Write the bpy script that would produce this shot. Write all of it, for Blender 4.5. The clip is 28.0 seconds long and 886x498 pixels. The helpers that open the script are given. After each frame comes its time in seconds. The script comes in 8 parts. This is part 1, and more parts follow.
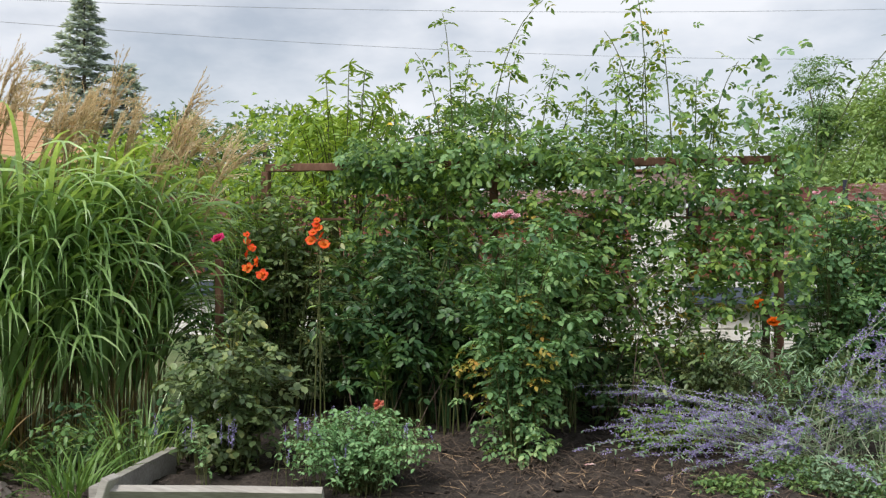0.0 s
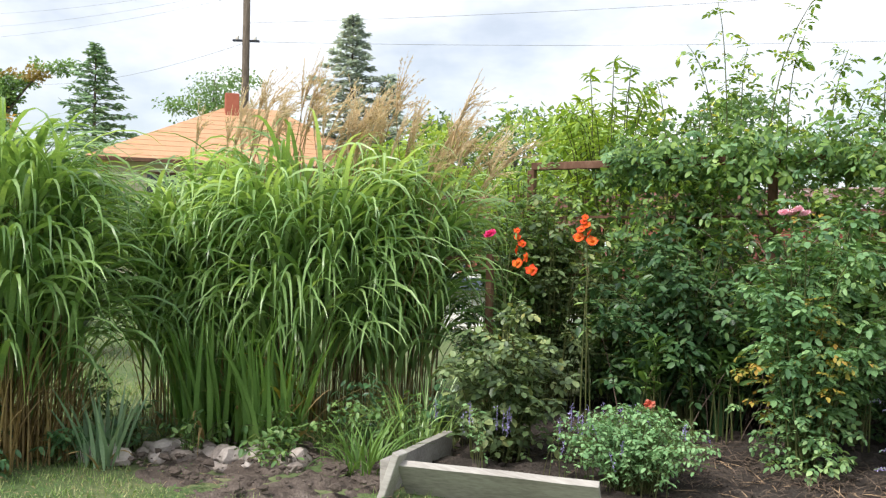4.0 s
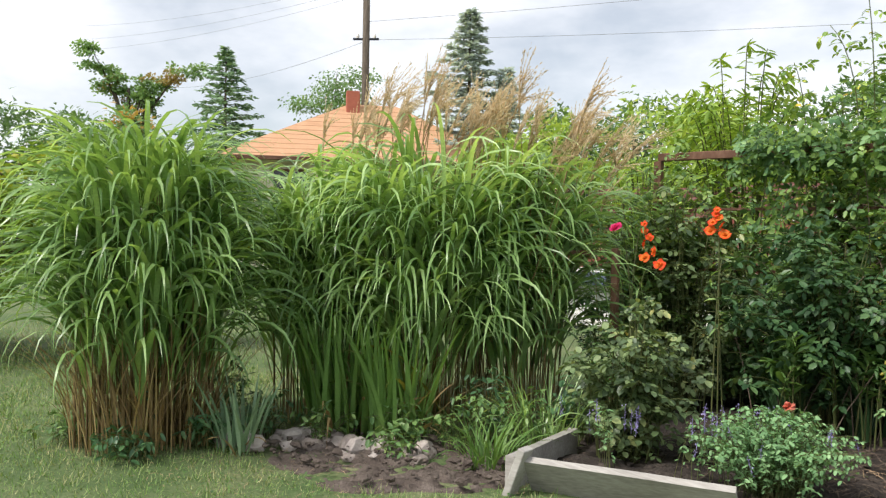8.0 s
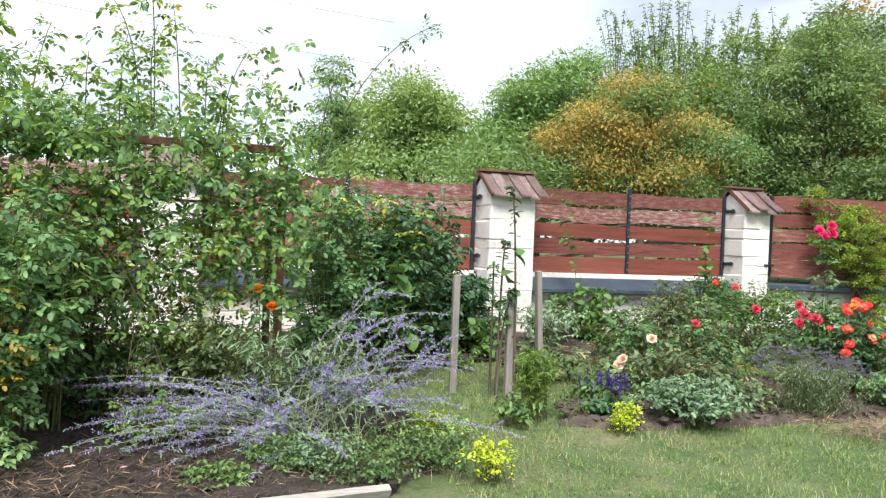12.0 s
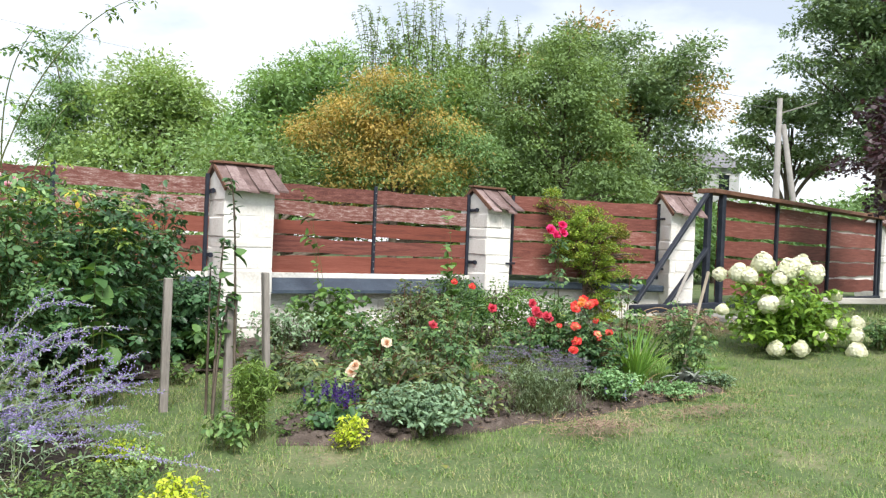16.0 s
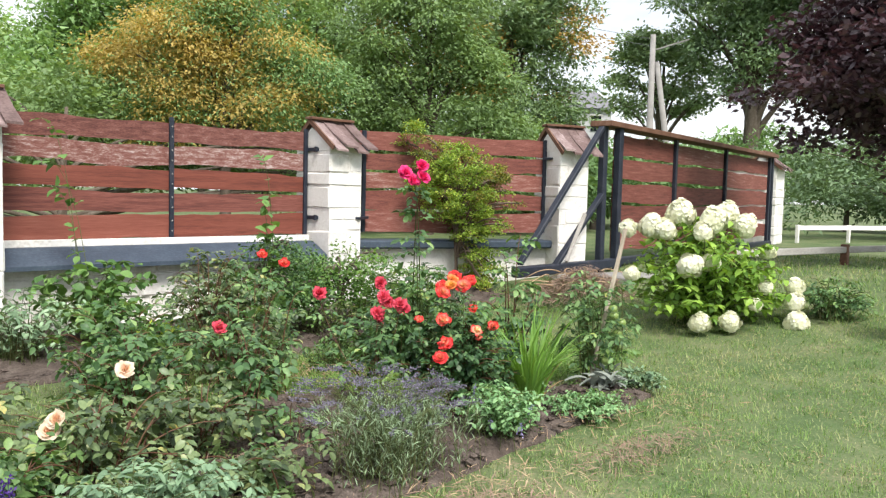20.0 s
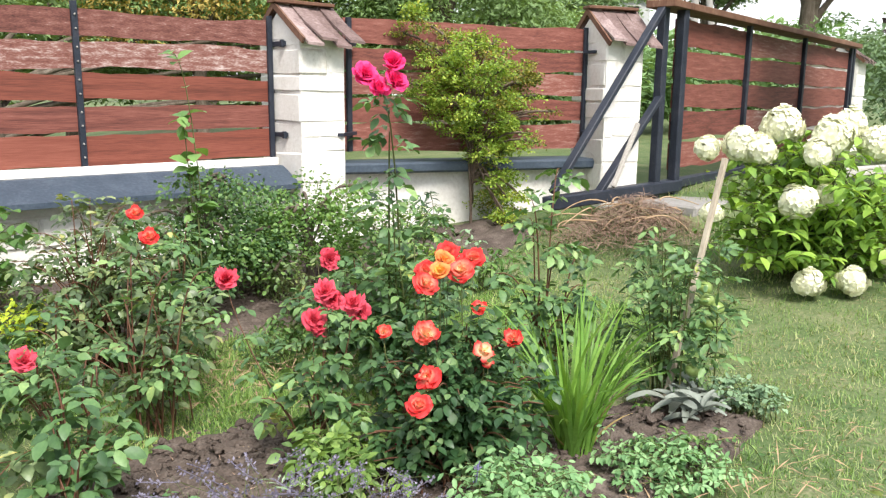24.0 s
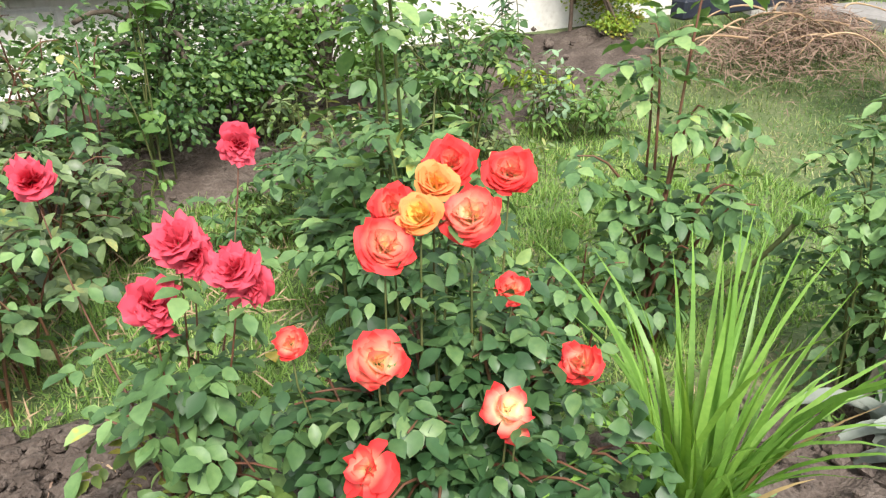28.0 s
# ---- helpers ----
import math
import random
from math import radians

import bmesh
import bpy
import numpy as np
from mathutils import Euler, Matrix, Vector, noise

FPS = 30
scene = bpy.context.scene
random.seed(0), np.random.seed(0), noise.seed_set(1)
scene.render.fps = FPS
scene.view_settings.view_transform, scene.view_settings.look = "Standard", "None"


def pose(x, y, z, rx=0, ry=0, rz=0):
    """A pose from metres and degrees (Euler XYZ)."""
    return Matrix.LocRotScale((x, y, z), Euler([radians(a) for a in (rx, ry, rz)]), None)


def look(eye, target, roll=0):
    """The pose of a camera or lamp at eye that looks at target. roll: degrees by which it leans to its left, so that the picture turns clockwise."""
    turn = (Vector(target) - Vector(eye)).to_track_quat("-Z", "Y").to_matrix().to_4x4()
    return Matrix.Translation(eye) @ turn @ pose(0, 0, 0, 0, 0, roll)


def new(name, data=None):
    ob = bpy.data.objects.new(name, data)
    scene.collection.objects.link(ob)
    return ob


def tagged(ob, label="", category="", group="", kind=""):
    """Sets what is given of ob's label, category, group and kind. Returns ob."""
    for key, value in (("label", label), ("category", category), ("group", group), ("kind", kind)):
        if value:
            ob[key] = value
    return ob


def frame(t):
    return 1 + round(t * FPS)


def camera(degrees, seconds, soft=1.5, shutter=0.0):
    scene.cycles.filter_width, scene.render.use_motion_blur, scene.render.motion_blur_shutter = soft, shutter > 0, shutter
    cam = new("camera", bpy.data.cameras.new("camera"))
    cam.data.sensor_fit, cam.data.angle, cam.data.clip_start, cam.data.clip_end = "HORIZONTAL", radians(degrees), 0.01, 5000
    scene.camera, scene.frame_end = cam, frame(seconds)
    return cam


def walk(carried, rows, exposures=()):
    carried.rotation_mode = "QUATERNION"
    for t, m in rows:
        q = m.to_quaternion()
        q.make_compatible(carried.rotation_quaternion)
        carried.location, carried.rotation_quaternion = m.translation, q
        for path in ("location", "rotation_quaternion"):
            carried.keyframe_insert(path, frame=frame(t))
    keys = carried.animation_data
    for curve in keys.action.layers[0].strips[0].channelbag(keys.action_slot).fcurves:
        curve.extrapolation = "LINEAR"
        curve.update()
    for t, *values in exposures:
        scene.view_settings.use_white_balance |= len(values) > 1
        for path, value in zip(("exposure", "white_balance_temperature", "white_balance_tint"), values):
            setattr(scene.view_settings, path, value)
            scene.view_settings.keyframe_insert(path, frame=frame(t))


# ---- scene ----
cam = camera(57.6, 28.0, 1.3)
PATH = [
    (0, (-0.19, -0.457, 1.262), (-0.683, 1.481, 1.265), 0.1),
    (0.5, (-0.19, -0.457, 1.262), (-0.676, 1.483, 1.267), 0.2),
    (1, (-0.189, -0.456, 1.262), (-0.668, 1.486, 1.27), 0.4),
    (1.5, (-0.174, -0.449, 1.261), (-0.572, 1.511, 1.267), -0.1),
    (2, (-0.174, -0.449, 1.261), (-0.569, 1.512, 1.265), -0.2),
    (2.5, (-0.175, -0.449, 1.261), (-0.571, 1.511, 1.268), 0.1),
    (3, (-0.184, -0.454, 1.262), (-0.641, 1.494, 1.26), -0.5),
    (3.5, (-0.27, -0.502, 1.251), (-1.09, 1.322, 1.251), 0.6),
    (4, (-0.342, -0.549, 1.222), (-1.381, 1.16, 1.225), 1.1),
    (4.5, (-0.368, -0.59, 1.225), (-1.619, 0.971, 1.219), 1.2),
    (6.5, (-0.395, -0.561, 1.248), (-1.75, 0.91, 1.223), 1.2),
    (7, (-0.397, -0.568, 1.238), (-1.691, 0.957, 1.222), 1.2),
    (7.5, (-0.405, -0.563, 1.229), (-1.696, 0.964, 1.212), 1.2),
    (8, (-0.397, -0.546, 1.224), (-1.67, 0.996, 1.206), 1.0),
    (8.5, (-0.398, -0.533, 1.217), (-1.607, 1.061, 1.202), 1.1),
    (9, (-0.372, -0.508, 1.222), (-1.433, 1.187, 1.194), 1.0),
    (9.5, (-0.311, -0.466, 1.25), (-1.17, 1.339, 1.204), 1.1),
    (10, (-0.238, -0.439, 1.26), (-0.929, 1.437, 1.208), 1.1),
    (10.5, (-0.219, -0.416, 1.262), (-0.712, 1.522, 1.207), 1.3),
    (11, (-0.177, -0.397, 1.259), (-0.419, 1.588, 1.212), 1.7),
    (11.5, (-0.102, -0.364, 1.302), (0.113, 1.624, 1.255), 2.1),
    (12, (-0.028, -0.377, 1.312), (0.602, 1.521, 1.284), 2.3),
    (12.5, (0.045, -0.416, 1.335), (0.931, 1.377, 1.319), 2.4),
    (13, (0.094, -0.435, 1.35), (1.178, 1.245, 1.34), 2.5),
    (13.5, (0.132, -0.435, 1.348), (1.329, 1.167, 1.342), 2.5),
    (15.5, (0.344, -0.338, 1.311), (1.495, 1.297, 1.301), 2.5),
    (16, (0.488, -0.012, 1.332), (1.631, 1.629, 1.322), 2.4),
    (16.5, (0.669, 0.242, 1.339), (1.859, 1.849, 1.361), 1.9),
    (17, (0.935, 0.487, 1.357), (2.144, 2.081, 1.375), 1.9),
    (17.5, (1.145, 0.818, 1.372), (2.43, 2.35, 1.394), 1.9),
    (18, (1.342, 1.131, 1.381), (2.753, 2.547, 1.307), 1.6),
    (18.5, (1.594, 1.256, 1.385), (2.996, 2.677, 1.257), 1.6),
    (19, (1.871, 1.415, 1.395), (3.269, 2.841, 1.27), 1.5),
    (19.5, (2.097, 1.648, 1.398), (3.491, 3.077, 1.267), 1.5),
    (20, (2.362, 1.859, 1.388), (3.746, 3.296, 1.254), 1.4),
    (20.5, (2.7, 2.028, 1.379), (3.936, 3.593, 1.225), 1.0),
    (21, (2.954, 2.222, 1.366), (4.163, 3.799, 1.136), 1.1),
    (21.5, (3.148, 2.474, 1.394), (4.354, 4.053, 1.163), 1.1),
    (23.5, (3.807, 3.182, 1.444), (5.04, 4.715, 1.083), -0.0),
    (24, (3.951, 3.279, 1.451), (5.265, 4.739, 1.075), 0.6),
    (24.5, (4.16, 3.352, 1.455), (5.473, 4.813, 1.08), 0.5),
    (25, (4.317, 3.436, 1.439), (5.543, 4.909, 0.866), 0.1),
    (25.5, (4.45, 3.632, 1.422), (5.663, 5.094, 0.796), 0.3),
    (26, (4.589, 3.831, 1.415), (5.792, 5.287, 0.757), 0.3),
    (26.5, (4.815, 3.967, 1.395), (6.007, 5.397, 0.663), 0.6),
    (27, (4.994, 4.048, 1.376), (6.015, 5.571, 0.578), -0.4),
    (27.5, (5.104, 4.216, 1.334), (6.123, 5.722, 0.501), 0.8),
    (28, (5.204, 4.406, 1.327), (6.22, 5.895, 0.46), 1.1),
]
walk(cam, [(t, look(eye, target, roll)) for t, eye, target, roll in PATH],
     [(0.0, -0.22, 6380, 11), (0.5, -0.13, 6380, 11), (1.0, 0.1, 6400, 11), (2.0, 0.4, 6400, 11), (3.0, 0.5, 6400, 11), (4.5, 0.2, 6420, 11), (7.0, 0.06, 6480, 11), (9.0, 0.22, 6480, 11), (10.5, 0.33, 6400, 11), (13.5, 0.35, 6360, 11), (17.0, 0.38, 6360, 11), (18.0, 0.4, 6400, 11), (21.0, 0.45, 6440, 11), (24.0, 0.68, 6500, 11), (28.0, 0.72, 6560, 11)])

# ---- world and sun ----
world = bpy.data.worlds.new("sky")
scene.world = world
world.use_nodes = True
wn, wl = world.node_tree.nodes, world.node_tree.links
wn.clear()
sky = wn.new("ShaderNodeTexSky")
sky.sky_type, sky.sun_disc = "NISHITA", False
sky.sun_elevation, sky.sun_rotation = radians(48), radians(200)
sky.air_density, sky.dust_density = 1.2, 0.6
coord = wn.new("ShaderNodeTexCoord")
stretch = wn.new("ShaderNodeMapping")
stretch.inputs["Scale"].default_value = (1.0, 1.0, 2.2)
cloud = wn.new("ShaderNodeTexNoise")
cloud.inputs["Scale"].default_value, cloud.inputs["Detail"].default_value, cloud.inputs["Roughness"].default_value = 2.6, 6.0, 0.55
cramp = wn.new("ShaderNodeValToRGB")
cramp.color_ramp.elements[0].position, cramp.color_ramp.elements[0].color = 0.36, (0.42, 0.42, 0.42, 1)
cramp.color_ramp.elements[1].position, cramp.color_ramp.elements[1].color = 0.6, (1, 1, 1, 1)
white = wn.new("ShaderNodeRGB")
white.outputs[0].default_value = (11.6, 11.9, 12.4, 1)
skymix = wn.new("ShaderNodeMix")
skymix.data_type = "RGBA"
background = wn.new("ShaderNodeBackground")
background.inputs["Strength"].default_value = 0.092
wout = wn.new("ShaderNodeOutputWorld")
wl.new(coord.outputs["Generated"], stretch.inputs["Vector"])
wl.new(stretch.outputs["Vector"], cloud.inputs["Vector"])
wl.new(cloud.outputs["Fac"], cramp.inputs["Fac"])
wl.new(cramp.outputs["Color"], skymix.inputs["Factor"])
wl.new(sky.outputs["Color"], skymix.inputs["A"])
wl.new(white.outputs[0], skymix.inputs["B"])
wl.new(skymix.outputs["Result"], background.inputs["Color"])
wl.new(background.outputs[0], wout.inputs["Surface"])
sun = new("sun", bpy.data.lights.new("sun", "SUN"))
sun.data.energy, sun.data.angle, sun.data.color = 4.3, radians(20), (1.0, 0.95, 0.88)
sun.matrix_world = look((0, 0, 0), (0.25, 0.66, -0.85))

# ---- materials ----
mats = {}


def base_mat(name, rough=0.6, metal=0.0, spec=0.4):
    m = bpy.data.materials.new(name)
    m.use_nodes = True
    b = m.node_tree.nodes["Principled BSDF"]
    b.inputs["Roughness"].default_value, b.inputs["Metallic"].default_value = rough, metal
    b.inputs["Specular IOR Level"].default_value = spec
    mats[name] = m
    return m, m.node_tree.nodes, m.node_tree.links, b


def ramp(nodes, colours):
    r = nodes.new("ShaderNodeValToRGB")
    e = r.color_ramp.elements
    while len(e) < len(colours):
        e.new(0.5)
    for k, c in enumerate(colours):
        p = k / max(1, len(colours) - 1)
        if len(c) == 4:
            p, c = c[0], c[1:]
        e[k].position, e[k].color = p, (*c, 1)
    return r


def rough_mat(name, colours, scale=8.0, rough=0.75, bump=0.3, fine=60.0, stretch=(1, 1, 1), spec=0.3, random=0.0, metal=0.0, bumpdist=0.01):
    """A surface with two scales of variation and fine relief."""
    m, n, l, b = base_mat(name, rough, metal, spec)
    tc, mp = n.new("ShaderNodeTexCoord"), n.new("ShaderNodeMapping")
    mp.inputs["Scale"].default_value = stretch
    oi = n.new("ShaderNodeObjectInfo")
    add = n.new("ShaderNodeVectorMath")
    sc = n.new("ShaderNodeVectorMath")
    sc.operation, sc.inputs[1].default_value = "MULTIPLY", (17.0, 9.0, 5.0)
    l.new(oi.outputs["Random"], sc.inputs[0])
    l.new(tc.outputs["Object"], add.inputs[0])
    l.new(sc.outputs[0], add.inputs[1])
    l.new(add.outputs[0], mp.inputs["Vector"])
    n1, n2 = n.new("ShaderNodeTexNoise"), n.new("ShaderNodeTexNoise")
    n1.inputs["Scale"].default_value, n1.inputs["Detail"].default_value = scale, 5
    n2.inputs["Scale"].default_value, n2.inputs["Detail"].default_value = fine, 4
    mixv = n.new("ShaderNodeMath")
    mixv.operation = "MULTIPLY_ADD"
    mixv.inputs[1].default_value = 0.45
    half = n.new("ShaderNodeMath")
    half.operation, half.inputs[1].default_value = "MULTIPLY", 0.55
    for q in (n1, n2):
        l.new(mp.outputs[0], q.inputs["Vector"])
    l.new(n1.outputs["Fac"], half.inputs[0])
    l.new(n2.outputs["Fac"], mixv.inputs[0])
    l.new(half.outputs[0], mixv.inputs[2])
    fac = mixv
    if random:
        rnd = n.new("ShaderNodeMath")
        rnd.operation, rnd.inputs[1].default_value, rnd.inputs[2].default_value = "MULTIPLY_ADD", random, -random / 2
        l.new(oi.outputs["Random"], rnd.inputs[0])
        fac = n.new("ShaderNodeMath")
        l.new(mixv.outputs[0], fac.inputs[0])
        l.new(rnd.outputs[0], fac.inputs[1])
    r = ramp(n, colours)
    l.new(fac.outputs[0], r.inputs["Fac"])
    l.new(r.outputs["Color"], b.inputs["Base Color"])
    bp = n.new("ShaderNodeBump")
    bp.inputs["Strength"].default_value, bp.inputs["Distance"].default_value = bump, bumpdist
    l.new(mixv.outputs[0], bp.inputs["Height"])
    l.new(bp.outputs[0], b.inputs["Normal"])
    return m


def leaf_mat(name, colours, trans=0.3, rough=0.5, spec=0.35, tint=(1.25, 1.15, 0.5), scale=3.0, vary=0.62):
    """Leaves: every blade its own shade, with light shining through."""
    if tint == (1.25, 1.15, 0.5):
        colours = [(c[0], min(1, c[1] * 1.32), min(1, c[2] * 1.5), min(1, c[3] * 1.3)) for c in colours]
    m, n, l, b = base_mat(name, rough, 0.0, spec)
    fine, fmad = n.new("ShaderNodeTexNoise"), n.new("ShaderNodeMath")
    fine.inputs["Scale"].default_value, fine.inputs["Detail"].default_value = 75.0, 4
    fmad.operation, fmad.inputs[1].default_value = "MULTIPLY_ADD", 0.42
    g = n.new("ShaderNodeNewGeometry")
    tc, noi = n.new("ShaderNodeTexCoord"), n.new("ShaderNodeTexNoise")
    noi.inputs["Scale"].default_value, noi.inputs["Detail"].default_value = scale, 3
    l.new(tc.outputs["Object"], noi.inputs["Vector"])
    mad = n.new("ShaderNodeMath")
    mad.operation, mad.inputs[1].default_value = "MULTIPLY_ADD", vary
    hf = n.new("ShaderNodeMath")
    hf.operation, hf.inputs[1].default_value, hf.inputs[2].default_value = "MULTIPLY_ADD", 0.76, -0.19 + (0.62 - vary) / 2
    l.new(noi.outputs["Fac"], hf.inputs[0])
    l.new(g.outputs["Random Per Island"], mad.inputs[0])
    l.new(hf.outputs[0], mad.inputs[2])
    r = ramp(n, colours)
    oi, own = n.new("ShaderNodeObjectInfo"), n.new("ShaderNodeMath")
    own.operation, own.inputs[1].default_value = "MULTIPLY_ADD", 0.3
    shift = n.new("ShaderNodeMath")
    shift.operation, shift.inputs[1].default_value = "SUBTRACT", 0.36
    l.new(oi.outputs["Random"], own.inputs[0])
    l.new(tc.outputs["Object"], fine.inputs["Vector"])
    l.new(fine.outputs["Fac"], fmad.inputs[0])
    l.new(mad.outputs[0], fmad.inputs[2])
    l.new(fmad.outputs[0], own.inputs[2])
    l.new(own.outputs[0], shift.inputs[0])
    l.new(shift.outputs[0], r.inputs["Fac"])
    l.new(r.outputs["Color"], b.inputs["Base Color"])
    tr, ms = n.new("ShaderNodeBsdfTranslucent"), n.new("ShaderNodeMixShader")
    tm = n.new("ShaderNodeMix")
    tm.data_type, tm.blend_type = "RGBA", "MULTIPLY"
    tm.inputs["Factor"].default_value, tm.inputs["B"].default_value = 1.0, (*tint, 1)
    l.new(r.outputs["Color"], tm.inputs["A"])
    l.new(tm.outputs["Result"], tr.inputs["Color"])
    ms.inputs[0].default_value = trans
    out = n["Material Output"]
    l.new(b.outputs[0], ms.inputs[1])
    l.new(tr.outputs[0], ms.inputs[2])
    l.new(ms.outputs[0], out.inputs["Surface"])
    return m


def petal_mat(name, inner, mid, outer, reach, vary=0.25):
    """Petals that change from the heart of the bloom outwards."""
    m, n, l, b = base_mat(name, 0.55, 0.0, 0.25)
    tc, ln = n.new("ShaderNodeTexCoord"), n.new("ShaderNodeVectorMath")
    ln.operation = "LENGTH"
    oi, noi = n.new("ShaderNodeObjectInfo"), n.new("ShaderNodeTexNoise")
    noi.inputs["Scale"].default_value = 40.0
    l.new(tc.outputs["Object"], noi.inputs["Vector"])
    l.new(tc.outputs["Object"], ln.inputs[0])
    dv = n.new("ShaderNodeMath")
    dv.operation, dv.inputs[1].default_value = "DIVIDE", reach
    l.new(ln.outputs["Value"], dv.inputs[0])
    a1, a2 = n.new("ShaderNodeMath"), n.new("ShaderNodeMath")
    a1.operation, a1.inputs[1].default_value = "MULTIPLY_ADD", vary
    l.new(oi.outputs["Random"], a1.inputs[0])
    l.new(dv.outputs[0], a1.inputs[2])
    a2.operation, a2.inputs[1].default_value = "MULTIPLY_ADD", 0.22
    l.new(noi.outputs["Fac"], a2.inputs[0])
    l.new(a1.outputs[0], a2.inputs[2])
    r = ramp(n, [(0.45, *inner), (0.72, *mid), (1.0, *outer)])
    l.new(a2.outputs[0], r.inputs["Fac"])
    l.new(r.outputs["Color"], b.inputs["Base Color"])
    tr, ms = n.new("ShaderNodeBsdfTranslucent"), n.new("ShaderNodeMixShader")
    l.new(r.outputs["Color"], tr.inputs["Color"])
    ms.inputs[0].default_value = 0.3
    l.new(b.outputs[0], ms.inputs[1])
    l.new(tr.outputs[0], ms.inputs[2])
    l.new(ms.outputs[0], n["Material Output"].inputs["Surface"])
    return m


LAWN = rough_mat("lawn", [(0.25, 0.0426, 0.0747, 0.0275), (0.42, 0.0758, 0.12, 0.0417), (0.57, 0.132, 0.16, 0.0711), (0.74, 0.256, 0.224, 0.142)], 1.9, 0.9, 0.8, 45.0, bumpdist=0.03)
SOIL = rough_mat("soil", [(0.25, 0.016, 0.013, 0.011), (0.5, 0.04, 0.032, 0.027), (0.75, 0.1, 0.082, 0.068)], 5.0, 0.95, 1.0, 55.0, bumpdist=0.03)
SOIL2 = rough_mat("dry_soil", [(0.25, 0.044, 0.034, 0.028), (0.5, 0.095, 0.074, 0.062), (0.75, 0.2, 0.165, 0.142)], 7.0, 0.95, 1.0, 75.0, bumpdist=0.03)
WHITE = rough_mat("whitewash", [(0.2, 0.46, 0.43, 0.38), (0.42, 0.68, 0.66, 0.62), (0.7, 0.79, 0.78, 0.75)], 4.5, 0.85, 0.6, 30.0, random=0.12)
WALLWHITE = rough_mat("whitewashed_wall", [(0.2, 0.36, 0.33, 0.29), (0.45, 0.68, 0.66, 0.62), (0.7, 0.82, 0.81, 0.78)], 2.5, 0.9, 0.7, 28.0)
REDFRESH = rough_mat("fresh_red_board", [(0.25, 0.1, 0.03, 0.02), (0.44, 0.185, 0.054, 0.036), (0.62, 0.235, 0.078, 0.054), (0.8, 0.3, 0.14, 0.105)], 3.0, 0.65, 0.35, 20.0, (0.4, 2.0, 7.0), random=0.2)
REDWORN = rough_mat("worn_red_board", [(0.25, 0.06, 0.024, 0.02), (0.4, 0.14, 0.052, 0.042), (0.52, 0.2, 0.088, 0.072), (0.6, 0.3, 0.19, 0.17), (0.7, 0.5, 0.42, 0.4)], 6.0, 0.8, 0.6, 30.0, (1.4, 3.0, 6.0), random=0.25)
REDWOOD = rough_mat("red_board", [(0.25, 0.075, 0.026, 0.021), (0.44, 0.165, 0.055, 0.042), (0.58, 0.225, 0.085, 0.066), (0.68, 0.3, 0.17, 0.145), (0.76, 0.46, 0.37, 0.34)], 4.0, 0.7, 0.4, 20.0, (0.5, 3.0, 9.0), random=0.22)
PEELED = rough_mat("peeled_wood", [(0.25, 0.17, 0.135, 0.1), (0.5, 0.36, 0.31, 0.24), (0.75, 0.52, 0.47, 0.38)], 3.0, 0.8, 0.5, 40.0, (2.0, 2.0, 0.3))
GREYWOOD = rough_mat("weathered_wood", [(0.25, 0.2, 0.185, 0.17), (0.5, 0.36, 0.34, 0.31), (0.75, 0.52, 0.5, 0.47)], 3.0, 0.85, 0.5, 40.0, (0.3, 2.0, 2.0), random=0.1)
STAKEWOOD = rough_mat("stake_wood", [(0.25, 0.12, 0.11, 0.1), (0.5, 0.24, 0.22, 0.2), (0.75, 0.36, 0.33, 0.3)], 4.0, 0.85, 0.5, 40.0, (2.0, 2.0, 0.3), random=0.1)
SHINGLE = rough_mat("cap_board", [(0.25, 0.08, 0.05, 0.045), (0.5, 0.18, 0.125, 0.117), (0.75, 0.36, 0.285, 0.275)], 6.0, 0.8, 0.6, 45.0, (1, 1, 1), random=0.2)
BROWNWOOD = rough_mat("brown_timber", [(0.25, 0.07, 0.035, 0.022), (0.5, 0.14, 0.07, 0.045), (0.75, 0.25, 0.15, 0.1)], 4.0, 0.75, 0.5, 40.0, (1, 1, 0.5))
SLATE = rough_mat("slate_blue_paint", [(0.25, 0.0315, 0.045, 0.0638), (0.5, 0.049, 0.0675, 0.0938), (0.75, 0.084, 0.109, 0.139)], 5.0, 0.5, 0.3, 40.0)
IRON = rough_mat("black_iron", [(0.25, 0.0108, 0.0138, 0.0208), (0.5, 0.0198, 0.0253, 0.0384), (0.8, 0.054, 0.0517, 0.064)], 8.0, 0.5, 0.3, 60.0)
STONE = rough_mat("field_stone", [(0.2, 0.2, 0.165, 0.145), (0.5, 0.36, 0.31, 0.28), (0.8, 0.56, 0.5, 0.46)], 9.0, 0.85, 0.5, 60.0, random=0.5)
BARK = rough_mat("bark", [(0.25, 0.04, 0.03, 0.022), (0.5, 0.1, 0.08, 0.06), (0.75, 0.2, 0.17, 0.14)], 6.0, 0.9, 0.9, 40.0, (2, 2, 0.5))
CANE = rough_mat("green_stem", [(0.25, 0.05, 0.07, 0.02), (0.5, 0.09, 0.11, 0.035), (0.8, 0.14, 0.1, 0.05)], 9.0, 0.6, 0.3, 60.0)
REDCANE = rough_mat("red_stem", [(0.25, 0.09, 0.03, 0.02), (0.5, 0.13, 0.06, 0.035), (0.8, 0.12, 0.1, 0.05)], 9.0, 0.55, 0.3, 60.0)
STRAW = rough_mat("straw", [(0.25, 0.2, 0.13, 0.075), (0.5, 0.36, 0.25, 0.15), (0.8, 0.52, 0.4, 0.26)], 9.0, 0.85, 0.3, 60.0, random=0.2)
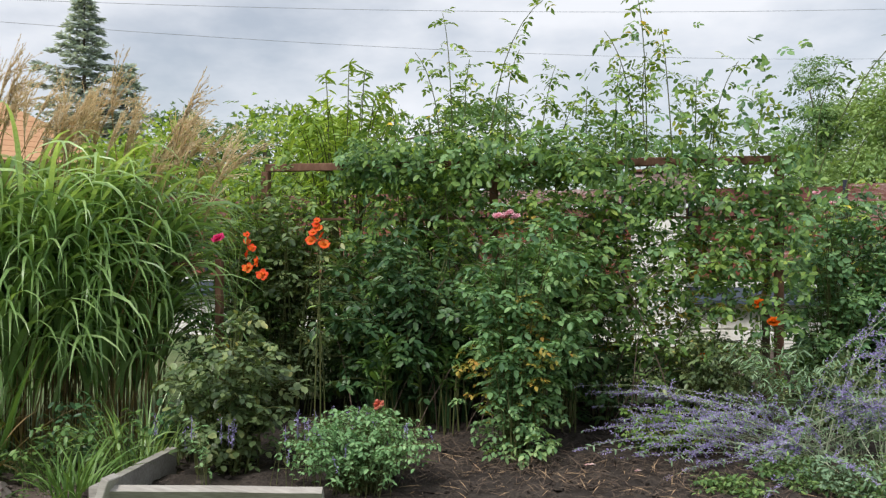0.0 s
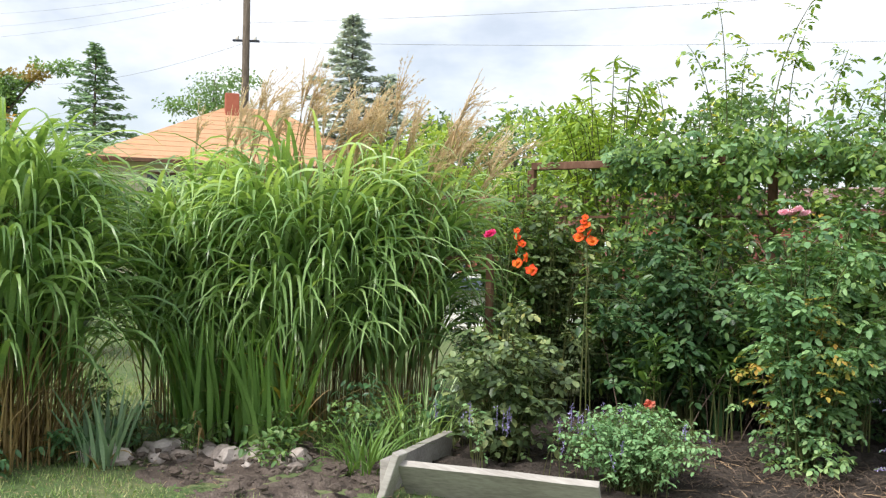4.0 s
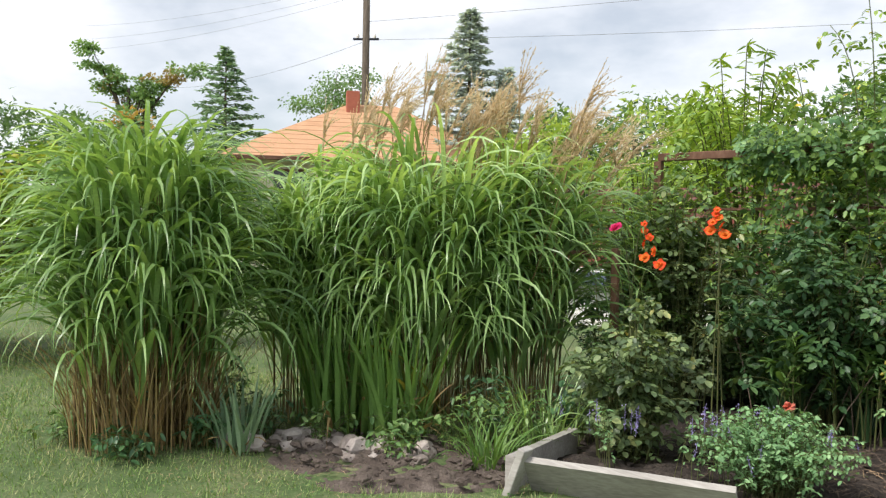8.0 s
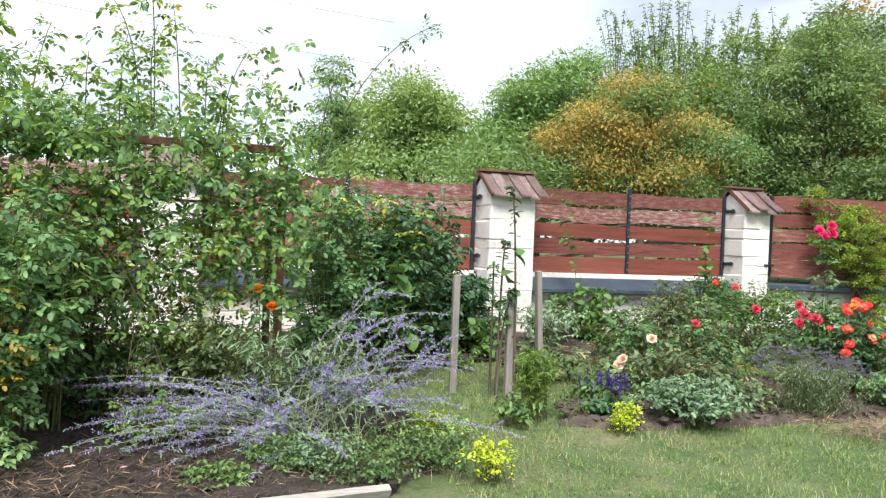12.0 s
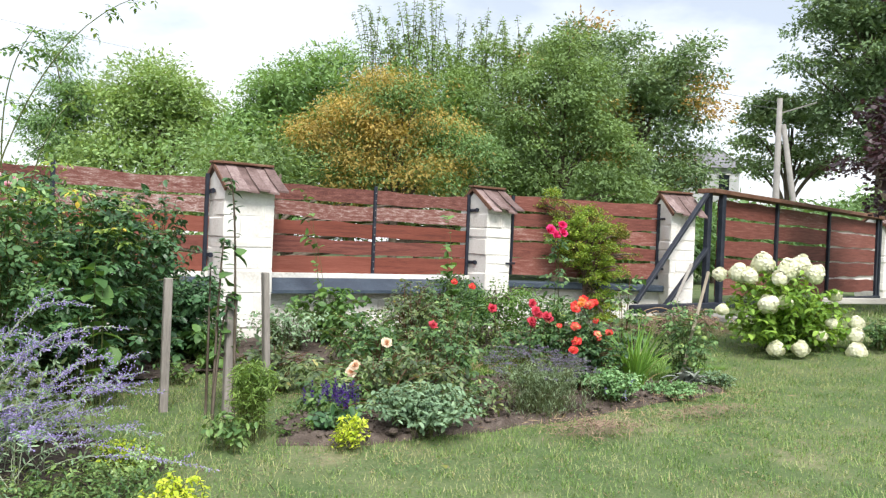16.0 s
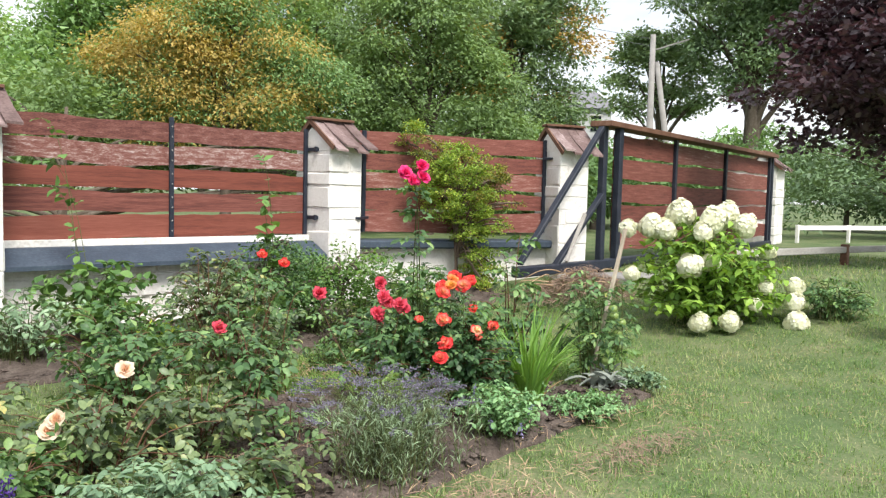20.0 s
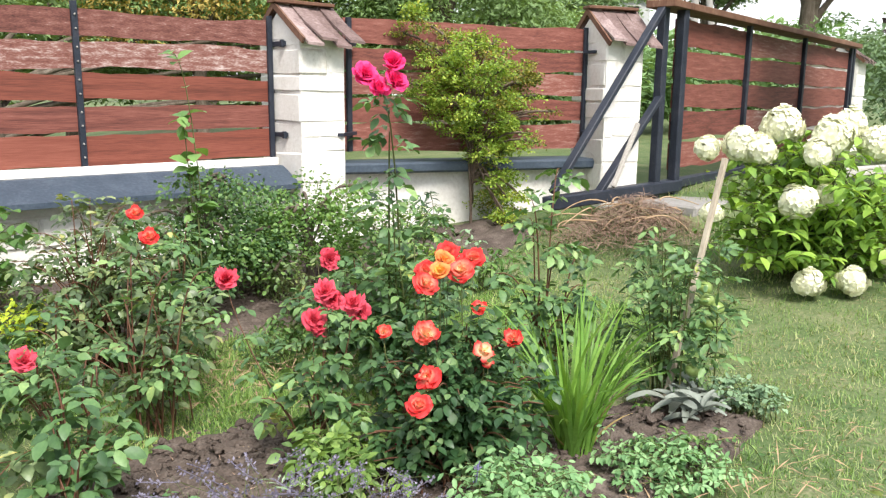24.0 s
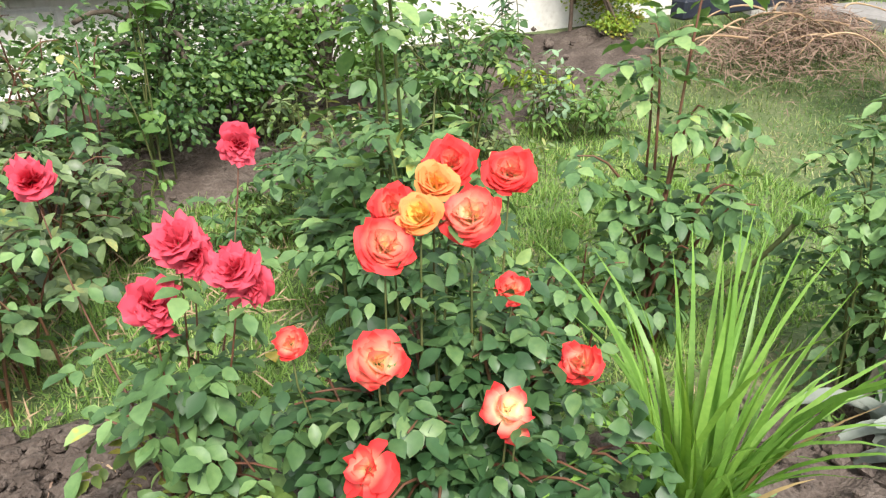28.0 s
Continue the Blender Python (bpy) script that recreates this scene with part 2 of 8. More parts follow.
CUTTINGS = rough_mat("dry_cuttings", [(0.25, 0.11, 0.07, 0.05), (0.5, 0.25, 0.17, 0.125), (0.8, 0.44, 0.33, 0.25)], 9.0, 0.85, 0.3, 60.0)
TWIG = rough_mat("twig", [(0.25, 0.045, 0.03, 0.022), (0.5, 0.11, 0.08, 0.06), (0.8, 0.22, 0.17, 0.13)], 12.0, 0.85, 0.5, 60.0)
ROOFTILE = rough_mat("orange_roof", [(0.25, 0.42, 0.23, 0.13), (0.5, 0.5, 0.29, 0.165), (0.8, 0.58, 0.36, 0.22)], 2.0, 0.8, 0.4, 20.0)
BRICK = rough_mat("chimney_brick", [(0.25, 0.3, 0.09, 0.06), (0.6, 0.42, 0.14, 0.09)], 4.0, 0.85, 0.4, 20.0)
PLASTER = rough_mat("cream_plaster", [(0.25, 0.5, 0.44, 0.34), (0.6, 0.64, 0.58, 0.46)], 2.0, 0.9, 0.3, 30.0)
GREYPLASTER = rough_mat("grey_plaster", [(0.25, 0.45, 0.46, 0.47), (0.6, 0.62, 0.63, 0.64)], 2.0, 0.9, 0.3, 30.0)
GREYROOF = rough_mat("grey_roof", [(0.25, 0.12, 0.12, 0.13), (0.6, 0.22, 0.22, 0.24)], 3.0, 0.8, 0.4, 20.0)
CONCRETE = rough_mat("concrete", [(0.25, 0.17, 0.165, 0.155), (0.6, 0.3, 0.29, 0.275)], 3.0, 0.9, 0.5, 40.0)
GLASS = base_mat("dark_glass", 0.08, 0.0, 0.6)[0]
GLASS.node_tree.nodes["Principled BSDF"].inputs["Base Color"].default_value = (0.02, 0.025, 0.03, 1)
CABLE = base_mat("cable", 0.6)[0]
CABLE.node_tree.nodes["Principled BSDF"].inputs["Base Color"].default_value = (0.22, 0.23, 0.24, 1)

GRASSBLADE = leaf_mat("grass_blade", [(0.1, 0.056, 0.105, 0.028), (0.38, 0.105, 0.172, 0.048), (0.62, 0.175, 0.228, 0.082), (0.8, 0.29, 0.269, 0.153), (1, 0.407, 0.339, 0.218)], 0.25, 0.6, scale=1.1)
REED = leaf_mat("reed_blade", [(0.1, 0.085, 0.142, 0.055), (0.45, 0.2, 0.285, 0.115), (0.75, 0.355, 0.44, 0.22), (1, 0.56, 0.62, 0.38)], 0.42, 0.33, 0.55, scale=1.2)
DRYREED = leaf_mat("dry_reed", [(0.1, 0.09, 0.055, 0.03), (0.5, 0.19, 0.115, 0.06), (1.0, 0.36, 0.25, 0.13)], 0.2, 0.7)
PLUME = leaf_mat("plume", [(0.1, 0.5, 0.39, 0.23), (0.5, 0.76, 0.63, 0.42), (1, 0.92, 0.84, 0.64)], 0.4, 0.8, 0.1, (1.1, 1.0, 0.8))
ROSELEAF = leaf_mat("rose_leaf", [(0.1, 0.0345, 0.0713, 0.0284), (0.45, 0.0801, 0.138, 0.0507), (0.75, 0.154, 0.218, 0.0769), (1, 0.259, 0.299, 0.106)], 0.27, 0.48, 0.45)
DARKROSE = leaf_mat("dark_rose_leaf", [(0.1, 0.0321, 0.0651, 0.0297), (0.45, 0.0748, 0.132, 0.0539), (0.75, 0.145, 0.213, 0.0883), (0.94, 0.225, 0.281, 0.116), (1, 0.321, 0.281, 0.0743)], 0.25, 0.5, 0.45)
VINELEAF = leaf_mat("vine_leaf", [(0.1, 0.068, 0.108, 0.022), (0.45, 0.14, 0.2, 0.036), (0.75, 0.25, 0.31, 0.054), (1, 0.36, 0.3, 0.07)], 0.35, 0.5)
GREENBLADE = leaf_mat("green_grass_blade", [(0.1, 0.06, 0.115, 0.028), (0.45, 0.12, 0.195, 0.05), (0.8, 0.2, 0.28, 0.085), (1, 0.36, 0.34, 0.17)], 0.3, 0.6, scale=1.1)
LIMEROSE = leaf_mat("young_rose_leaf", [(0.1, 0.07, 0.115, 0.034), (0.5, 0.15, 0.215, 0.064), (0.85, 0.25, 0.31, 0.1), (1, 0.36, 0.36, 0.13)], 0.35, 0.42)
DEEPROSE = leaf_mat("glossy_rose_leaf", [(0.1, 0.014, 0.0351, 0.0156), (0.45, 0.0328, 0.0702, 0.0296), (0.75, 0.0663, 0.113, 0.0468), (1, 0.125, 0.172, 0.0663)], 0.2, 0.45, 0.45)
BLUEROSE = leaf_mat("bluish_rose_leaf", [(0.1, 0.042, 0.088, 0.046), (0.45, 0.1, 0.175, 0.085), (0.75, 0.175, 0.26, 0.125), (1, 0.28, 0.35, 0.17)], 0.3, 0.5, 0.4)
OLDROSE = leaf_mat("speckled_rose_leaf", [(0.1, 0.0392, 0.0575, 0.0312), (0.45, 0.0952, 0.127, 0.0598), (0.75, 0.179, 0.207, 0.104), (0.93, 0.28, 0.265, 0.117), (1, 0.448, 0.31, 0.104)], 0.25, 0.42, 0.5)
CLIMBLEAF = leaf_mat("climbing_rose_leaf", [(0.08, 0.042, 0.08, 0.03), (0.42, 0.112, 0.178, 0.055), (0.72, 0.21, 0.275, 0.082), (0.9, 0.33, 0.37, 0.105), (1, 0.6, 0.37, 0.06)], 0.32, 0.42)
YELLOWING = leaf_mat("yellowing_leaf", [(0.1, 0.06, 0.09, 0.025), (0.45, 0.13, 0.14, 0.035), (0.75, 0.27, 0.2, 0.045), (1.0, 0.34, 0.17, 0.045)], 0.3, 0.5)
DAYLEAF = leaf_mat("strap_leaf", [(0.1, 0.055, 0.115, 0.024), (0.5, 0.12, 0.21, 0.045), (0.85, 0.21, 0.31, 0.075), (1, 0.32, 0.4, 0.12)], 0.35, 0.42)
FRESH = leaf_mat("fresh_leaf", [(0.1, 0.051, 0.099, 0.028), (0.5, 0.102, 0.171, 0.05), (0.85, 0.17, 0.243, 0.075), (1, 0.255, 0.315, 0.12)], 0.35, 0.45)
ELDERLEAF = leaf_mat("elder_leaf", [(0.1, 0.085, 0.14, 0.03), (0.45, 0.18, 0.25, 0.055), (0.8, 0.29, 0.36, 0.09), (1, 0.4, 0.44, 0.14)], 0.45, 0.45)
# bright lime with the sun from behind put into the leaf colour
SUNNYLEAF = leaf_mat("sunny_shrub_leaf", [(0.1, 0.1, 0.16, 0.035), (0.5, 0.22, 0.29, 0.07), (1, 0.4, 0.43, 0.13)], 0.4, 0.5, scale=1.2)
LIME = leaf_mat("lime_leaf", [(0.1, 0.24, 0.3, 0.03), (0.5, 0.44, 0.46, 0.05), (1.0, 0.62, 0.58, 0.09)], 0.35, 0.5)
MINTLEAF = leaf_mat("grey_green_leaf", [(0.1, 0.0753, 0.143, 0.068), (0.5, 0.14, 0.232, 0.114), (0.85, 0.215, 0.31, 0.166), (1, 0.302, 0.398, 0.229)], 0.25, 0.6)
LAVLEAF = leaf_mat("lavender_leaf", [(0.1, 0.085, 0.115, 0.08), (0.5, 0.165, 0.205, 0.14), (0.9, 0.27, 0.32, 0.23)], 0.2, 0.7)
SAGELEAF = leaf_mat("sage_leaf", [(0.1, 0.085, 0.13, 0.085), (0.5, 0.16, 0.22, 0.15), (0.9, 0.26, 0.32, 0.23)], 0.2, 0.7)
SILVER = leaf_mat("silver_leaf", [(0.1, 0.15, 0.172, 0.148), (0.5, 0.25, 0.28, 0.245), (1, 0.38, 0.41, 0.365)], 0.18, 0.9, 0.1, (1, 1, 1))
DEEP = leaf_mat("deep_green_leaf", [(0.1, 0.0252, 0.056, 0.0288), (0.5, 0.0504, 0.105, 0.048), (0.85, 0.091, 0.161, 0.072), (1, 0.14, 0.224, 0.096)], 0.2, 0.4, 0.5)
BEANLEAF = leaf_mat("bean_leaf", [(0.1, 0.05, 0.10, 0.035), (0.5, 0.1, 0.17, 0.055), (1.0, 0.17, 0.25, 0.08)], 0.3, 0.5)
BOXLEAF = leaf_mat("small_golden_leaf", [(0.1, 0.0595, 0.102, 0.0196), (0.45, 0.119, 0.178, 0.0267), (0.75, 0.212, 0.264, 0.0356), (1, 0.305, 0.256, 0.0446)], 0.3, 0.5)
HYDLEAF = leaf_mat("hydrangea_leaf", [(0.1, 0.1, 0.17, 0.036), (0.5, 0.21, 0.305, 0.062), (1, 0.36, 0.44, 0.1)], 0.36, 0.5)
TREELEAF = leaf_mat("tree_leaf", [(0.1, 0.0557, 0.0935, 0.0501), (0.5, 0.1311, 0.1979, 0.0884), (0.85, 0.2354, 0.3184, 0.1417), (1, 0.3480, 0.4148, 0.1955)], 0.3, 0.55, scale=0.9, vary=0.2)
TREELIGHT = leaf_mat("light_tree_leaf", [(0.1, 0.0720, 0.1040, 0.0560), (0.5, 0.1720, 0.2300, 0.1050), (0.85, 0.2800, 0.3400, 0.1600), (1, 0.3800, 0.4200, 0.2150)], 0.36, 0.55, scale=0.9, vary=0.2)
TREERUST = leaf_mat("rusty_tree_leaf", [(0.1, 0.14, 0.12, 0.045), (0.4, 0.27, 0.185, 0.065), (0.7, 0.4, 0.22, 0.08), (1, 0.5, 0.22, 0.08)], 0.3, 0.55, scale=0.9, vary=0.2)
TREEDARK = leaf_mat("dark_tree_leaf", [(0.1, 0.0588, 0.0882, 0.0600), (0.5, 0.1392, 0.1873, 0.1062), (0.9, 0.2774, 0.3172, 0.1796)], 0.25, 0.5, scale=0.9, vary=0.2)
SUMACLEAF = leaf_mat("sumac_leaf", [(0.1, 0.1500, 0.1260, 0.0450), (0.4, 0.2900, 0.2070, 0.0720), (0.7, 0.4300, 0.2790, 0.0990), (1, 0.5500, 0.3060, 0.1170)], 0.35, 0.55, scale=0.9, vary=0.2)
MAPLELEAF = leaf_mat("purple_leaf", [(0.1, 0.028, 0.018, 0.025), (0.5, 0.07, 0.042, 0.052), (0.9, 0.14, 0.085, 0.09), (1.0, 0.24, 0.13, 0.12)], 0.25, 0.4, 0.6, (1.3, 0.7, 0.7), scale=0.8, vary=0.36)
NEEDLE = leaf_mat("blue_needle", [(0.1, 0.19, 0.2, 0.22), (0.5, 0.36, 0.37, 0.42), (1, 0.56, 0.57, 0.63)], 0.25, 0.6, scale=0.6)
GREENNEEDLE = leaf_mat("green_needle", [(0.1, 0.096, 0.144, 0.096), (0.5, 0.192, 0.264, 0.16), (1, 0.32, 0.4, 0.248)], 0.12, 0.6, scale=0.6)
LAVENDER = leaf_mat("lavender_floret", [(0.1, 0.21, 0.17, 0.38), (0.5, 0.37, 0.315, 0.6), (1.0, 0.55, 0.5, 0.76)], 0.25, 0.7, 0.1, (1, 1, 1))
DIMLAV = leaf_mat("faded_lavender", [(0.1, 0.095, 0.085, 0.12), (0.5, 0.19, 0.175, 0.235), (1, 0.33, 0.31, 0.39)], 0.2, 0.8, 0.1, (1, 1, 1))
VIOLET = leaf_mat("violet_floret", [(0.1, 0.036, 0.018, 0.12), (0.5, 0.072, 0.036, 0.192), (1, 0.12, 0.072, 0.252)], 0.2, 0.7, 0.1, (1, 1, 1))
SAGESTEM = rough_mat("silver_stem", [(0.25, 0.2, 0.25, 0.15), (0.6, 0.36, 0.4, 0.28)], 9.0, 0.8, 0.2, 60.0)
CREAM = leaf_mat("cream_floret", [(0.1, 0.74, 0.749, 0.53), (0.5, 0.84, 0.84, 0.662), (1, 0.88, 0.87, 0.738)], 0.2, 0.7, 0.1, (1, 1, 0.9))
ORANGEROSE = petal_mat("orange_red_petal", (0.94, 0.76, 0.42), (0.86, 0.29, 0.2), (0.76, 0.05, 0.05), 0.06, 0.3)
YELLOWROSE = petal_mat("yellow_orange_petal", (0.92, 0.66, 0.2), (0.88, 0.52, 0.1), (0.84, 0.3, 0.1), 0.05)
CRIMSON = petal_mat("crimson_petal", (0.4, 0.008, 0.016), (0.56, 0.018, 0.04), (0.7, 0.09, 0.14), 0.05, 0.4)
MAGENTA = petal_mat("magenta_petal", (0.75, 0.02, 0.14), (0.8, 0.03, 0.18), (0.8, 0.06, 0.24), 0.055)
PINK = petal_mat("pink_petal", (0.75, 0.2, 0.3), (0.78, 0.32, 0.42), (0.8, 0.48, 0.55), 0.05)
PALEPINK = petal_mat("pale_pink_petal", (0.78, 0.42, 0.42), (0.82, 0.56, 0.55), (0.84, 0.68, 0.66), 0.055)
PEACH = petal_mat("peach_petal", (0.82, 0.48, 0.26), (0.84, 0.58, 0.38), (0.85, 0.7, 0.55), 0.05)
SALMON = petal_mat("salmon_petal", (0.6, 0.14, 0.08), (0.66, 0.16, 0.1), (0.6, 0.2, 0.14), 0.05)
GLADORANGE = petal_mat("gladiolus_petal", (0.8, 0.22, 0.03), (0.82, 0.09, 0.02), (0.78, 0.06, 0.02), 0.06)
MARIGOLD = petal_mat("marigold_petal", (0.8, 0.2, 0.01), (0.85, 0.2, 0.01), (0.85, 0.16, 0.01), 0.04)
TOMATO = base_mat("tomato_skin", 0.3)[0]
TOMATO.node_tree.nodes["Principled BSDF"].inputs["Base Color"].default_value = (0.2, 0.28, 0.08, 1)

# ---- mesh tools ----
rng = np.random.default_rng(7)


def mesh_of(name, verts, polys, material, smooth=True):
    """A mesh out of arrays: verts (n, 3) and a list of arrays of equal-sided faces."""
    me = bpy.data.meshes.new(name)
    verts = np.asarray(verts, np.float32).reshape(-1, 3)
    polys = [np.asarray(p, np.int32) for p in polys if len(p)]
    loops = np.concatenate([p.ravel() for p in polys])
    sizes = np.concatenate([np.full(len(p), p.shape[1], np.int32) for p in polys])
    me.vertices.add(len(verts))
    me.vertices.foreach_set("co", verts.ravel())
    me.loops.add(len(loops))
    me.loops.foreach_set("vertex_index", loops)
    me.polygons.add(len(sizes))
    me.polygons.foreach_set("loop_start", np.concatenate([[0], np.cumsum(sizes)[:-1]]).astype(np.int32))
    me.polygons.foreach_set("loop_total", sizes)
    me.polygons.foreach_set("use_smooth", np.full(len(sizes), smooth))
    me.update()
    me.validate()
    me.materials.append(material)
    return me


def join_arrays(pieces):
    """Several (verts, polys) as one; polys of equal side counts by position."""
    vs, ps, at = [], {}, 0
    for v, p in pieces:
        vs.append(np.asarray(v, float).reshape(-1, 3))
        for q in p:
            q = np.asarray(q, int)
            if len(q):
                ps.setdefault(q.shape[1], []).append(q + at)
        at += len(vs[-1])
    return np.concatenate(vs), [np.concatenate(q) for q in ps.values()]


def part(name, me, parent, label="", at=None, kind=""):
    ob = new(name, me)
    ob.parent = parent
    if at is not None:
        ob.matrix_basis = at
    return tagged(ob, label, kind=kind)


def thing(name, label, category, at=(0, 0, 0), group="", turn=0.0, kind=""):
    ob = new(name)
    ob.empty_display_size = 0.1
    ob.matrix_basis = pose(*at, 0, 0, turn)
    return tagged(ob, label, category, group, kind)


def from_bm(name, bm, material, smooth=False):
    me = bpy.data.meshes.new(name)
    bmesh.ops.recalc_face_normals(bm, faces=bm.faces)
    bm.to_mesh(me)
    bm.free()
    me.materials.append(material)
    if smooth:
        me.polygons.foreach_set("use_smooth", np.ones(len(me.polygons), bool))
    return me


def box_mesh(name, lo, hi, material, bevel=0.006, wobble=0.0, cuts=0):
    bm = bmesh.new()
    bmesh.ops.create_cube(bm, size=1.0)
    for v in bm.verts:
        v.co = Vector([l + (c + 0.5) * (h - l) for c, l, h in zip(v.co, lo, hi)])
    if cuts:
        longest = max(range(3), key=lambda k: hi[k] - lo[k])
        edges = [e for e in bm.edges if abs((e.verts[0].co - e.verts[1].co)[longest]) > 1e-6]
        bmesh.ops.subdivide_edges(bm, edges=edges, cuts=cuts)
    if bevel:
        bmesh.ops.bevel(bm, geom=[e for e in bm.edges if e.calc_face_angle(0) > 0.5], offset=bevel, segments=1, affect="EDGES")
    if wobble:
        for v in bm.verts:
            v.co += wobble * noise.noise_vector(v.co * 2.3 + Vector((lo[0] * 7, lo[2] * 11, hi[0])))
    return from_bm(name, bm, material)


def tube(points, radii, sides=5):
    """A tapered tube along points, as arrays."""
    p = np.asarray(points, float)
    r = np.broadcast_to(np.asarray(radii, float), (len(p),))
    d = np.gradient(p, axis=0)
    d /= np.linalg.norm(d, axis=1, keepdims=True) + 1e-9
    ref = np.array([0.0, 0, 1.0]) if abs(d[:, 2]).mean() < 0.8 else np.array([1.0, 0, 0])
    s = np.cross(d, ref)
    s /= np.linalg.norm(s, axis=1, keepdims=True) + 1e-9
    u = np.cross(s, d)
    a = np.linspace(0, 2 * np.pi, sides, endpoint=False)
    v = p[:, None] + r[:, None, None] * (np.cos(a)[None, :, None] * s[:, None] + np.sin(a)[None, :, None] * u[:, None])
    k = np.arange(len(p) - 1)[:, None] * sides
    j = np.arange(sides)[None]
    q = np.stack([k + j, k + (j + 1) % sides, k + sides + (j + 1) % sides, k + sides + j], -1).reshape(-1, 4)
    cap = (len(p) - 1) * sides + np.arange(sides)
    return v.reshape(-1, 3), [q, cap[None]] if sides > 4 else [q]


def unit(v):
    return v / (np.linalg.norm(v, axis=-1, keepdims=True) + 1e-9)


FULL = (np.array([[0, 0, 0], [0.2, -0.36, 0.07], [0.2, 0, 0.01], [0.2, 0.36, 0.07], [0.52, -0.49, 0.09], [0.52, 0, 0.01], [0.52, 0.49, 0.09], [0.82, -0.27, 0.0], [0.82, 0, -0.05], [0.82, 0.27, 0.0], [1, 0, -0.13]]),
        [np.array([[0, 1, 2], [0, 2, 3], [7, 10, 8], [8, 10, 9]]), np.array([[1, 4, 5, 2], [2, 5, 6, 3], [4, 7, 8, 5], [5, 8, 9, 6]])])
PLAIN = (np.array([[0, 0, 0], [0.24, 0.4, 0.06], [0.68, 0.4, 0.02], [1, 0, -0.08], [0.68, -0.4, 0.02], [0.24, -0.4, 0.06]]), [np.array([[0, 3, 2, 1], [0, 5, 4, 3]])])
SHARD = (np.array([[0, 0.1, 0], [0.35, -0.5, 0.03], [1, 0.25, 0]]), [np.array([[0, 1, 2]])])
CARD = (np.array([[0, 0, 0], [0.5, 0.5, 0.05], [1, 0, 0], [0.5, -0.5, 0.05]]), [np.array([[0, 3, 2, 1]])])


def leaves(pos, along, up, length, width, shape=FULL):
    """Many leaves as arrays: places, directions, upper sides, lengths and widths."""
    pos, along = np.asarray(pos, float), unit(np.asarray(along, float))
    n = len(pos)
    side = unit(np.cross(np.asarray(up, float), along) + 1e-6)
    top = np.cross(along, side)
    length, width = np.broadcast_to(length, n), np.broadcast_to(width, n)
    tv, tp = shape
    v = pos[:, None] + length[:, None, None] * (tv[None, :, :1] * along[:, None] + tv[None, :, 2:] * top[:, None]) + width[:, None, None] * tv[None, :, 1:2] * side[:, None]
    at = (np.arange(n) * len(tv))[:, None, None]
    return v.reshape(-1, 3), [(p[None] + at).reshape(-1, p.shape[1]) for p in tp]


def curve(a, b, bend, n=9):
    """A smooth line from a to b that leaves a along bend."""
    s = np.linspace(0, 1, n)[:, None]
    a, b, bend = (np.asarray(q, float) for q in (a, b, bend))
    return (1 - s) ** 2 * a + 2 * s * (1 - s) * bend + s**2 * b


def ball(n, flat=1.0):
    v = unit(rng.normal(size=(n, 3)))
    v[:, 2] *= flat
    return v


def shoots(tips, base=0.06, rad=0.006, lift=0.5, n=9, sag=0.0):
    """Curved stems that rise from the ground to the given tips."""
    out = []
    for tip in tips:
        foot = np.array([tip[0] * 0.12 + rng.normal(0, base), tip[1] * 0.12 + rng.normal(0, base), 0.0])
        bend = np.array([foot[0] * 0.7 + tip[0] * 0.3, foot[1] * 0.7 + tip[1] * 0.3, tip[2] * (1 - lift) + lift * tip[2] * 1.15 + sag])
        out.append(curve(foot, tip, bend, n))
    return out


def compound(pts, dirs, ups, size, shape=FULL, count=5, wide=0.62):
    """Rose leaves: pairs of leaflets on a short stalk."""
    dirs = unit(dirs)
    side = unit(np.cross(ups, dirs) + 1e-6)
    P, A, U, L = [], [], [], []
    for k in range(count):
        if k == count - 1:
            P.append(pts + dirs * size[:, None] * 1.55), A.append(dirs), L.append(size * 1.05)
        else:
            sgn, row = (1 if k % 2 else -1), k // 2
            P.append(pts + dirs * size[:, None] * (0.62 + 0.62 * row)), A.append(dirs * 0.45 + sgn * side), L.append(size * (0.8 + 0.12 * row))
        U.append(ups)
    P, A, U, L = (np.concatenate(q) for q in (P, A, U, L))
    A = A + rng.normal(0, 0.16, A.shape)
    A[:, 2] -= 0.12
    U = U + rng.normal(0, 0.22, U.shape)
    return leaves(P, A, U, L, L * wide * rng.uniform(0.9, 1.1, len(L)), shape)


def along_stems(stems, per, start=0.25, rise=0.35):
    """Points, outward directions and upper sides for leaves along stems."""
    P, D = [], []
    for c in stems:
        s = start + (1 - start) * np.sort(rng.random(per)) ** 0.8
        i = s * (len(c) - 1)
        lo = np.clip(i.astype(int), 0, len(c) - 2)
        f = (i - lo)[:, None]
        P.append(c[lo] * (1 - f) + c[lo + 1] * f)
        t = unit(c[lo + 1] - c[lo])
        az = np.arange(per) * 2.4 + rng.random() * 6
        o = np.stack([np.cos(az), np.sin(az), np.zeros(per)], 1)
        D.append(unit(o - t * (o * t).sum(1, keepdims=True)) + rise * t)
    P, D = np.concatenate(P), unit(np.concatenate(D))
    if rise < 0.4:
        D[:, 2] -= rng.uniform(0.1, 0.8, len(D))
    U = np.tile([0.0, 0, 1.0], (len(P), 1)) + rng.normal(0, 0.3, (len(P), 3))
    return P, D, U


def stems_mesh(name, stems, rad, material, sides=4):
    return mesh_of(name, *join_arrays([tube(c, np.linspace(rad, rad * 0.35, len(c)), sides) for c in stems]), material)


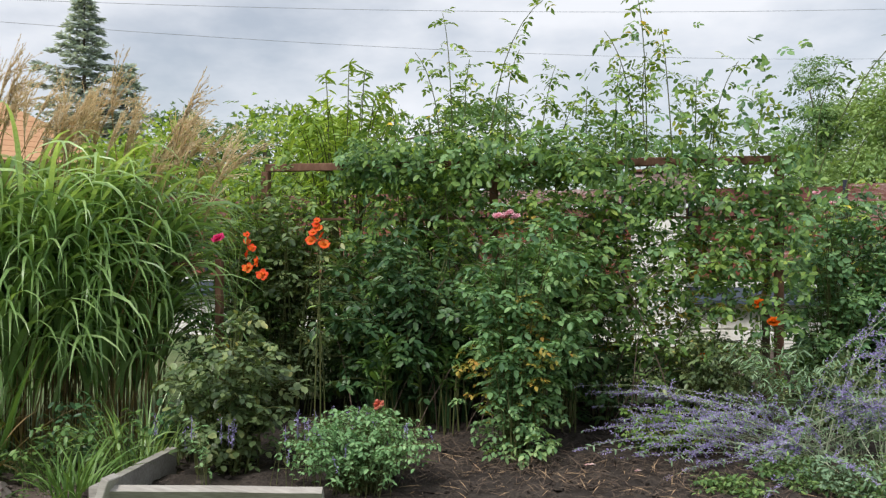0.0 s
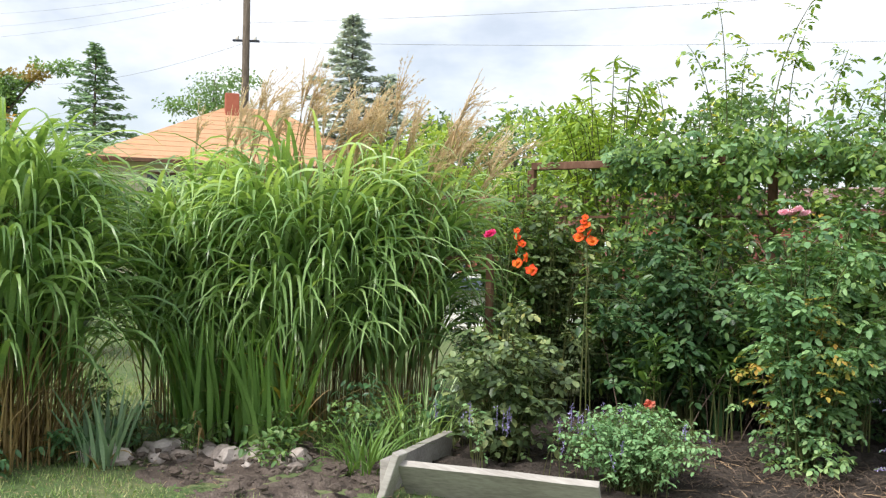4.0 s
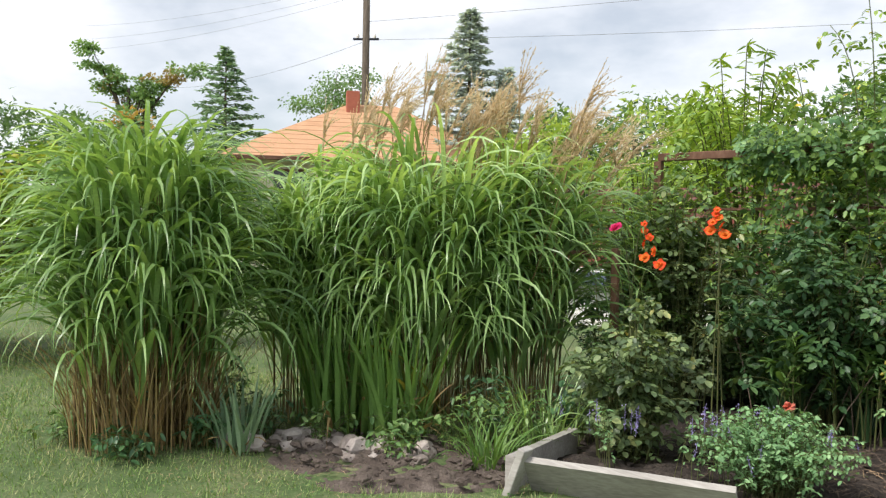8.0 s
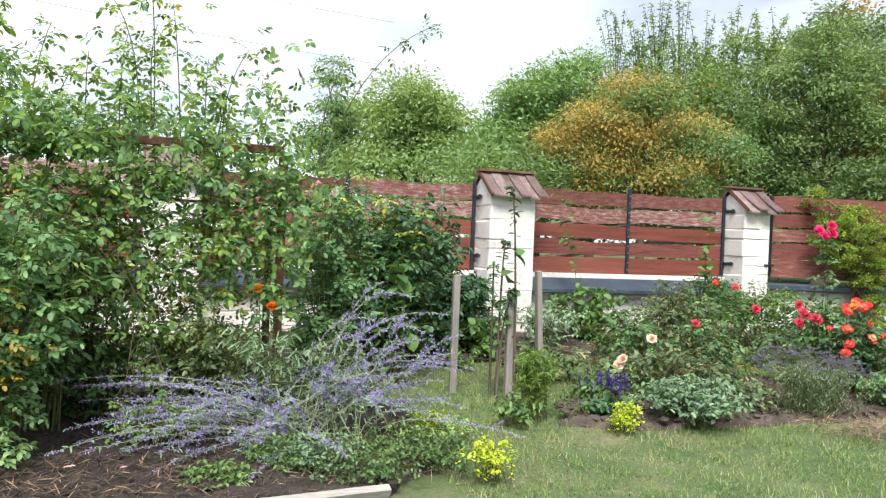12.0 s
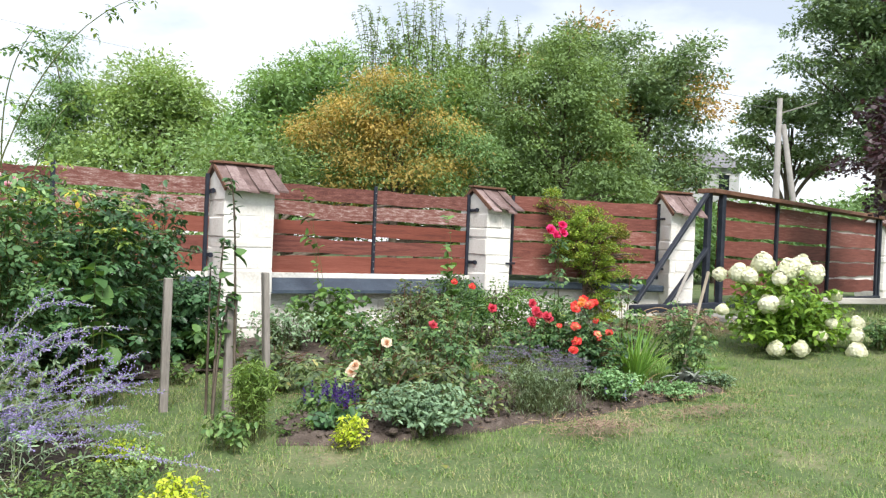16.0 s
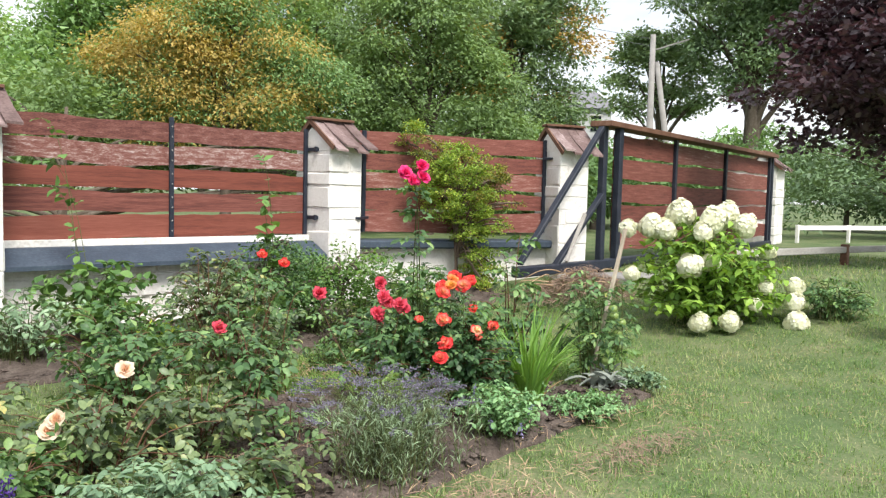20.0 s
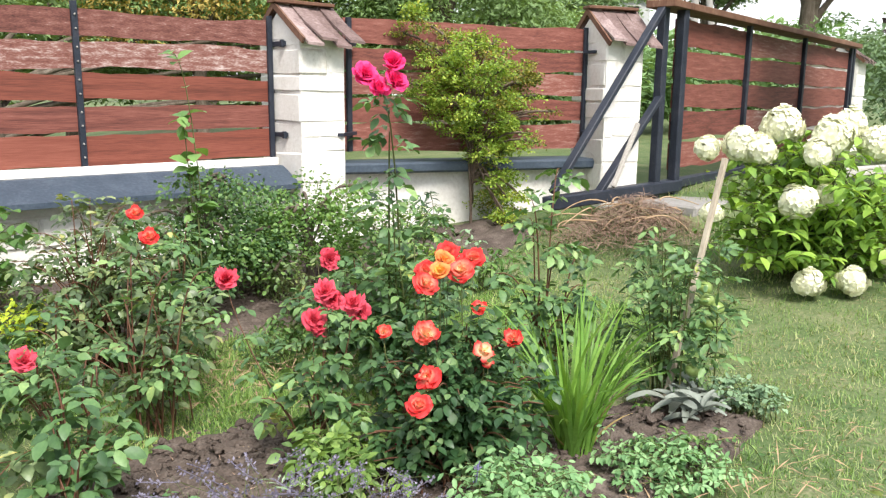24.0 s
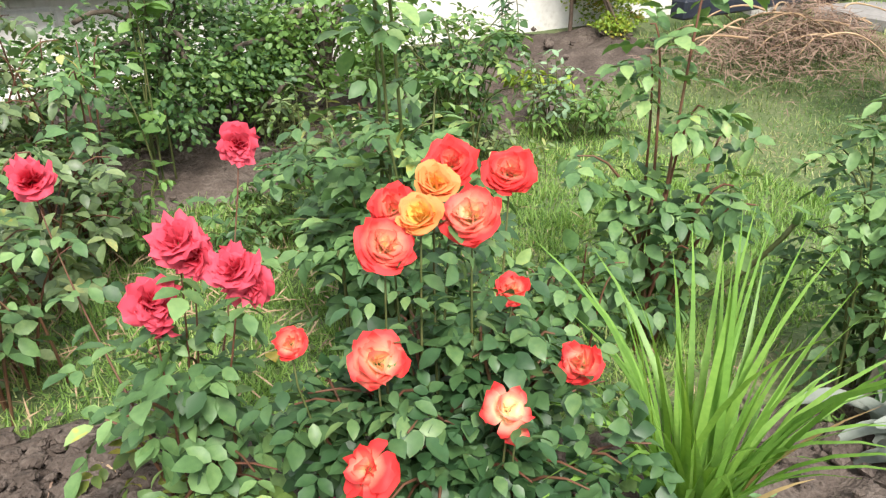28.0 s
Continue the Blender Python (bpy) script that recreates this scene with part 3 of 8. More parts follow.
def dome_tips(n, radius, height, low=0.25, lean=(0, 0)):
    """Tips for stems: spread over an uneven dome."""
    az, r = rng.random(n) * 2 * np.pi, np.sqrt(rng.random(n))
    z = height * (low + (1 - low) * rng.random(n) ** 0.6 * np.sqrt(np.clip(1 - 0.75 * r**2, 0.1, 1)))
    t = np.stack([radius * r * np.cos(az), radius * r * np.sin(az), z], 1)
    t[:, 0] += lean[0] * t[:, 2] / height
    t[:, 1] += lean[1] * t[:, 2] / height
    return t

# ---- ground ----


def smooth(a, b, x):
    s = np.clip((x - a) / (b - a), 0, 1)
    return s * s * (3 - 2 * s)


def ground_z(x, y):
    """The lie of the land: level by the beds, rising towards the drive and a little towards the fence."""
    x, y = np.asarray(x, float), np.asarray(y, float)
    return 0.52 * smooth(7.3, 12.5, x) * smooth(-3.0, 4.5, y) + 0.10 * smooth(7.2, 9.2, y) * (1 - smooth(7.3, 12.5, x)) + 0.012 * np.sin(1.7 * x + 0.6 * y) * np.cos(1.3 * y)


def inside(poly, x, y):
    hit = np.zeros(np.shape(x), bool)
    for (x0, y0), (x1, y1) in zip(poly, poly[1:] + poly[:1]):
        cross = ((y0 > y) != (y1 > y)) & (x < (x1 - x0) * (y - y0) / (y1 - y0 + 1e-12) + x0)
        hit ^= cross
    return hit


gx = np.concatenate([[-900, -300, -120, -60, -35, -22], np.linspace(-14, 22, 145), [28, 40, 70, 130, 300, 900]])
gy = np.concatenate([[-900, -300, -100, -40, -18], np.linspace(-8, 16, 97), [20, 28, 45, 80, 150, 300, 900]])
GX, GY = np.meshgrid(gx, gy)
GZ = ground_z(GX, GY)
idx = np.arange(GX.size).reshape(GX.shape)
quads = np.stack([idx[:-1, :-1], idx[:-1, 1:], idx[1:, 1:], idx[1:, :-1]], -1).reshape(-1, 4)
tagged(new("ground", mesh_of("ground", np.stack([GX, GY, GZ], -1), [quads], LAWN)), "mown green lawn with dry yellowish patches", "lawn", kind="structure")


def bed(name, outline, material, label, height=0.05, wob=0.1):
    """A patch of dug earth with an uneven edge, heaped a little in the middle."""
    c = np.mean(outline, 0)
    pts = []
    for (x0, y0), (x1, y1) in zip(outline, outline[1:] + outline[:1]):
        for s in np.linspace(0, 1, 22, endpoint=False):
            pts.append((x0 + s * (x1 - x0), y0 + s * (y1 - y0)))
    pts = np.array(pts)
    pts += wob * np.array([noise.noise_vector(Vector((x * 2.1, y * 2.1, 3.0)))[:2] for x, y in pts])
    rings, out = [1.0, 0.985, *np.linspace(0.95, 0.04, 34)], []
    for k, f in enumerate(rings):
        q = c + (pts - c) * f
        z = ground_z(q[:, 0], q[:, 1]) + (-0.03 if k == 0 else height * min(1, k / 3))
        if k > 0:
            z = z + np.array([0.035 * noise.noise(Vector((x * 5, y * 5, 1))) + 0.03 * noise.noise(Vector((x * 17, y * 17, 4))) for x, y in q])
        out.append(np.column_stack([q, z]))
    n = len(pts)
    j = np.arange(n)
    q = np.concatenate([np.stack([k * n + j, k * n + (j + 1) % n, (k + 1) * n + (j + 1) % n, (k + 1) * n + j], 1) for k in range(len(rings) - 1)])
    cap = ((len(rings) - 1) * n + j)[None]
    return tagged(new(name, mesh_of(name, np.concatenate(out), [q, cap], material)), label, "flower bed", kind="structure")


BED1 = [(-2.6, 2.82), (-1.5, 3.02), (0.0, 3.3), (1.0, 3.42), (1.9, 4.6), (1.6, 5.6), (0.9, 6.1), (-1.5, 6.2), (-3.2, 5.6), (-3.0, 4.2)]
BED2 = [(2.6, 4.8), (3.1, 4.52), (4.0, 4.55), (5.2, 4.6), (6.5, 4.7), (7.4, 4.85), (7.5, 5.25), (6.6, 5.45), (6.0, 5.75), (5.6, 6.3), (4.9, 6.35), (4.2, 6.0), (3.4, 5.6), (2.8, 5.3)]
BED3 = [(0.6, 6.9), (2.0, 7.4), (3.5, 7.7), (6.3, 7.5), (7.6, 7.5), (8.6, 7.85), (9.5, 8.1), (9.7, 8.75), (8.0, 9.2), (4.5, 9.2), (0.6, 9.2)]
bed("soil_bed_front", BED1, SOIL, "dark mulched soil of a rose bed", 0.06)
bed("soil_bed_roses", BED2, SOIL2, "crumbly brown soil of a rose bed", 0.05)
bed("soil_bed_fence", BED3, SOIL2, "dry soil strip along the fence", 0.04)
BARE = [(-4.2, 2.35), (-3.4, 2.15), (-2.75, 2.5), (-2.6, 2.95), (-3.2, 3.3), (-3.9, 3.1)]
bed("bare_earth", BARE, SOIL2, "bare scratched earth beside the stones", 0.012, 0.16)

# ---- fence ----
PY = 9.55  # line of the long fence


def plank(name, a, b, width, thick, material, parent, label="", wave=0.012, n=14):
    """A board with waney edges from a to b, its broad side upright."""
    a, b = Vector(a), Vector(b)
    d = (b - a).normalized()
    side = Vector((0, 0, 1)).cross(d).normalized()
    up = d.cross(side) if abs(d.z) < 0.95 else Vector((0, 0, 1))
    seed = rng.random() * 90
    v = []
    for k in range(n + 1):
        p = a + (b - a) * (k / n)
        s = k / n * (b - a).length
        hi = width / 2 + wave * (noise.noise(Vector((s * 1.6, seed, 0))) * 1.5 + 0.5 * noise.noise(Vector((s * 6, seed, 2))))
        lo = -width / 2 + wave * (noise.noise(Vector((s * 1.4, seed, 5))) * 1.5 + 0.5 * noise.noise(Vector((s * 6, seed, 8))))
        warp = 0.006 * noise.noise(Vector((s, seed, 11)))
        for z, w in ((hi, -0.5), (hi, 0.5), (lo, 0.5), (lo, -0.5)):
            v.append(tuple(p + up * z + side * (w * thick + warp)))
    q = [[4 * k + j, 4 * k + (j + 1) % 4, 4 * k + 4 + (j + 1) % 4, 4 * k + 4 + j] for k in range(n) for j in range(4)]
    q += [[3, 2, 1, 0], [4 * n, 4 * n + 1, 4 * n + 2, 4 * n + 3]]
    return part(name, mesh_of(name, v, [np.array(q)], material, False), parent, label)


def bar(name, a, b, w, material, parent, d=None, label=""):
    """A square bar from a to b."""
    a, b = Vector(a), Vector(b)
    bm = bmesh.new()
    bmesh.ops.create_cube(bm, size=1.0)
    for v in bm.verts:
        v.co = Vector((v.co.x * w, v.co.y * (d or w), v.co.z * (b - a).length))
    bmesh.ops.bevel(bm, geom=list(bm.edges), offset=min(w, d or w) * 0.1, segments=1, affect="EDGES")
    turn = (b - a).to_track_quat("Z", "Y").to_matrix().to_4x4() if (b - a).normalized().z < 0.999 else Matrix.Identity(4)
    bm.transform(Matrix.Translation((a + b) / 2) @ turn)
    return part(name, from_bm(name, bm, material), parent, label)


def pillar(at, turn, w=0.58, d=0.5, base=0.0, eave=1.93, ridge=2.2):
    """A whitewashed block pillar under a small boarded roof."""
    ob = thing("gate_pillar", "whitewashed stone-block pillar with a small weathered board roof", "pillar", (at[0], at[1], 0), "fence pillars", turn)
    z, k = base - 0.3, 0
    part("core", box_mesh("pillar_core", (-w / 2 + 0.007, -d / 2 + 0.007, base - 0.3), (w / 2 - 0.007, d / 2 - 0.007, eave), WALLWHITE, 0.0), ob)
    while z < eave - 0.01:
        h = min(0.12 + 0.17 * rng.random(), eave - z)
        if eave - z - h < 0.06:
            h = eave - z
        cut = rng.uniform(-0.3, 0.3) * w
        for lo, hi in ((-w / 2, cut), (cut, w / 2)) if rng.random() < 0.7 else ((-w / 2, w / 2),):
            p = 0.005 * rng.normal()
            part("stone_block", box_mesh("stone_block", (lo + (0.003 if lo > -w / 2 else p * 0.5), -d / 2 + p, z), (hi - 0.001, d / 2 - p, z + h - 0.001), WHITE, 0.018, 0.022, 3), ob)
        z, k = z + h, k + 1
    bm = bmesh.new()
    g = [bm.verts.new((x, y, z)) for x in (-w / 2, w / 2) for y, z in ((-d / 2 + 0.01, eave - 0.03), (d / 2 - 0.01, eave - 0.03), (0.02, ridge - 0.09))]
    for f in ((0, 2, 1), (3, 4, 5), (0, 3, 5, 2), (1, 2, 5, 4), (0, 1, 4, 3)):
        bm.faces.new([g[i] for i in f])
    part("gable", from_bm("gable", bm, WHITE), ob)
    for sgn in (-1, 1):
        n = max(4, round(w / 0.1))
        for k in range(n):
            x0 = -w / 2 - 0.01 + k * (w + 0.11) / n
            x1 = x0 + (w + 0.11) / n + 0.014
            up, low = ridge - 0.01 + 0.01 * rng.random(), eave - 0.09 + 0.025 * rng.normal()
            y0, y1 = 0.02 - sgn * 0.01, sgn * (d / 2 + 0.13 + 0.02 * rng.random())
            v, th = [], 0.022
            for s in np.linspace(0, 1, 5):
                zz = up + (low - up) * s + 0.035 * s * s * (1 if s > 0.6 else 0)
                yy = y0 + (y1 - y0) * s
                lift = (k % 2) * 0.012
                v += [(x0, yy, zz + lift + 0.008), (x1, yy, zz + lift), (x1, yy, zz + lift - th), (x0, yy, zz + lift - th + 0.008)]
            q = [[4 * i + j, 4 * i + (j + 1) % 4, 4 * i + 4 + (j + 1) % 4, 4 * i + 4 + j] for i in range(4) for j in range(4)] + [[3, 2, 1, 0], [16, 17, 18, 19]]
            part("roof_board", mesh_of("roof_board", v, [np.array(q)], SHINGLE, False), ob)
    for sgn in (-1, 1):
        plank("verge_board", (-w / 2 - 0.025, 0.02, ridge - 0.02), (-w / 2 - 0.025, sgn * (d / 2 + 0.1), eave - 0.06), 0.05, 0.02, BROWNWOOD, ob, wave=0.004, n=4)
    part("ridge_board", box_mesh("ridge_board", (-w / 2 - 0.05, -0.05, ridge - 0.005), (w / 2 + 0.1, 0.09, ridge + 0.025), BROWNWOOD, 0.005, 0.006, 3), ob)
    return ob


PILLARS = [pillar((-0.07, 9.4), 0, 0.6, 0.7), pillar((4.02, 9.4), 0, 0.62, 0.7), pillar((7.83, 9.45), 0, 0.45, 0.66), pillar((10.72, 8.36), -21.3, 0.42, 0.64, 0.3, 2.0, 2.3)]


def fence_panel(a, b, bottom, top, posts, boards=5, end_caps=True):
    """A run of waney red boards between iron uprights, one board above the other."""
    ob = thing("board_fence", "red-stained waney boards on black iron uprights with gaps between", "fence", group="board fences")
    a, b = np.array(a, float), np.array(b, float)
    nrm = unit(np.array([b[1] - a[1], a[0] - b[0]]))
    step = (top - bottom) / boards
    cuts = [0.0, *posts, 1.0]
    for k in range(boards):
        for s0, s1 in zip(cuts, cuts[1:]):
            p0, p1 = a + (b - a) * s0, a + (b - a) * s1
            z = bottom + step * (k + 0.5)
            plank("board", (*p0, z + 0.012 * rng.normal()), (*p1, z + 0.012 * rng.normal()), step * (0.78 + 0.09 * rng.random()) if k else step * 0.97, 0.024, REDFRESH if k in (0, 2) else REDWORN if k >= boards - 2 else REDWOOD, ob, wave=0.023)
    for s in (0.012, *posts, 0.988):
        p = a + (b - a) * s + nrm * 0.03
        bar("upright", (*p, bottom - 0.06), (*p, top + 0.03), 0.045, IRON, ob, 0.03)
    for s in posts:
        p = a + (b - a) * s + nrm * 0.05
        for k in range(boards):
            for dz in (-0.05, 0.05):
                bm = bmesh.new()
                bmesh.ops.create_icosphere(bm, subdivisions=1, radius=0.009, matrix=Matrix.Translation((*p, bottom + step * (k + 0.5) + dz)))
                part("bolt", from_bm("bolt", bm, CONCRETE), ob)
    return ob


fence_panel((-8.0, PY), (-0.39, PY), 0.9, 2.02, (0.25, 0.5, 0.75))
fence_panel((0.25, PY), (3.7, PY), 0.9, 2.04, (0.5,))
fence_panel((4.35, PY), (7.61, PY + 0.02), 0.9, 2.06, (0.5,))
for px, z in ((3.7, 1.1), (3.7, 1.86), (7.61, 1.1), (7.61, 1.86)):
    tab = thing("fence_bracket", "black iron bracket holding the fence panel to its pillar", "bracket", group="fence brackets")
    bar("strap", (px - 0.012, PY - 0.02, z), (px - 0.012, PY - 0.22, z), 0.02, IRON, tab, 0.04)
    bar("bolt", (px - 0.03, PY - 0.2, z - 0.03), (px - 0.03, PY - 0.2, z + 0.03), 0.03, IRON, tab)
low = [(-8.0, -0.38), (0.24, 3.7), (4.34, 7.6)]
for k, (x0, x1) in enumerate(low):
    wall = thing(f"wall_low_{k + 1}", "low whitewashed masonry wall under the fence", "wall", kind="structure")
    part("core", box_mesh("wall_core", (x0, 9.34, -0.3), (x1, 9.64, 0.788), WALLWHITE, 0.0), wall)
    for row in range(4):
        x, z = x0, -0.08 + 0.217 * row
        while x < x1 - 0.05:
            w = min(0.34 + 0.2 * rng.random(), x1 - x)
            if x1 - x - w < 0.12:
                w = x1 - x
            part("stone_block", box_mesh("wall_block", (x + 0.003, 9.325 + 0.008 * rng.normal(), z + 0.003), (x + w - 0.003, 9.4, z + 0.213), WALLWHITE, 0.014, 0.012, 1), wall)
            x += w
    bm = bmesh.new()
    prof = [(9.14, 0.66), (9.14, 0.7), (9.42, 0.835), (9.66, 0.835), (9.66, 0.79), (9.36, 0.79)]
    f0 = [bm.verts.new((x0, y, z)) for y, z in prof]
    f1 = [bm.verts.new((x1, y, z)) for y, z in prof]
    bm.faces.new(f0), bm.faces.new(f1[::-1])
    for i in range(6):
        bm.faces.new([f0[i], f0[(i + 1) % 6], f1[(i + 1) % 6], f1[i]])
    part("sill", from_bm("sill", bm, SLATE), wall, "sloping slate-blue painted sill")
    part("skirt", box_mesh("skirt", (x0, 9.49, 0.835), (x1, 9.53, 0.9), WALLWHITE, 0.003), wall)

# small gate between two pillars, standing forward of the fence line
GA, GB = (8.24, 9.42), (10.57, 8.5)
gate = thing("garden_gate", "closed red board gate on black iron strap hinges", "gate")
ga, gb = np.array(GA), np.array(GB)
gn = unit(np.array([gb[1] - ga[1], ga[0] - gb[0]]))
for k in range(5):
    z = 1.08 + 0.23 * k - (0.03 if k == 0 else 0.0)
    plank("board", (*ga, z), (*gb, z + 0.01 * rng.normal()), (0.2 + 0.015 * rng.random()) if k else 0.25, 0.024, REDWOOD, gate, wave=0.02, n=18)
for s in (0.02, 0.985):
    p = ga + (gb - ga) * s + gn * 0.03
    bar("upright", (*p, 0.93), (*p, 2.12), 0.05, IRON, gate, 0.03)
for z in (1.1, 1.88):
    bar("hinge", (7.98, 9.1, z), (*(ga + (gb - ga) * 0.035 + gn * 0.06), z), 0.05, IRON, gate, 0.03)
    bar("hinge", (*(ga + (gb - ga) * 0.97 + gn * 0.07), z), (*(gb + gn * 0.2 - unit(gb - ga) * 0.012), z), 0.045, IRON, gate, 0.03)
gwall = thing("wall_low_4", "low whitewashed wall with blue sill under the gate", "wall", kind="structure")
ang = math.degrees(math.atan2(gb[1] - ga[1], gb[0] - ga[0]))
gl = float(np.hypot(*(gb - ga)))
mid = (ga + gb) / 2
gwall.matrix_basis = pose(mid[0], mid[1], 0, 0, 0, ang)
part("core", box_mesh("gwall", (-gl / 2 - 0.1, -0.08, -0.2), (gl / 2 + 0.1, 0.2, 0.78), WALLWHITE, 0.01, 0.015, 8), gwall)
part("sill", box_mesh("gsill", (-gl / 2 - 0.08, -0.24, 0.74), (gl / 2 + 0.08, 0.2, 0.84), SLATE, 0.02), gwall, "slate-blue painted sill")

# wide drive gate with its frame
SA, SB = np.array((11.35, 8.0)), np.array((18.8, 9.25))
drive = thing("drive_gate", "wide red board drive gate in a black iron frame", "gate")
sn = unit(np.array([SB[1] - SA[1], SA[0] - SB[0]]))
sx = lambda s, off=0.0: SA + (SB - SA) * s + sn * off
dcuts = [0.0, 0.28, 0.6, 0.97]
for k in range(5):
    for s0, s1 in zip(dcuts, dcuts[1:]):
        z = 0.68 + 0.315 * (k + 0.5)
        plank("board", (*sx(s0), z), (*sx(s1), z + 0.015 * rng.normal()), 0.26 + 0.02 * rng.random(), 0.024, REDWOOD, drive, wave=0.02)
for s in (0.004, 0.28, 0.6, 0.975, 1.0):
    bar("upright", (*sx(s, 0.04), 0.5), (*sx(s, 0.04), 2.32), 0.075 if s < 0.01 else 0.06, IRON, drive)
bar("top_rail", (*sx(-0.06, 0.02), 2.34), (*sx(1.0, 0.02), 2.34), 0.3, BROWNWOOD, drive, 0.07)
bar("bottom_rail", (*sx(-0.05, 0.05), 0.56), (*sx(1.0, 0.05), 0.56), 0.1, IRON, drive)
for k in range(4):
    z = 0.68 + 0.315 * (k + 1)
    plank("pale_slat", (*sx(0.62, -0.03), z), (*sx(0.965, -0.03), z), 0.12, 0.02, WHITE, drive, "pale painted slat", 0.006)
bar("frame_post", (11.0, 7.92, 0.3), (11.0, 7.92, 2.36), 0.09, IRON, drive)
bar("frame_post", (11.32, 7.9, 0.3), (11.32, 7.9, 2.36), 0.09, IRON, drive)
bar("brace", (10.98, 7.9, 2.34), (9.36, 7.86, 0.62), 0.08, IRON, drive, 0.05)
bar("brace", (10.98, 7.9, 1.45), (10.0, 7.86, 0.56), 0.08, IRON, drive, 0.05)
bar("frame_foot", (9.26, 7.84, 0.53), (11.4, 7.9, 0.55), 0.12, IRON, drive)
bar("prop", (10.15, 7.8, 0.62), (10.55, 7.84, 1.2), 0.04, GREYWOOD, drive)
pillar((19.3, 9.55), 10, 0.7, 0.6, 0.4, 2.15, 2.45)

# far white rail, low timber edging on the drive
rail = thing("white_rail_fence", "low white-painted board rail on short posts", "fence")
for k in range(6):
    a, b = np.array((20.2 + 1.6 * k, 9.2 - 0.5 * k)), np.array((20.2 + 1.6 * (k + 1), 9.2 - 0.5 * (k + 1)))
    plank("rail", (*a, 0.86), (*b, 0.86), 0.1, 0.03, WHITE, rail, wave=0.004)
    bar("post", (*a, 0.4), (*a, 0.92), 0.07, WHITE, rail)
edge = thing("timber_edging", "low weathered timber rail beside the drive", "fence")
for k, (x0, y0, x1, y1) in enumerate([(11.9, 6.6, 14.6, 6.2), (14.6, 6.2, 17.5, 5.6)]):
    bar("rail", (x0, y0, 0.74), (x1, y1, 0.74), 0.09, GREYWOOD, edge)
    bar("post", (x0, y0, 0.3), (x0, y0, 0.82), 0.1, BROWNWOOD, edge)
slab = thing("stone_slab", "rough concrete slab step beside the gate", "step")
part("slab", box_mesh("slab", (10.6, 7.2, 0.3), (12.6, 7.8, 0.46), CONCRETE, 0.02, 0.02, 6), slab)

# ---- timber edging of the front bed ----
edging = []


def edging_board(a, b, h, th, lean, label):
    ob = thing("edging_board", label, "board", group="bed edging boards")
    p = plank("board", (*a, 0), (*b, 0), h, th, GREYWOOD, ob, wave=0.006)
    d = Vector((b[0] - a[0], b[1] - a[1], 0)).normalized()
    ob.matrix_basis = Matrix.Translation((a[0], a[1], h * 0.42)) @ Matrix.Rotation(radians(lean), 4, d) @ Matrix.Translation((-a[0], -a[1], 0))
    return ob


edging_board((-2.56, 2.76), (-1.62, 2.98), 0.23, 0.035, 38, "silvery weathered board edging the bed, leaning outwards")
edging_board((-2.66, 2.74), (-2.74, 3.5), 0.18, 0.05, 0, "weathered grey board edging the side of the bed")
edging_board((-1.46, 2.93), (-0.3, 3.17), 0.13, 0.04, 30, "weathered grey board edging the bed")
edging_board((-0.26, 3.18), (0.98, 3.36), 0.13, 0.04, 30, "weathered grey board edging the bed")
corner = thing("corner_stake", "short weathered corner stake of the bed edging", "stake")
bar("stake", (-2.64, 2.69, -0.05), (-2.53, 2.69, 0.24), 0.085, GREYWOOD, corner, 0.04)

# ---- trellis ----
trellis = thing("trellis", "brown timber trellis frame carrying climbing roses", "trellis")
TL, TR = (-3.08, 5.3), (0.7, 5.6)
bar("top_beam", (*TL, 1.9), (*TR, 1.9), 0.05, BROWNWOOD, trellis, 0.06)
for p in (TL, TR, (-1.3, 5.44)):
    bar("post", (*p, -0.1), (*p, 1.87), 0.06, BROWNWOOD, trellis)
bar("post", (0.62, 5.64, -0.1), (0.62, 5.64, 1.45), 0.05, TWIG, trellis)
for z in (0.55, 1.05, 1.5):
    bar("cross_rail", (TL[0] + 0.04, TL[1] + 0.05, z), (TR[0] - 0.05, TR[1] + 0.05, z), 0.03, BROWNWOOD, trellis, 0.02)
stand = thing("plant_support", "small brown post with a short crossbar", "stake")
bar("post", (-2.95, 4.35, 0), (-2.93, 4.35, 1.2), 0.045, BROWNWOOD, stand)
bar("crossbar", (-3.35, 4.2, 1.16), (-3.0, 4.35, 1.17), 0.05, BROWNWOOD, stand, 0.035)
for k, (x, y, h, lean, w) in enumerate([(2.26, 6.08, 1.0, (-0.02, 0.0), 0.06), (2.62, 5.72, 0.9, (-0.01, 0.02), 0.075), (3.1, 6.15, 1.05, (-0.06, 0.0), 0.065)]):
    ob = thing("wooden_stake", "upright weathered grey wooden stake driven into the lawn", "stake", group="wooden stakes")
    bar("stake", (x, y, -0.1), (x + lean[0], y + lean[1], h), w, STAKEWOOD, ob, w * 0.75)

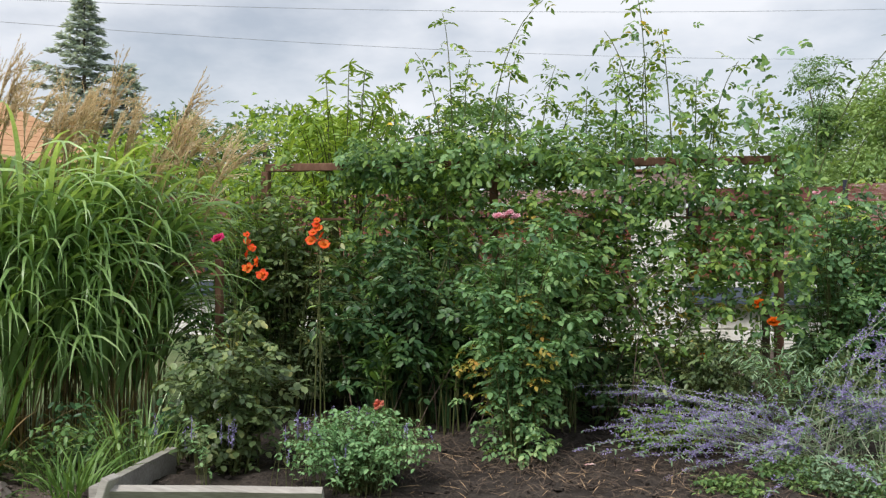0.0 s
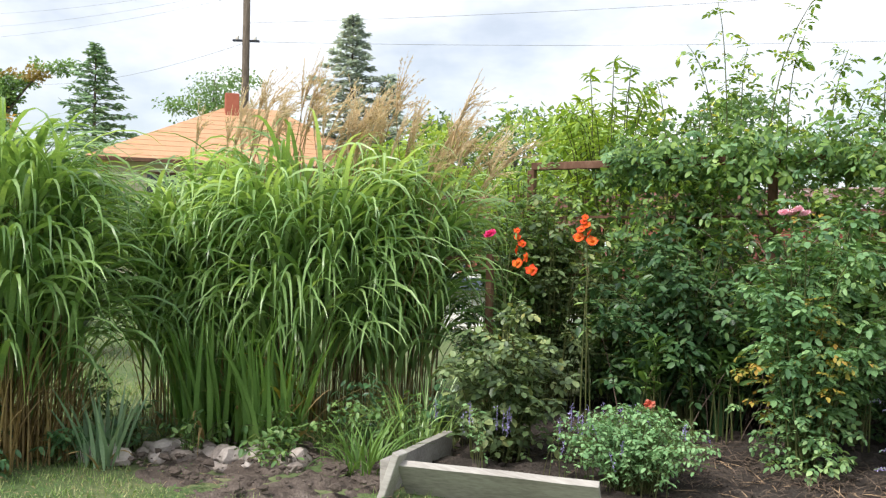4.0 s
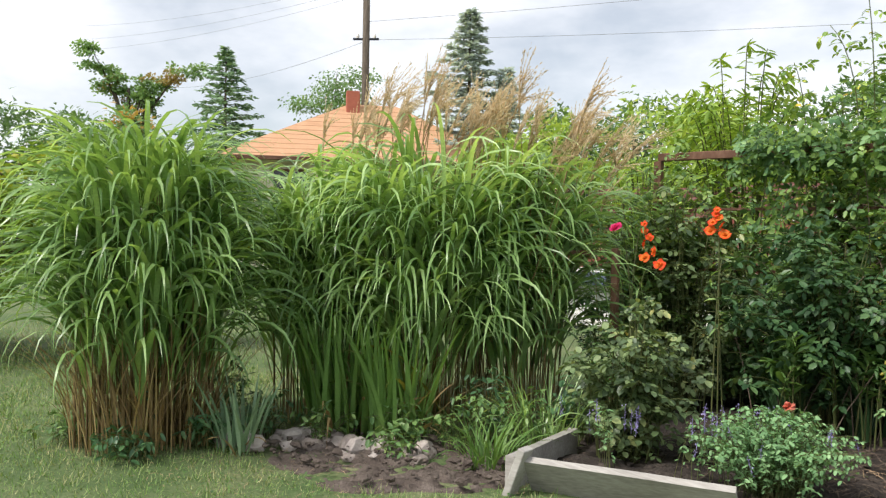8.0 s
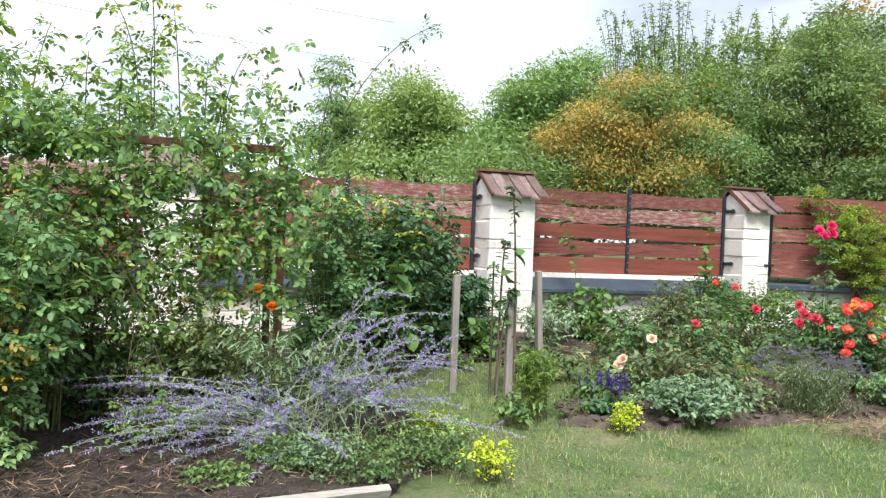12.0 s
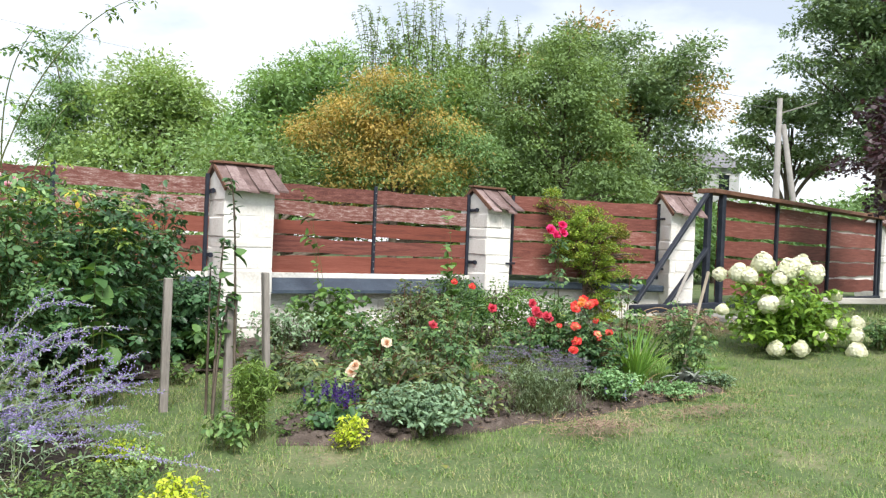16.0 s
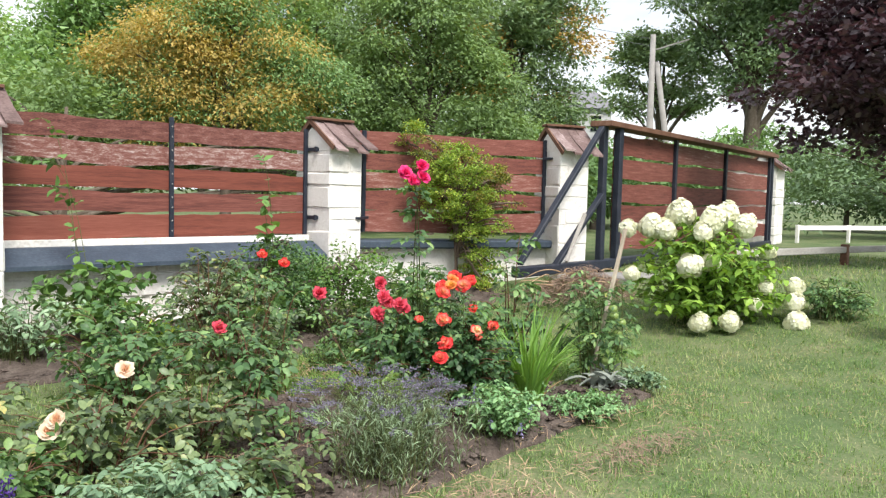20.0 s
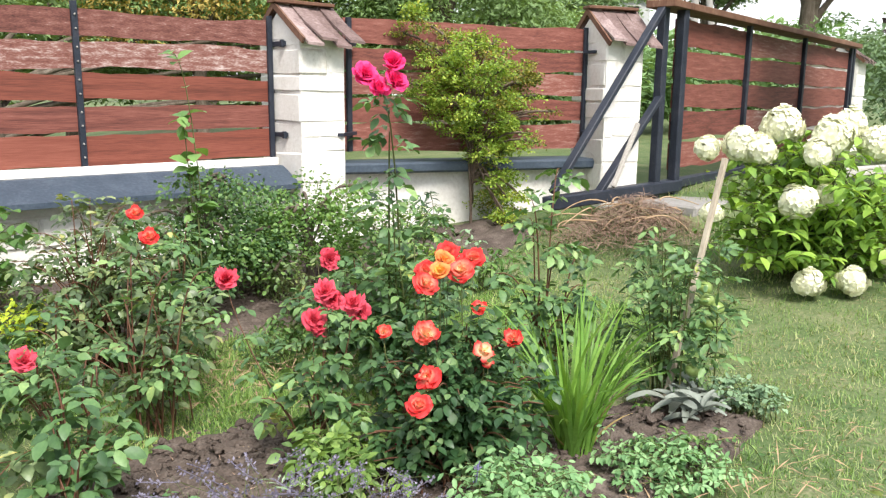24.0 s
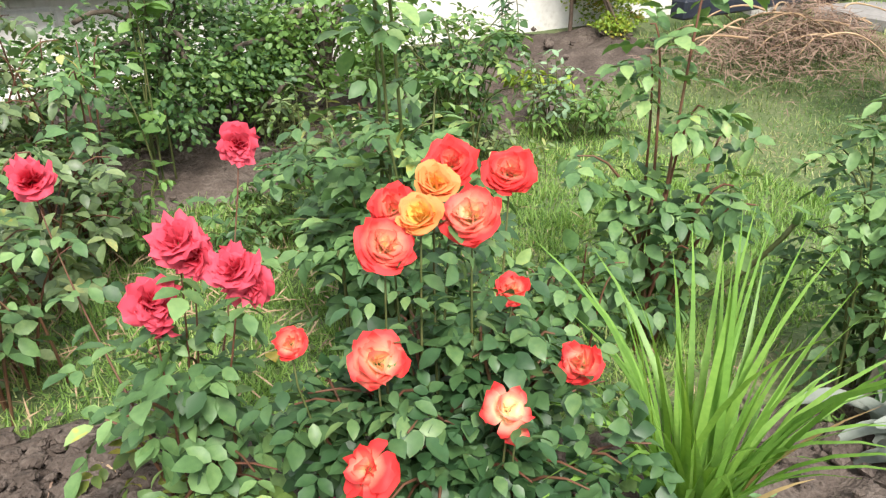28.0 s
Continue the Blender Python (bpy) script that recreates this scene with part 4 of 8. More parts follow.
# ---- stones ----
for k in range(44):
    s = k / 43
    x, y = -4.42 + 1.0 * s + 0.07 * rng.normal(), 2.42 + 0.55 * s + 0.1 * rng.normal()
    bm = bmesh.new()
    bmesh.ops.create_icosphere(bm, subdivisions=2, radius=1.0)
    sd = Vector(rng.random(3) * 50)
    cuts = [Vector(c).normalized() for c in rng.normal(size=(7, 3))]
    r = rng.uniform(0.035, 0.075)
    for v in bm.verts:
        for c in cuts:
            over = v.co.dot(c) - 0.72
            if over > 0:
                v.co -= c * over
        v.co *= 1 + 0.14 * noise.noise(v.co * 2.5 + sd)
        v.co = Vector((v.co.x * r * 1.25, v.co.y * r, v.co.z * r * 0.85))
    me = from_bm("stone", bm, STONE, False)
    ob = new("stone", me)
    ob.matrix_basis = pose(x, y, float(ground_z(x, y)) + r * 0.5, 0, 0, rng.random() * 360)
    tagged(ob, "angular pale pinkish field stone bordering the reeds", "stone", "border stones")


def clods(n, poly, size):
    """Crumbs of earth lying on a bed."""
    c = np.array(poly)
    P = np.column_stack([rng.uniform(c[:, 0].min(), c[:, 0].max(), n), rng.uniform(c[:, 1].min(), c[:, 1].max(), n)])
    P = P[inside(poly, P[:, 0], P[:, 1])]
    t = (1 + 5**0.5) / 2
    ico = unit(np.array([(-1, t, 0), (1, t, 0), (-1, -t, 0), (1, -t, 0), (0, -1, t), (0, 1, t), (0, -1, -t), (0, 1, -t), (t, 0, -1), (t, 0, 1), (-t, 0, -1), (-t, 0, 1)]))
    tri = np.array([(0, 11, 5), (0, 5, 1), (0, 1, 7), (0, 7, 10), (0, 10, 11), (1, 5, 9), (5, 11, 4), (11, 10, 2), (10, 7, 6), (7, 1, 8), (3, 9, 4), (3, 4, 2), (3, 2, 6), (3, 6, 8), (3, 8, 9), (4, 9, 5), (2, 4, 11), (6, 2, 10), (8, 6, 7), (9, 8, 1)])
    m = len(P)
    r = size * (0.25 + rng.random((m, 1, 1)) ** 3)
    v = ico[None] * rng.uniform(0.6, 1.3, (m, 12, 1)) * r * np.array([1.2, 1.0, 0.7])
    z = ground_z(P[:, 0], P[:, 1]) + 0.056 + 0.012 * rng.random(m)
    v += np.column_stack([P, z])[:, None]
    return v.reshape(-1, 3), [(tri[None] + 12 * np.arange(m)[:, None, None]).reshape(-1, 3)]


for poly, mt, n in ((BED1, SOIL, 1300), (BED2, SOIL2, 2600), (BED3, SOIL2, 500), (BARE, SOIL2, 350), ([(4.9, 5.45), (5.7, 5.5), (5.6, 6.2), (4.9, 6.25)], SOIL2, 1100)):
    tagged(new("soil_clods", mesh_of("soil_clods", *clods(n, poly, 0.027), mt, False)), "crumbs and clods of earth on the bed", "soil", kind="stuff")

# ---- plants: builders ----


def up_at(x, y):
    return float(ground_z(x, y))


def bush(name, label, category, at, tips, leaf, mat, per=14, style="single", stem=0.006, stem_mat=None, shape=FULL, start=0.12, wide=0.5, rise=0.35, group="", lift=0.5, base=0.06, count=5, sag=0.0):
    """A plant of many curved stems with leaves along them; each stem of a larger plant carries its own spray of leaves."""
    z = up_at(*at)
    ob = thing(name, label, category, (at[0], at[1], z), group)
    st = shoots(tips, base, stem, lift, sag=sag)

    def spray(some):
        P, D, U = along_stems(some, per, start, rise)
        if style == "compound":
            return compound(P, D, U, leaf * rng.uniform(0.7, 1.15, len(P)), shape, count, wide + 0.12)
        L = leaf * rng.uniform(0.6, 1.2, len(P))
        return leaves(P, D + rng.normal(0, 0.2, D.shape), U, L, L * wide, shape)

    if len(st) <= 64 and stem >= 0.004:
        for c in st:
            one = part("stem", mesh_of("stem", *tube(c, np.linspace(stem, stem * 0.35, len(c)), 4), stem_mat or CANE), ob)
            part("leaf_spray", mesh_of("leaf_spray", *spray([c]), mat), one, kind="stuff")
    else:
        part("stem_growth", stems_mesh("stem_growth", st, stem, stem_mat or CANE), ob, kind="stuff")
        part("foliage", mesh_of("foliage", *spray(st), mat), ob, kind="stuff")
    return ob


def more_foliage(ob, tips, leaf, mat, per, style="compound", shape=FULL, name="foliage", label="", start=0.3, wide=0.5, stem=0.005, base=0.06, rise=0.35):
    st = shoots(tips, base, stem)
    P, D, U = along_stems(st, per, start, rise)
    L = leaf * rng.uniform(0.7, 1.15, len(P))
    arr = compound(P, D, U, L, shape, 5, wide + 0.12) if style == "compound" else leaves(P, D, U, L, L * wide, shape)
    part(name, mesh_of(name, *arr, mat), ob, label, kind="stuff")
    return st


def petals(mat, size=0.045, rings=6, openness=1.0, first=3, seed=1, ruffle=0.12):
    """A rose bloom: rings of cupped, rounded petals that open outwards."""
    r = np.random.default_rng(seed)
    out, nv, nu = [], 7, 7
    us = np.linspace(-1, 1, nu)
    for k in range(rings):
        f = k / max(1, rings - 1)
        n = first + (k + 1) // 2
        for j in range(n):
            az = 2 * np.pi * (j + 0.5 * (k % 2)) / n + r.normal(0, 0.3)
            th0 = radians(-16 + 74 * openness * f**1.05) + r.normal(0, 0.14)
            L = size * (0.6 + 0.45 * f) * r.uniform(0.8, 1.12)
            W = size * (0.5 + 0.45 * f) * r.uniform(0.85, 1.15)
            ph, roll = r.random(3) * 6.28, r.uniform(0.6, 1.3)
            vs, ang, x, z = [], th0 + 0.25, 0.12 * size * f, 0.0
            for i in range(nv):
                v = i / (nv - 1)
                wide = math.sin(math.pi * min(0.5, 0.1 + 0.62 * v)) ** 0.8
                for u in us:
                    back = 0.3 * L * u * u * max(0.0, v - 0.25) / 0.75  # rounds the far corners
                    cup = (0.34 - 0.26 * f) * W * u * u
                    lip = ruffle * W * (0.5 * math.sin(3.1 * u + ph[0]) + 0.3 * math.sin(6.5 * u + ph[1])) * v * v * 0.7
                    vs.append((x - cup * math.cos(ang) - back * math.sin(ang) + lip * 0.4, u * W * wide * (1 - 0.12 * v * v * u * u), z + cup * math.sin(ang) * 0.6 - back * math.cos(ang) + lip))
                ang = th0 + 0.25 - 0.6 * v + (1.0 * openness * f + 0.35) * roll * max(0, v - 0.45) * 1.9
                x += L / (nv - 1) * math.sin(ang)
                z += L / (nv - 1) * math.cos(ang)
            vs = np.array(vs)
            c, s = math.cos(az), math.sin(az)
            vs = vs @ np.array([[c, s, 0], [-s, c, 0], [0, 0, 1]])
            i, u = np.meshgrid(np.arange(nv - 1), np.arange(nu - 1), indexing="ij")
            q = np.stack([i * nu + u, i * nu + u + 1, i * nu + u + nu + 1, i * nu + u + nu], -1).reshape(-1, 4)
            out.append((vs, [q]))
    v, (q,) = join_arrays(out)
    heart = np.arange(len(out)) * nv * nu
    heart = np.column_stack([np.full(len(out), len(v)), heart + 2, heart + 4])
    return mesh_of("petals", np.concatenate([v, [[0.0, 0.0, -0.1 * size]]]), [q, heart], mat)


def sepals(size=0.02):
    a = np.arange(5) * 2 * np.pi / 5
    d = np.stack([np.cos(a), np.sin(a), np.full(5, -0.35)], 1)
    v1 = leaves(np.zeros((5, 3)), d, np.tile([0, 0, 1.0], (5, 1)), size * 1.5, size * 0.7, PLAIN)
    cup = tube([(0, 0, -0.02), (0, 0, -0.012), (0, 0, 0.0), (0, 0, 0.006)], [0.003, 0.008, 0.008, 0.004], 6)
    return mesh_of("sepals", *join_arrays([v1, cup]), FRESH)


SEPALS = sepals()
BLOOMS = {}
for key, m, opn in (("orange", ORANGEROSE, 1.15), ("yellow", YELLOWROSE, 0.95), ("crimson", CRIMSON, 0.9), ("magenta", MAGENTA, 1.0), ("pink", PINK, 1.0), ("palepink", PALEPINK, 1.0), ("peach", PEACH, 1.05), ("salmon", SALMON, 1.2)):
    BLOOMS[key] = [petals(m, 0.045, 7, opn, 3, 11, 0.4), petals(m, 0.045, 5, opn * 0.9, 3, 12, 0.6), petals(m, 0.045, 3, opn * 1.25, 4, 13, 0.55)]
BLOOMS["crimson"] = [petals(CRIMSON, 0.045, 6, 1.25, 4, s, 1.25) for s in (21, 22, 23)]


def bloom(parent, kind, place, size=0.045, tilt=35, toward=(-0.55, -0.85), variant=0, stalk=True):
    """A bloom at a place in the world, facing up and towards the path, under its plant."""
    inv = parent.matrix_basis.inverted()
    d = Vector((toward[0] + rng.normal(0, 0.35), toward[1] + rng.normal(0, 0.35), 0)).normalized()
    n = (Vector((0, 0, 1)) * math.cos(radians(tilt)) + d * math.sin(radians(tilt))).normalized()
    m = Matrix.Translation(inv @ Vector(place)) @ n.to_track_quat("Z", "Y").to_matrix().to_4x4() @ pose(0, 0, 0, 0, 0, rng.random() * 360) @ Matrix.Scale(size * 0.8 / 0.045, 4)
    ob = part("bloom", BLOOMS[kind][variant % 3], parent, at=m)
    part("sepals", SEPALS, ob)
    return ob


def blades(n, root, length, width, lean, droop, stations=8, taper=1.5, foot=None, az=None, twist=0.25, bend=1.4):
    """Arching strips of grass: arrays."""
    if foot is None:
        a, r = rng.random(n) * 2 * np.pi, root * np.sqrt(rng.random(n))
        foot = np.stack([r * np.cos(a), r * np.sin(a), np.zeros(n)], 1)
        az = a + rng.normal(0, 0.7, n)
    elif az is None:
        az = rng.random(n) * 2 * np.pi
    L = rng.uniform(*length, n)
    th = rng.uniform(*lean, n)
    dr = rng.uniform(*droop, n)
    p = foot.copy()
    fw = np.stack([np.cos(az), np.sin(az), np.zeros(n)], 1)
    sd0 = np.stack([-np.sin(az), np.cos(az), np.zeros(n)], 1)
    tw = rng.normal(0, twist, n)
    V = []
    for k in range(stations):
        s = k / (stations - 1)
        a = th + dr * s**bend
        d = fw * np.sin(a)[:, None] + np.array([0, 0, 1.0]) * np.cos(a)[:, None]
        if k:
            p = p + d * (L / (stations - 1))[:, None]
        w = width * (0.35 + 0.65 * min(1, s * 4)) * (1 - s**taper) + 0.0006
        sd = sd0 * np.cos(tw * s * 3)[:, None] + np.cross(d, sd0) * np.sin(tw * s * 3)[:, None]
        V += [p - sd * w / 2, p + sd * w / 2]
    V = np.stack(V, 1)
    base = (np.arange(n) * stations * 2)[:, None, None]
    k = np.arange(stations - 1)[None, :, None] * 2
    q = (base + k + np.array([0, 1, 3, 2])[None, None]).reshape(-1, 4)
    return V.reshape(-1, 3), [q]


def spikes(tops, length, mat, size=0.008, per=26, thick=0.007):
    """Flower spikes: whorls of small florets below each top; tops are (place, direction) pairs."""
    P, D = [], []
    for p, d in tops:
        s = rng.random(per) * length
        q = unit(rng.normal(size=(per, 3)))
        P.append(p - d * s[:, None] + q * thick * rng.random(per)[:, None]), D.append(q + d * 0.5)
    P, D = np.concatenate(P), np.concatenate(D)
    return leaves(P, D, rng.normal(size=P.shape), size * rng.uniform(0.7, 1.4, len(P)), size * 0.75, CARD)


def spike_parts(ob, tops, length, mat, size, per, thick, label=""):
    """Each flower spike a part of its plant."""
    for p, d in tops:
        part("flower_spike", mesh_of("flower_spike", *join_arrays([spikes([(p, d / np.linalg.norm(d))], length, mat, size, per, thick), tube([p, p - d / np.linalg.norm(d) * length], 0.0014, 3)]), mat), ob, label)


def stalk_parts(ob, stalks, rad, mat, name="flower_stalk", label=""):
    for c in stalks:
        part(name, mesh_of(name, *tube(c, np.linspace(rad, rad * 0.4, len(c)), 5), mat), ob, label)


# ---- tall reeds ----


def reed_clump(at, label, canes, root, top, spread, per, length, dry, plume_list=(), low=0.16):
    z = up_at(*at)
    ob = thing("reed_clump", label, "ornamental grass", (*at, z), "reed clumps")
    tips = []
    for _ in range(canes):
        a, r = rng.random() * 2 * np.pi, math.sqrt(rng.random())
        tips.append((spread * r * math.cos(a), spread * r * math.sin(a), top * rng.uniform(0.72, 1.0) * (1 - 0.18 * r)))
    st = []
    for t in tips:
        f = np.array([t[0], t[1], 0]) * (root / spread) + np.array([rng.normal(0, 0.03), rng.normal(0, 0.03), 0])
        st.append(curve(f, t, (f[0], f[1], t[2] * 0.55), 8))
    part("cane_growth", stems_mesh("canes", st, 0.005, DRYREED, 4), ob, "thin straw-brown canes", kind="stuff")
    P, D, _ = along_stems(st, per, low, 0.2)
    az = np.arctan2(P[:, 1], P[:, 0]) + rng.normal(0, 0.9, len(P))
    part("foliage", mesh_of("foliage", *blades(len(P), 0, (length[0] * (1.1 - 0.4 * P[:, 2] / top), length[1] * (1.1 - 0.4 * P[:, 2] / top)), 0.033, (0.03, 0.28), (1.8, 3.1), 10, 2.2, P, az, bend=1.7), REED), ob, "long arching green blades", kind="stuff")
    n = canes * 2
    up = np.array(tips)[rng.integers(0, canes, n)] * np.array([1, 1, 0.9])
    part("upright_growth", mesh_of("upright_growth", *blades(n, 0, (0.2, 0.42), 0.022, (0.02, 0.35), (0.6, 2.0), 6, 1.8, up), REED), ob, kind="stuff")
    if dry:
        part("dry_growth", mesh_of("dry_growth", *blades(dry, root * 1.1, (0.4, 0.9), 0.012, (0.02, 0.22), (0.1, 1.1), 7), DRYREED), ob, "dead straw-coloured blades at the foot", kind="stuff")
    return ob


clump1 = reed_clump((-4.83, 2.05), "tall clump of green arching reeds over a brown dry foot", 140, 0.4, 1.84, 0.4, 10, (0.7, 1.15), 340)
clump2 = reed_clump((-4.08, 3.8), "broad clump of green reeds with tan feathery plumes", 140, 0.42, 1.84, 0.62, 9, (0.8, 1.3), 60)
clump3 = reed_clump((-4.65, 3.3), "green reeds standing behind the front clump", 110, 0.34, 1.8, 0.42, 9, (0.6, 1.0), 20)
clump4 = reed_clump((-3.66, 4.2), "arching green reeds leaning over the bed", 100, 0.32, 1.72, 0.46, 10, (0.75, 1.2), 20)


foot = np.column_stack([rng.normal(0.15, 0.14, 16), rng.normal(-0.5, 0.08, 16), np.full(16, 0.15)])
part("withered_growth", mesh_of("withered_growth", *blades(16, 0, (0.5, 0.8), 0.026, (0.05, 0.5), (0.9, 2.2), 8, 2.0, foot), YELLOWING), clump2, "yellow withered blades", kind="stuff")


def plume_mesh(seed):
    """A feathery plume: fine strands that rise together and sweep over to one side."""
    r = np.random.default_rng(seed)
    out = []
    for k in range(15):
        a = r.normal(0.0, 0.55)
        reach = r.uniform(0.02, 0.15)
        tip = np.array([reach * math.cos(a) + 0.02, 0.75 * reach * math.sin(a), 0.24 + 0.2 * r.random()])
        c = curve((0, 0, 0.009 * k), tip, (0.004, 0.0, 0.24), 8)
        out.append(tube(c, np.linspace(0.0014, 0.0005, 8), 3))
        n = 34
        s = (0.12 + 0.88 * r.random(n)) * 6.99
        lo = s.astype(int)
        f = (s - lo)[:, None]
        P = c[lo] * (1 - f) + c[lo + 1] * f
        D = unit(c[lo + 1] - c[lo]) * 1.2 + r.normal(0, 0.22, (n, 3))
        out.append(leaves(P, D, r.normal(size=(n, 3)), 0.024, 0.0042, CARD))
    return mesh_of("plume", *join_arrays(out), PLUME)


PLUMES = [plume_mesh(s) for s in (1, 2, 3, 4)]
for k in range(80):
    s = rng.random() ** 0.9
    x, y = -4.62 + 1.5 * s + rng.normal(0, 0.1), 3.4 + 1.0 * s + rng.normal(0, 0.2)
    top = 1.7 + 0.22 * math.sin(math.pi * min(1, 0.2 + s * 0.85)) + rng.normal(0, 0.1)
    inv = clump2.matrix_basis.inverted()
    m = Matrix.Translation(inv @ Vector((x, y, top))) @ pose(0, 0, 0, rng.normal(0, 6), 4 + 22 * s * s + rng.normal(0, 9), rng.normal(20, 40)) @ Matrix.Scale(rng.uniform(0.8, 1.25), 4)
    p = part("plume", PLUMES[k % 4], clump2, at=m)
    c = curve((0, 0, 0.1), (rng.normal(0, 0.1), rng.normal(0, 0.1), -0.9), (0, 0, -0.4), 6)
    part("stalk", mesh_of("stalk", *tube(c, 0.003, 4), DRYREED), p)


def blade_plant(name, label, category, at, n, root, length, width, lean, droop, mat, group="", dry=0, twist=0.25):
    ob = thing(name, label, category, (*at, up_at(*at)), group)
    for count, lo, hi, w, ln, dr, m, lab in ((n, length[0], length[1], width, lean, droop, mat, ""), (dry, length[0] * 0.7, length[1] * 0.8, width * 0.8, (0.3, 0.7), (0.6, 1.8), DRYREED, "withered yellow blade")):
        if not count:
            continue
        v, (q,) = blades(count, root, (lo, hi), w, ln, dr, 8, 2.0, twist=twist)
        v = v.reshape(count, -1, 3)
        q = q[: len(q) // count]
        for k in range(count):
            part("blade", mesh_of("blade", v[k], [q], m), ob, lab)
    return ob


blade_plant("iris_clump", "upright sword-shaped green iris leaves behind the stones", "iris", (-4.12, 2.98), 95, 0.24, (0.6, 1.0), 0.032, (0.02, 0.22), (0.05, 0.5), FRESH, "iris clumps", 10)
blade_plant("iris_clump", "upright sword-shaped green iris leaves", "iris", (-3.78, 3.12), 75, 0.2, (0.55, 0.95), 0.03, (0.02, 0.25), (0.05, 0.6), FRESH, "iris clumps", 6)
blade_plant("iris_clump", "bluish sword-shaped iris leaves", "iris", (-4.25, 2.3), 34, 0.13, (0.3, 0.55), 0.028, (0.05, 0.4), (0.1, 0.6), SAGELEAF, "iris clumps", 3)
# two clumps under the trellis: DEEP leaf colour stands in for the shade there
blade_plant("iris_clump", "sword-shaped iris leaves, the shade put into their dark green", "iris", (-1.95, 4.9), 46, 0.18, (0.5, 0.85), 0.03, (0.02, 0.3), (0.05, 0.5), DEEP, "iris clumps")
blade_plant("iris_clump", "sword-shaped iris leaves, the shade put into their dark green", "iris", (-1.55, 5.0), 34, 0.14, (0.4, 0.7), 0.026, (0.05, 0.4), (0.05, 0.7), DEEP, "iris clumps")
blade_plant("grass_tuft", "fresh green grass tuft beside the edging board", "grass tuft", (-2.95, 2.95), 70, 0.1, (0.25, 0.45), 0.012, (0.05, 0.5), (0.5, 1.6), FRESH, "grass tufts")
blade_plant("grass_tuft", "green grass tuft among weeds", "grass tuft", (-2.95, 3.5), 90, 0.18, (0.3, 0.6), 0.012, (0.05, 0.4), (0.4, 1.6), REED, "grass tufts")
blade_plant("daylily", "fresh green strap-leaved daylily clump", "daylily", (6.37, 5.17), 105, 0.06, (0.4, 0.8), 0.02, (0.02, 0.3), (0.15, 1.3), DAYLEAF, dry=5)
for x, y, h in ((-4.9, 2.0, 0.3), (-4.45, 2.2, 0.24), (-3.6, 3.0, 0.3), (-3.25, 3.15, 0.38), (-3.0, 3.35, 0.42), (-4.5, 1.75, 0.2), (-5.1, 1.7, 0.18), (-2.85, 3.7, 0.45), (-4.0, 2.75, 0.3), (-3.3, 3.4, 0.5), (-4.35, 2.6, 0.35), (-3.5, 2.85, 0.2), (-4.6, 2.5, 0.5), (-2.75, 4.0, 0.6)):
    bush("weed_plant", "leafy green weeds at the foot of the reeds", "weed", (x, y), dome_tips(24, 0.22, h, 0.3), 0.054, DEEP if rng.random() < 0.5 else ROSELEAF, 7, shape=PLAIN, stem=0.003, group="weeds by the reeds")

# ---- front rose bed ----
darkrose = bush("rose_bush", "small rose bush with dull speckled green leaves", "rose bush", (-2.42, 3.52), dome_tips(42, 0.42, 0.98, 0.2, (0.04, 0.05)), 0.054, OLDROSE, 13, "compound", group="rose bushes", wide=0.62, shape=PLAIN)
pinkbush = bush("rose_bush", "tall rose bush with yellowing lower leaves and a pink bloom", "rose bush", (-0.92, 4.2), dome_tips(40, 0.44, 1.64, 0.3, (0.08, 0.1)), 0.052, BLUEROSE, 26, "compound", group="rose bushes", start=0.2, shape=PLAIN)
more_foliage(pinkbush, dome_tips(28, 0.4, 1.1, 0.2, (0.0, -0.05)), 0.034, YELLOWING, 6, name="yellow_foliage", label="yellowing lower leaves")
more_foliage(pinkbush, dome_tips(30, 0.36, 0.7, 0.15), 0.042, BLUEROSE, 8, name="low_foliage", start=0.2)
for dx, dz in ((0, 0), (0.05, -0.01), (-0.05, 0.0), (0.02, 0.03)):
    bloom(pinkbush, "pink", (-0.98 + dx, 4.14 - dz, 1.45 + dz * 0.5), 0.042, 20, variant=1)
# fills the shaded hollow; its dark leaf colour carries the shade
shade = bush("rose_bush", "dense rose bush in front of the trellis, shade put into its dark leaves", "rose bush", (-1.75, 4.95), dome_tips(90, 0.8, 1.5, 0.25), 0.066, DEEPROSE, 13, "compound", group="rose bushes", shape=PLAIN)
bush("rose_bush", "bushy green rose behind the gladioli", "rose bush", (-2.75, 5.0), dome_tips(58, 0.55, 1.72, 0.25), 0.06, OLDROSE, 13, "compound", group="rose bushes", shape=PLAIN)
bush("rose_bush", "yellow-green rose growth hiding the end of the trellis", "rose bush", (-3.0, 5.05), dome_tips(44, 0.36, 1.85, 0.35), 0.055, CLIMBLEAF, 14, "compound", group="rose bushes", shape=PLAIN, lift=0.2)
bush("rose_bush", "thin dark rose bush beside the reeds", "rose bush", (-3.0, 4.45), dome_tips(34, 0.35, 1.15, 0.2), 0.04, DARKROSE, 9, "compound", group="rose bushes", shape=PLAIN)
bush("rose_bush", "tall leafy rose bush in front of the trellis", "rose bush", (-0.8, 5.0), dome_tips(56, 0.42, 1.66, 0.3), 0.068, ROSELEAF, 12, "compound", group="rose bushes", shape=PLAIN)
bush("rose_bush", "low green rose growth under the russian sage", "rose bush", (-0.1, 4.5), dome_tips(26, 0.3, 0.4, 0.3), 0.035, CLIMBLEAF, 8, "compound", group="rose bushes", shape=PLAIN)
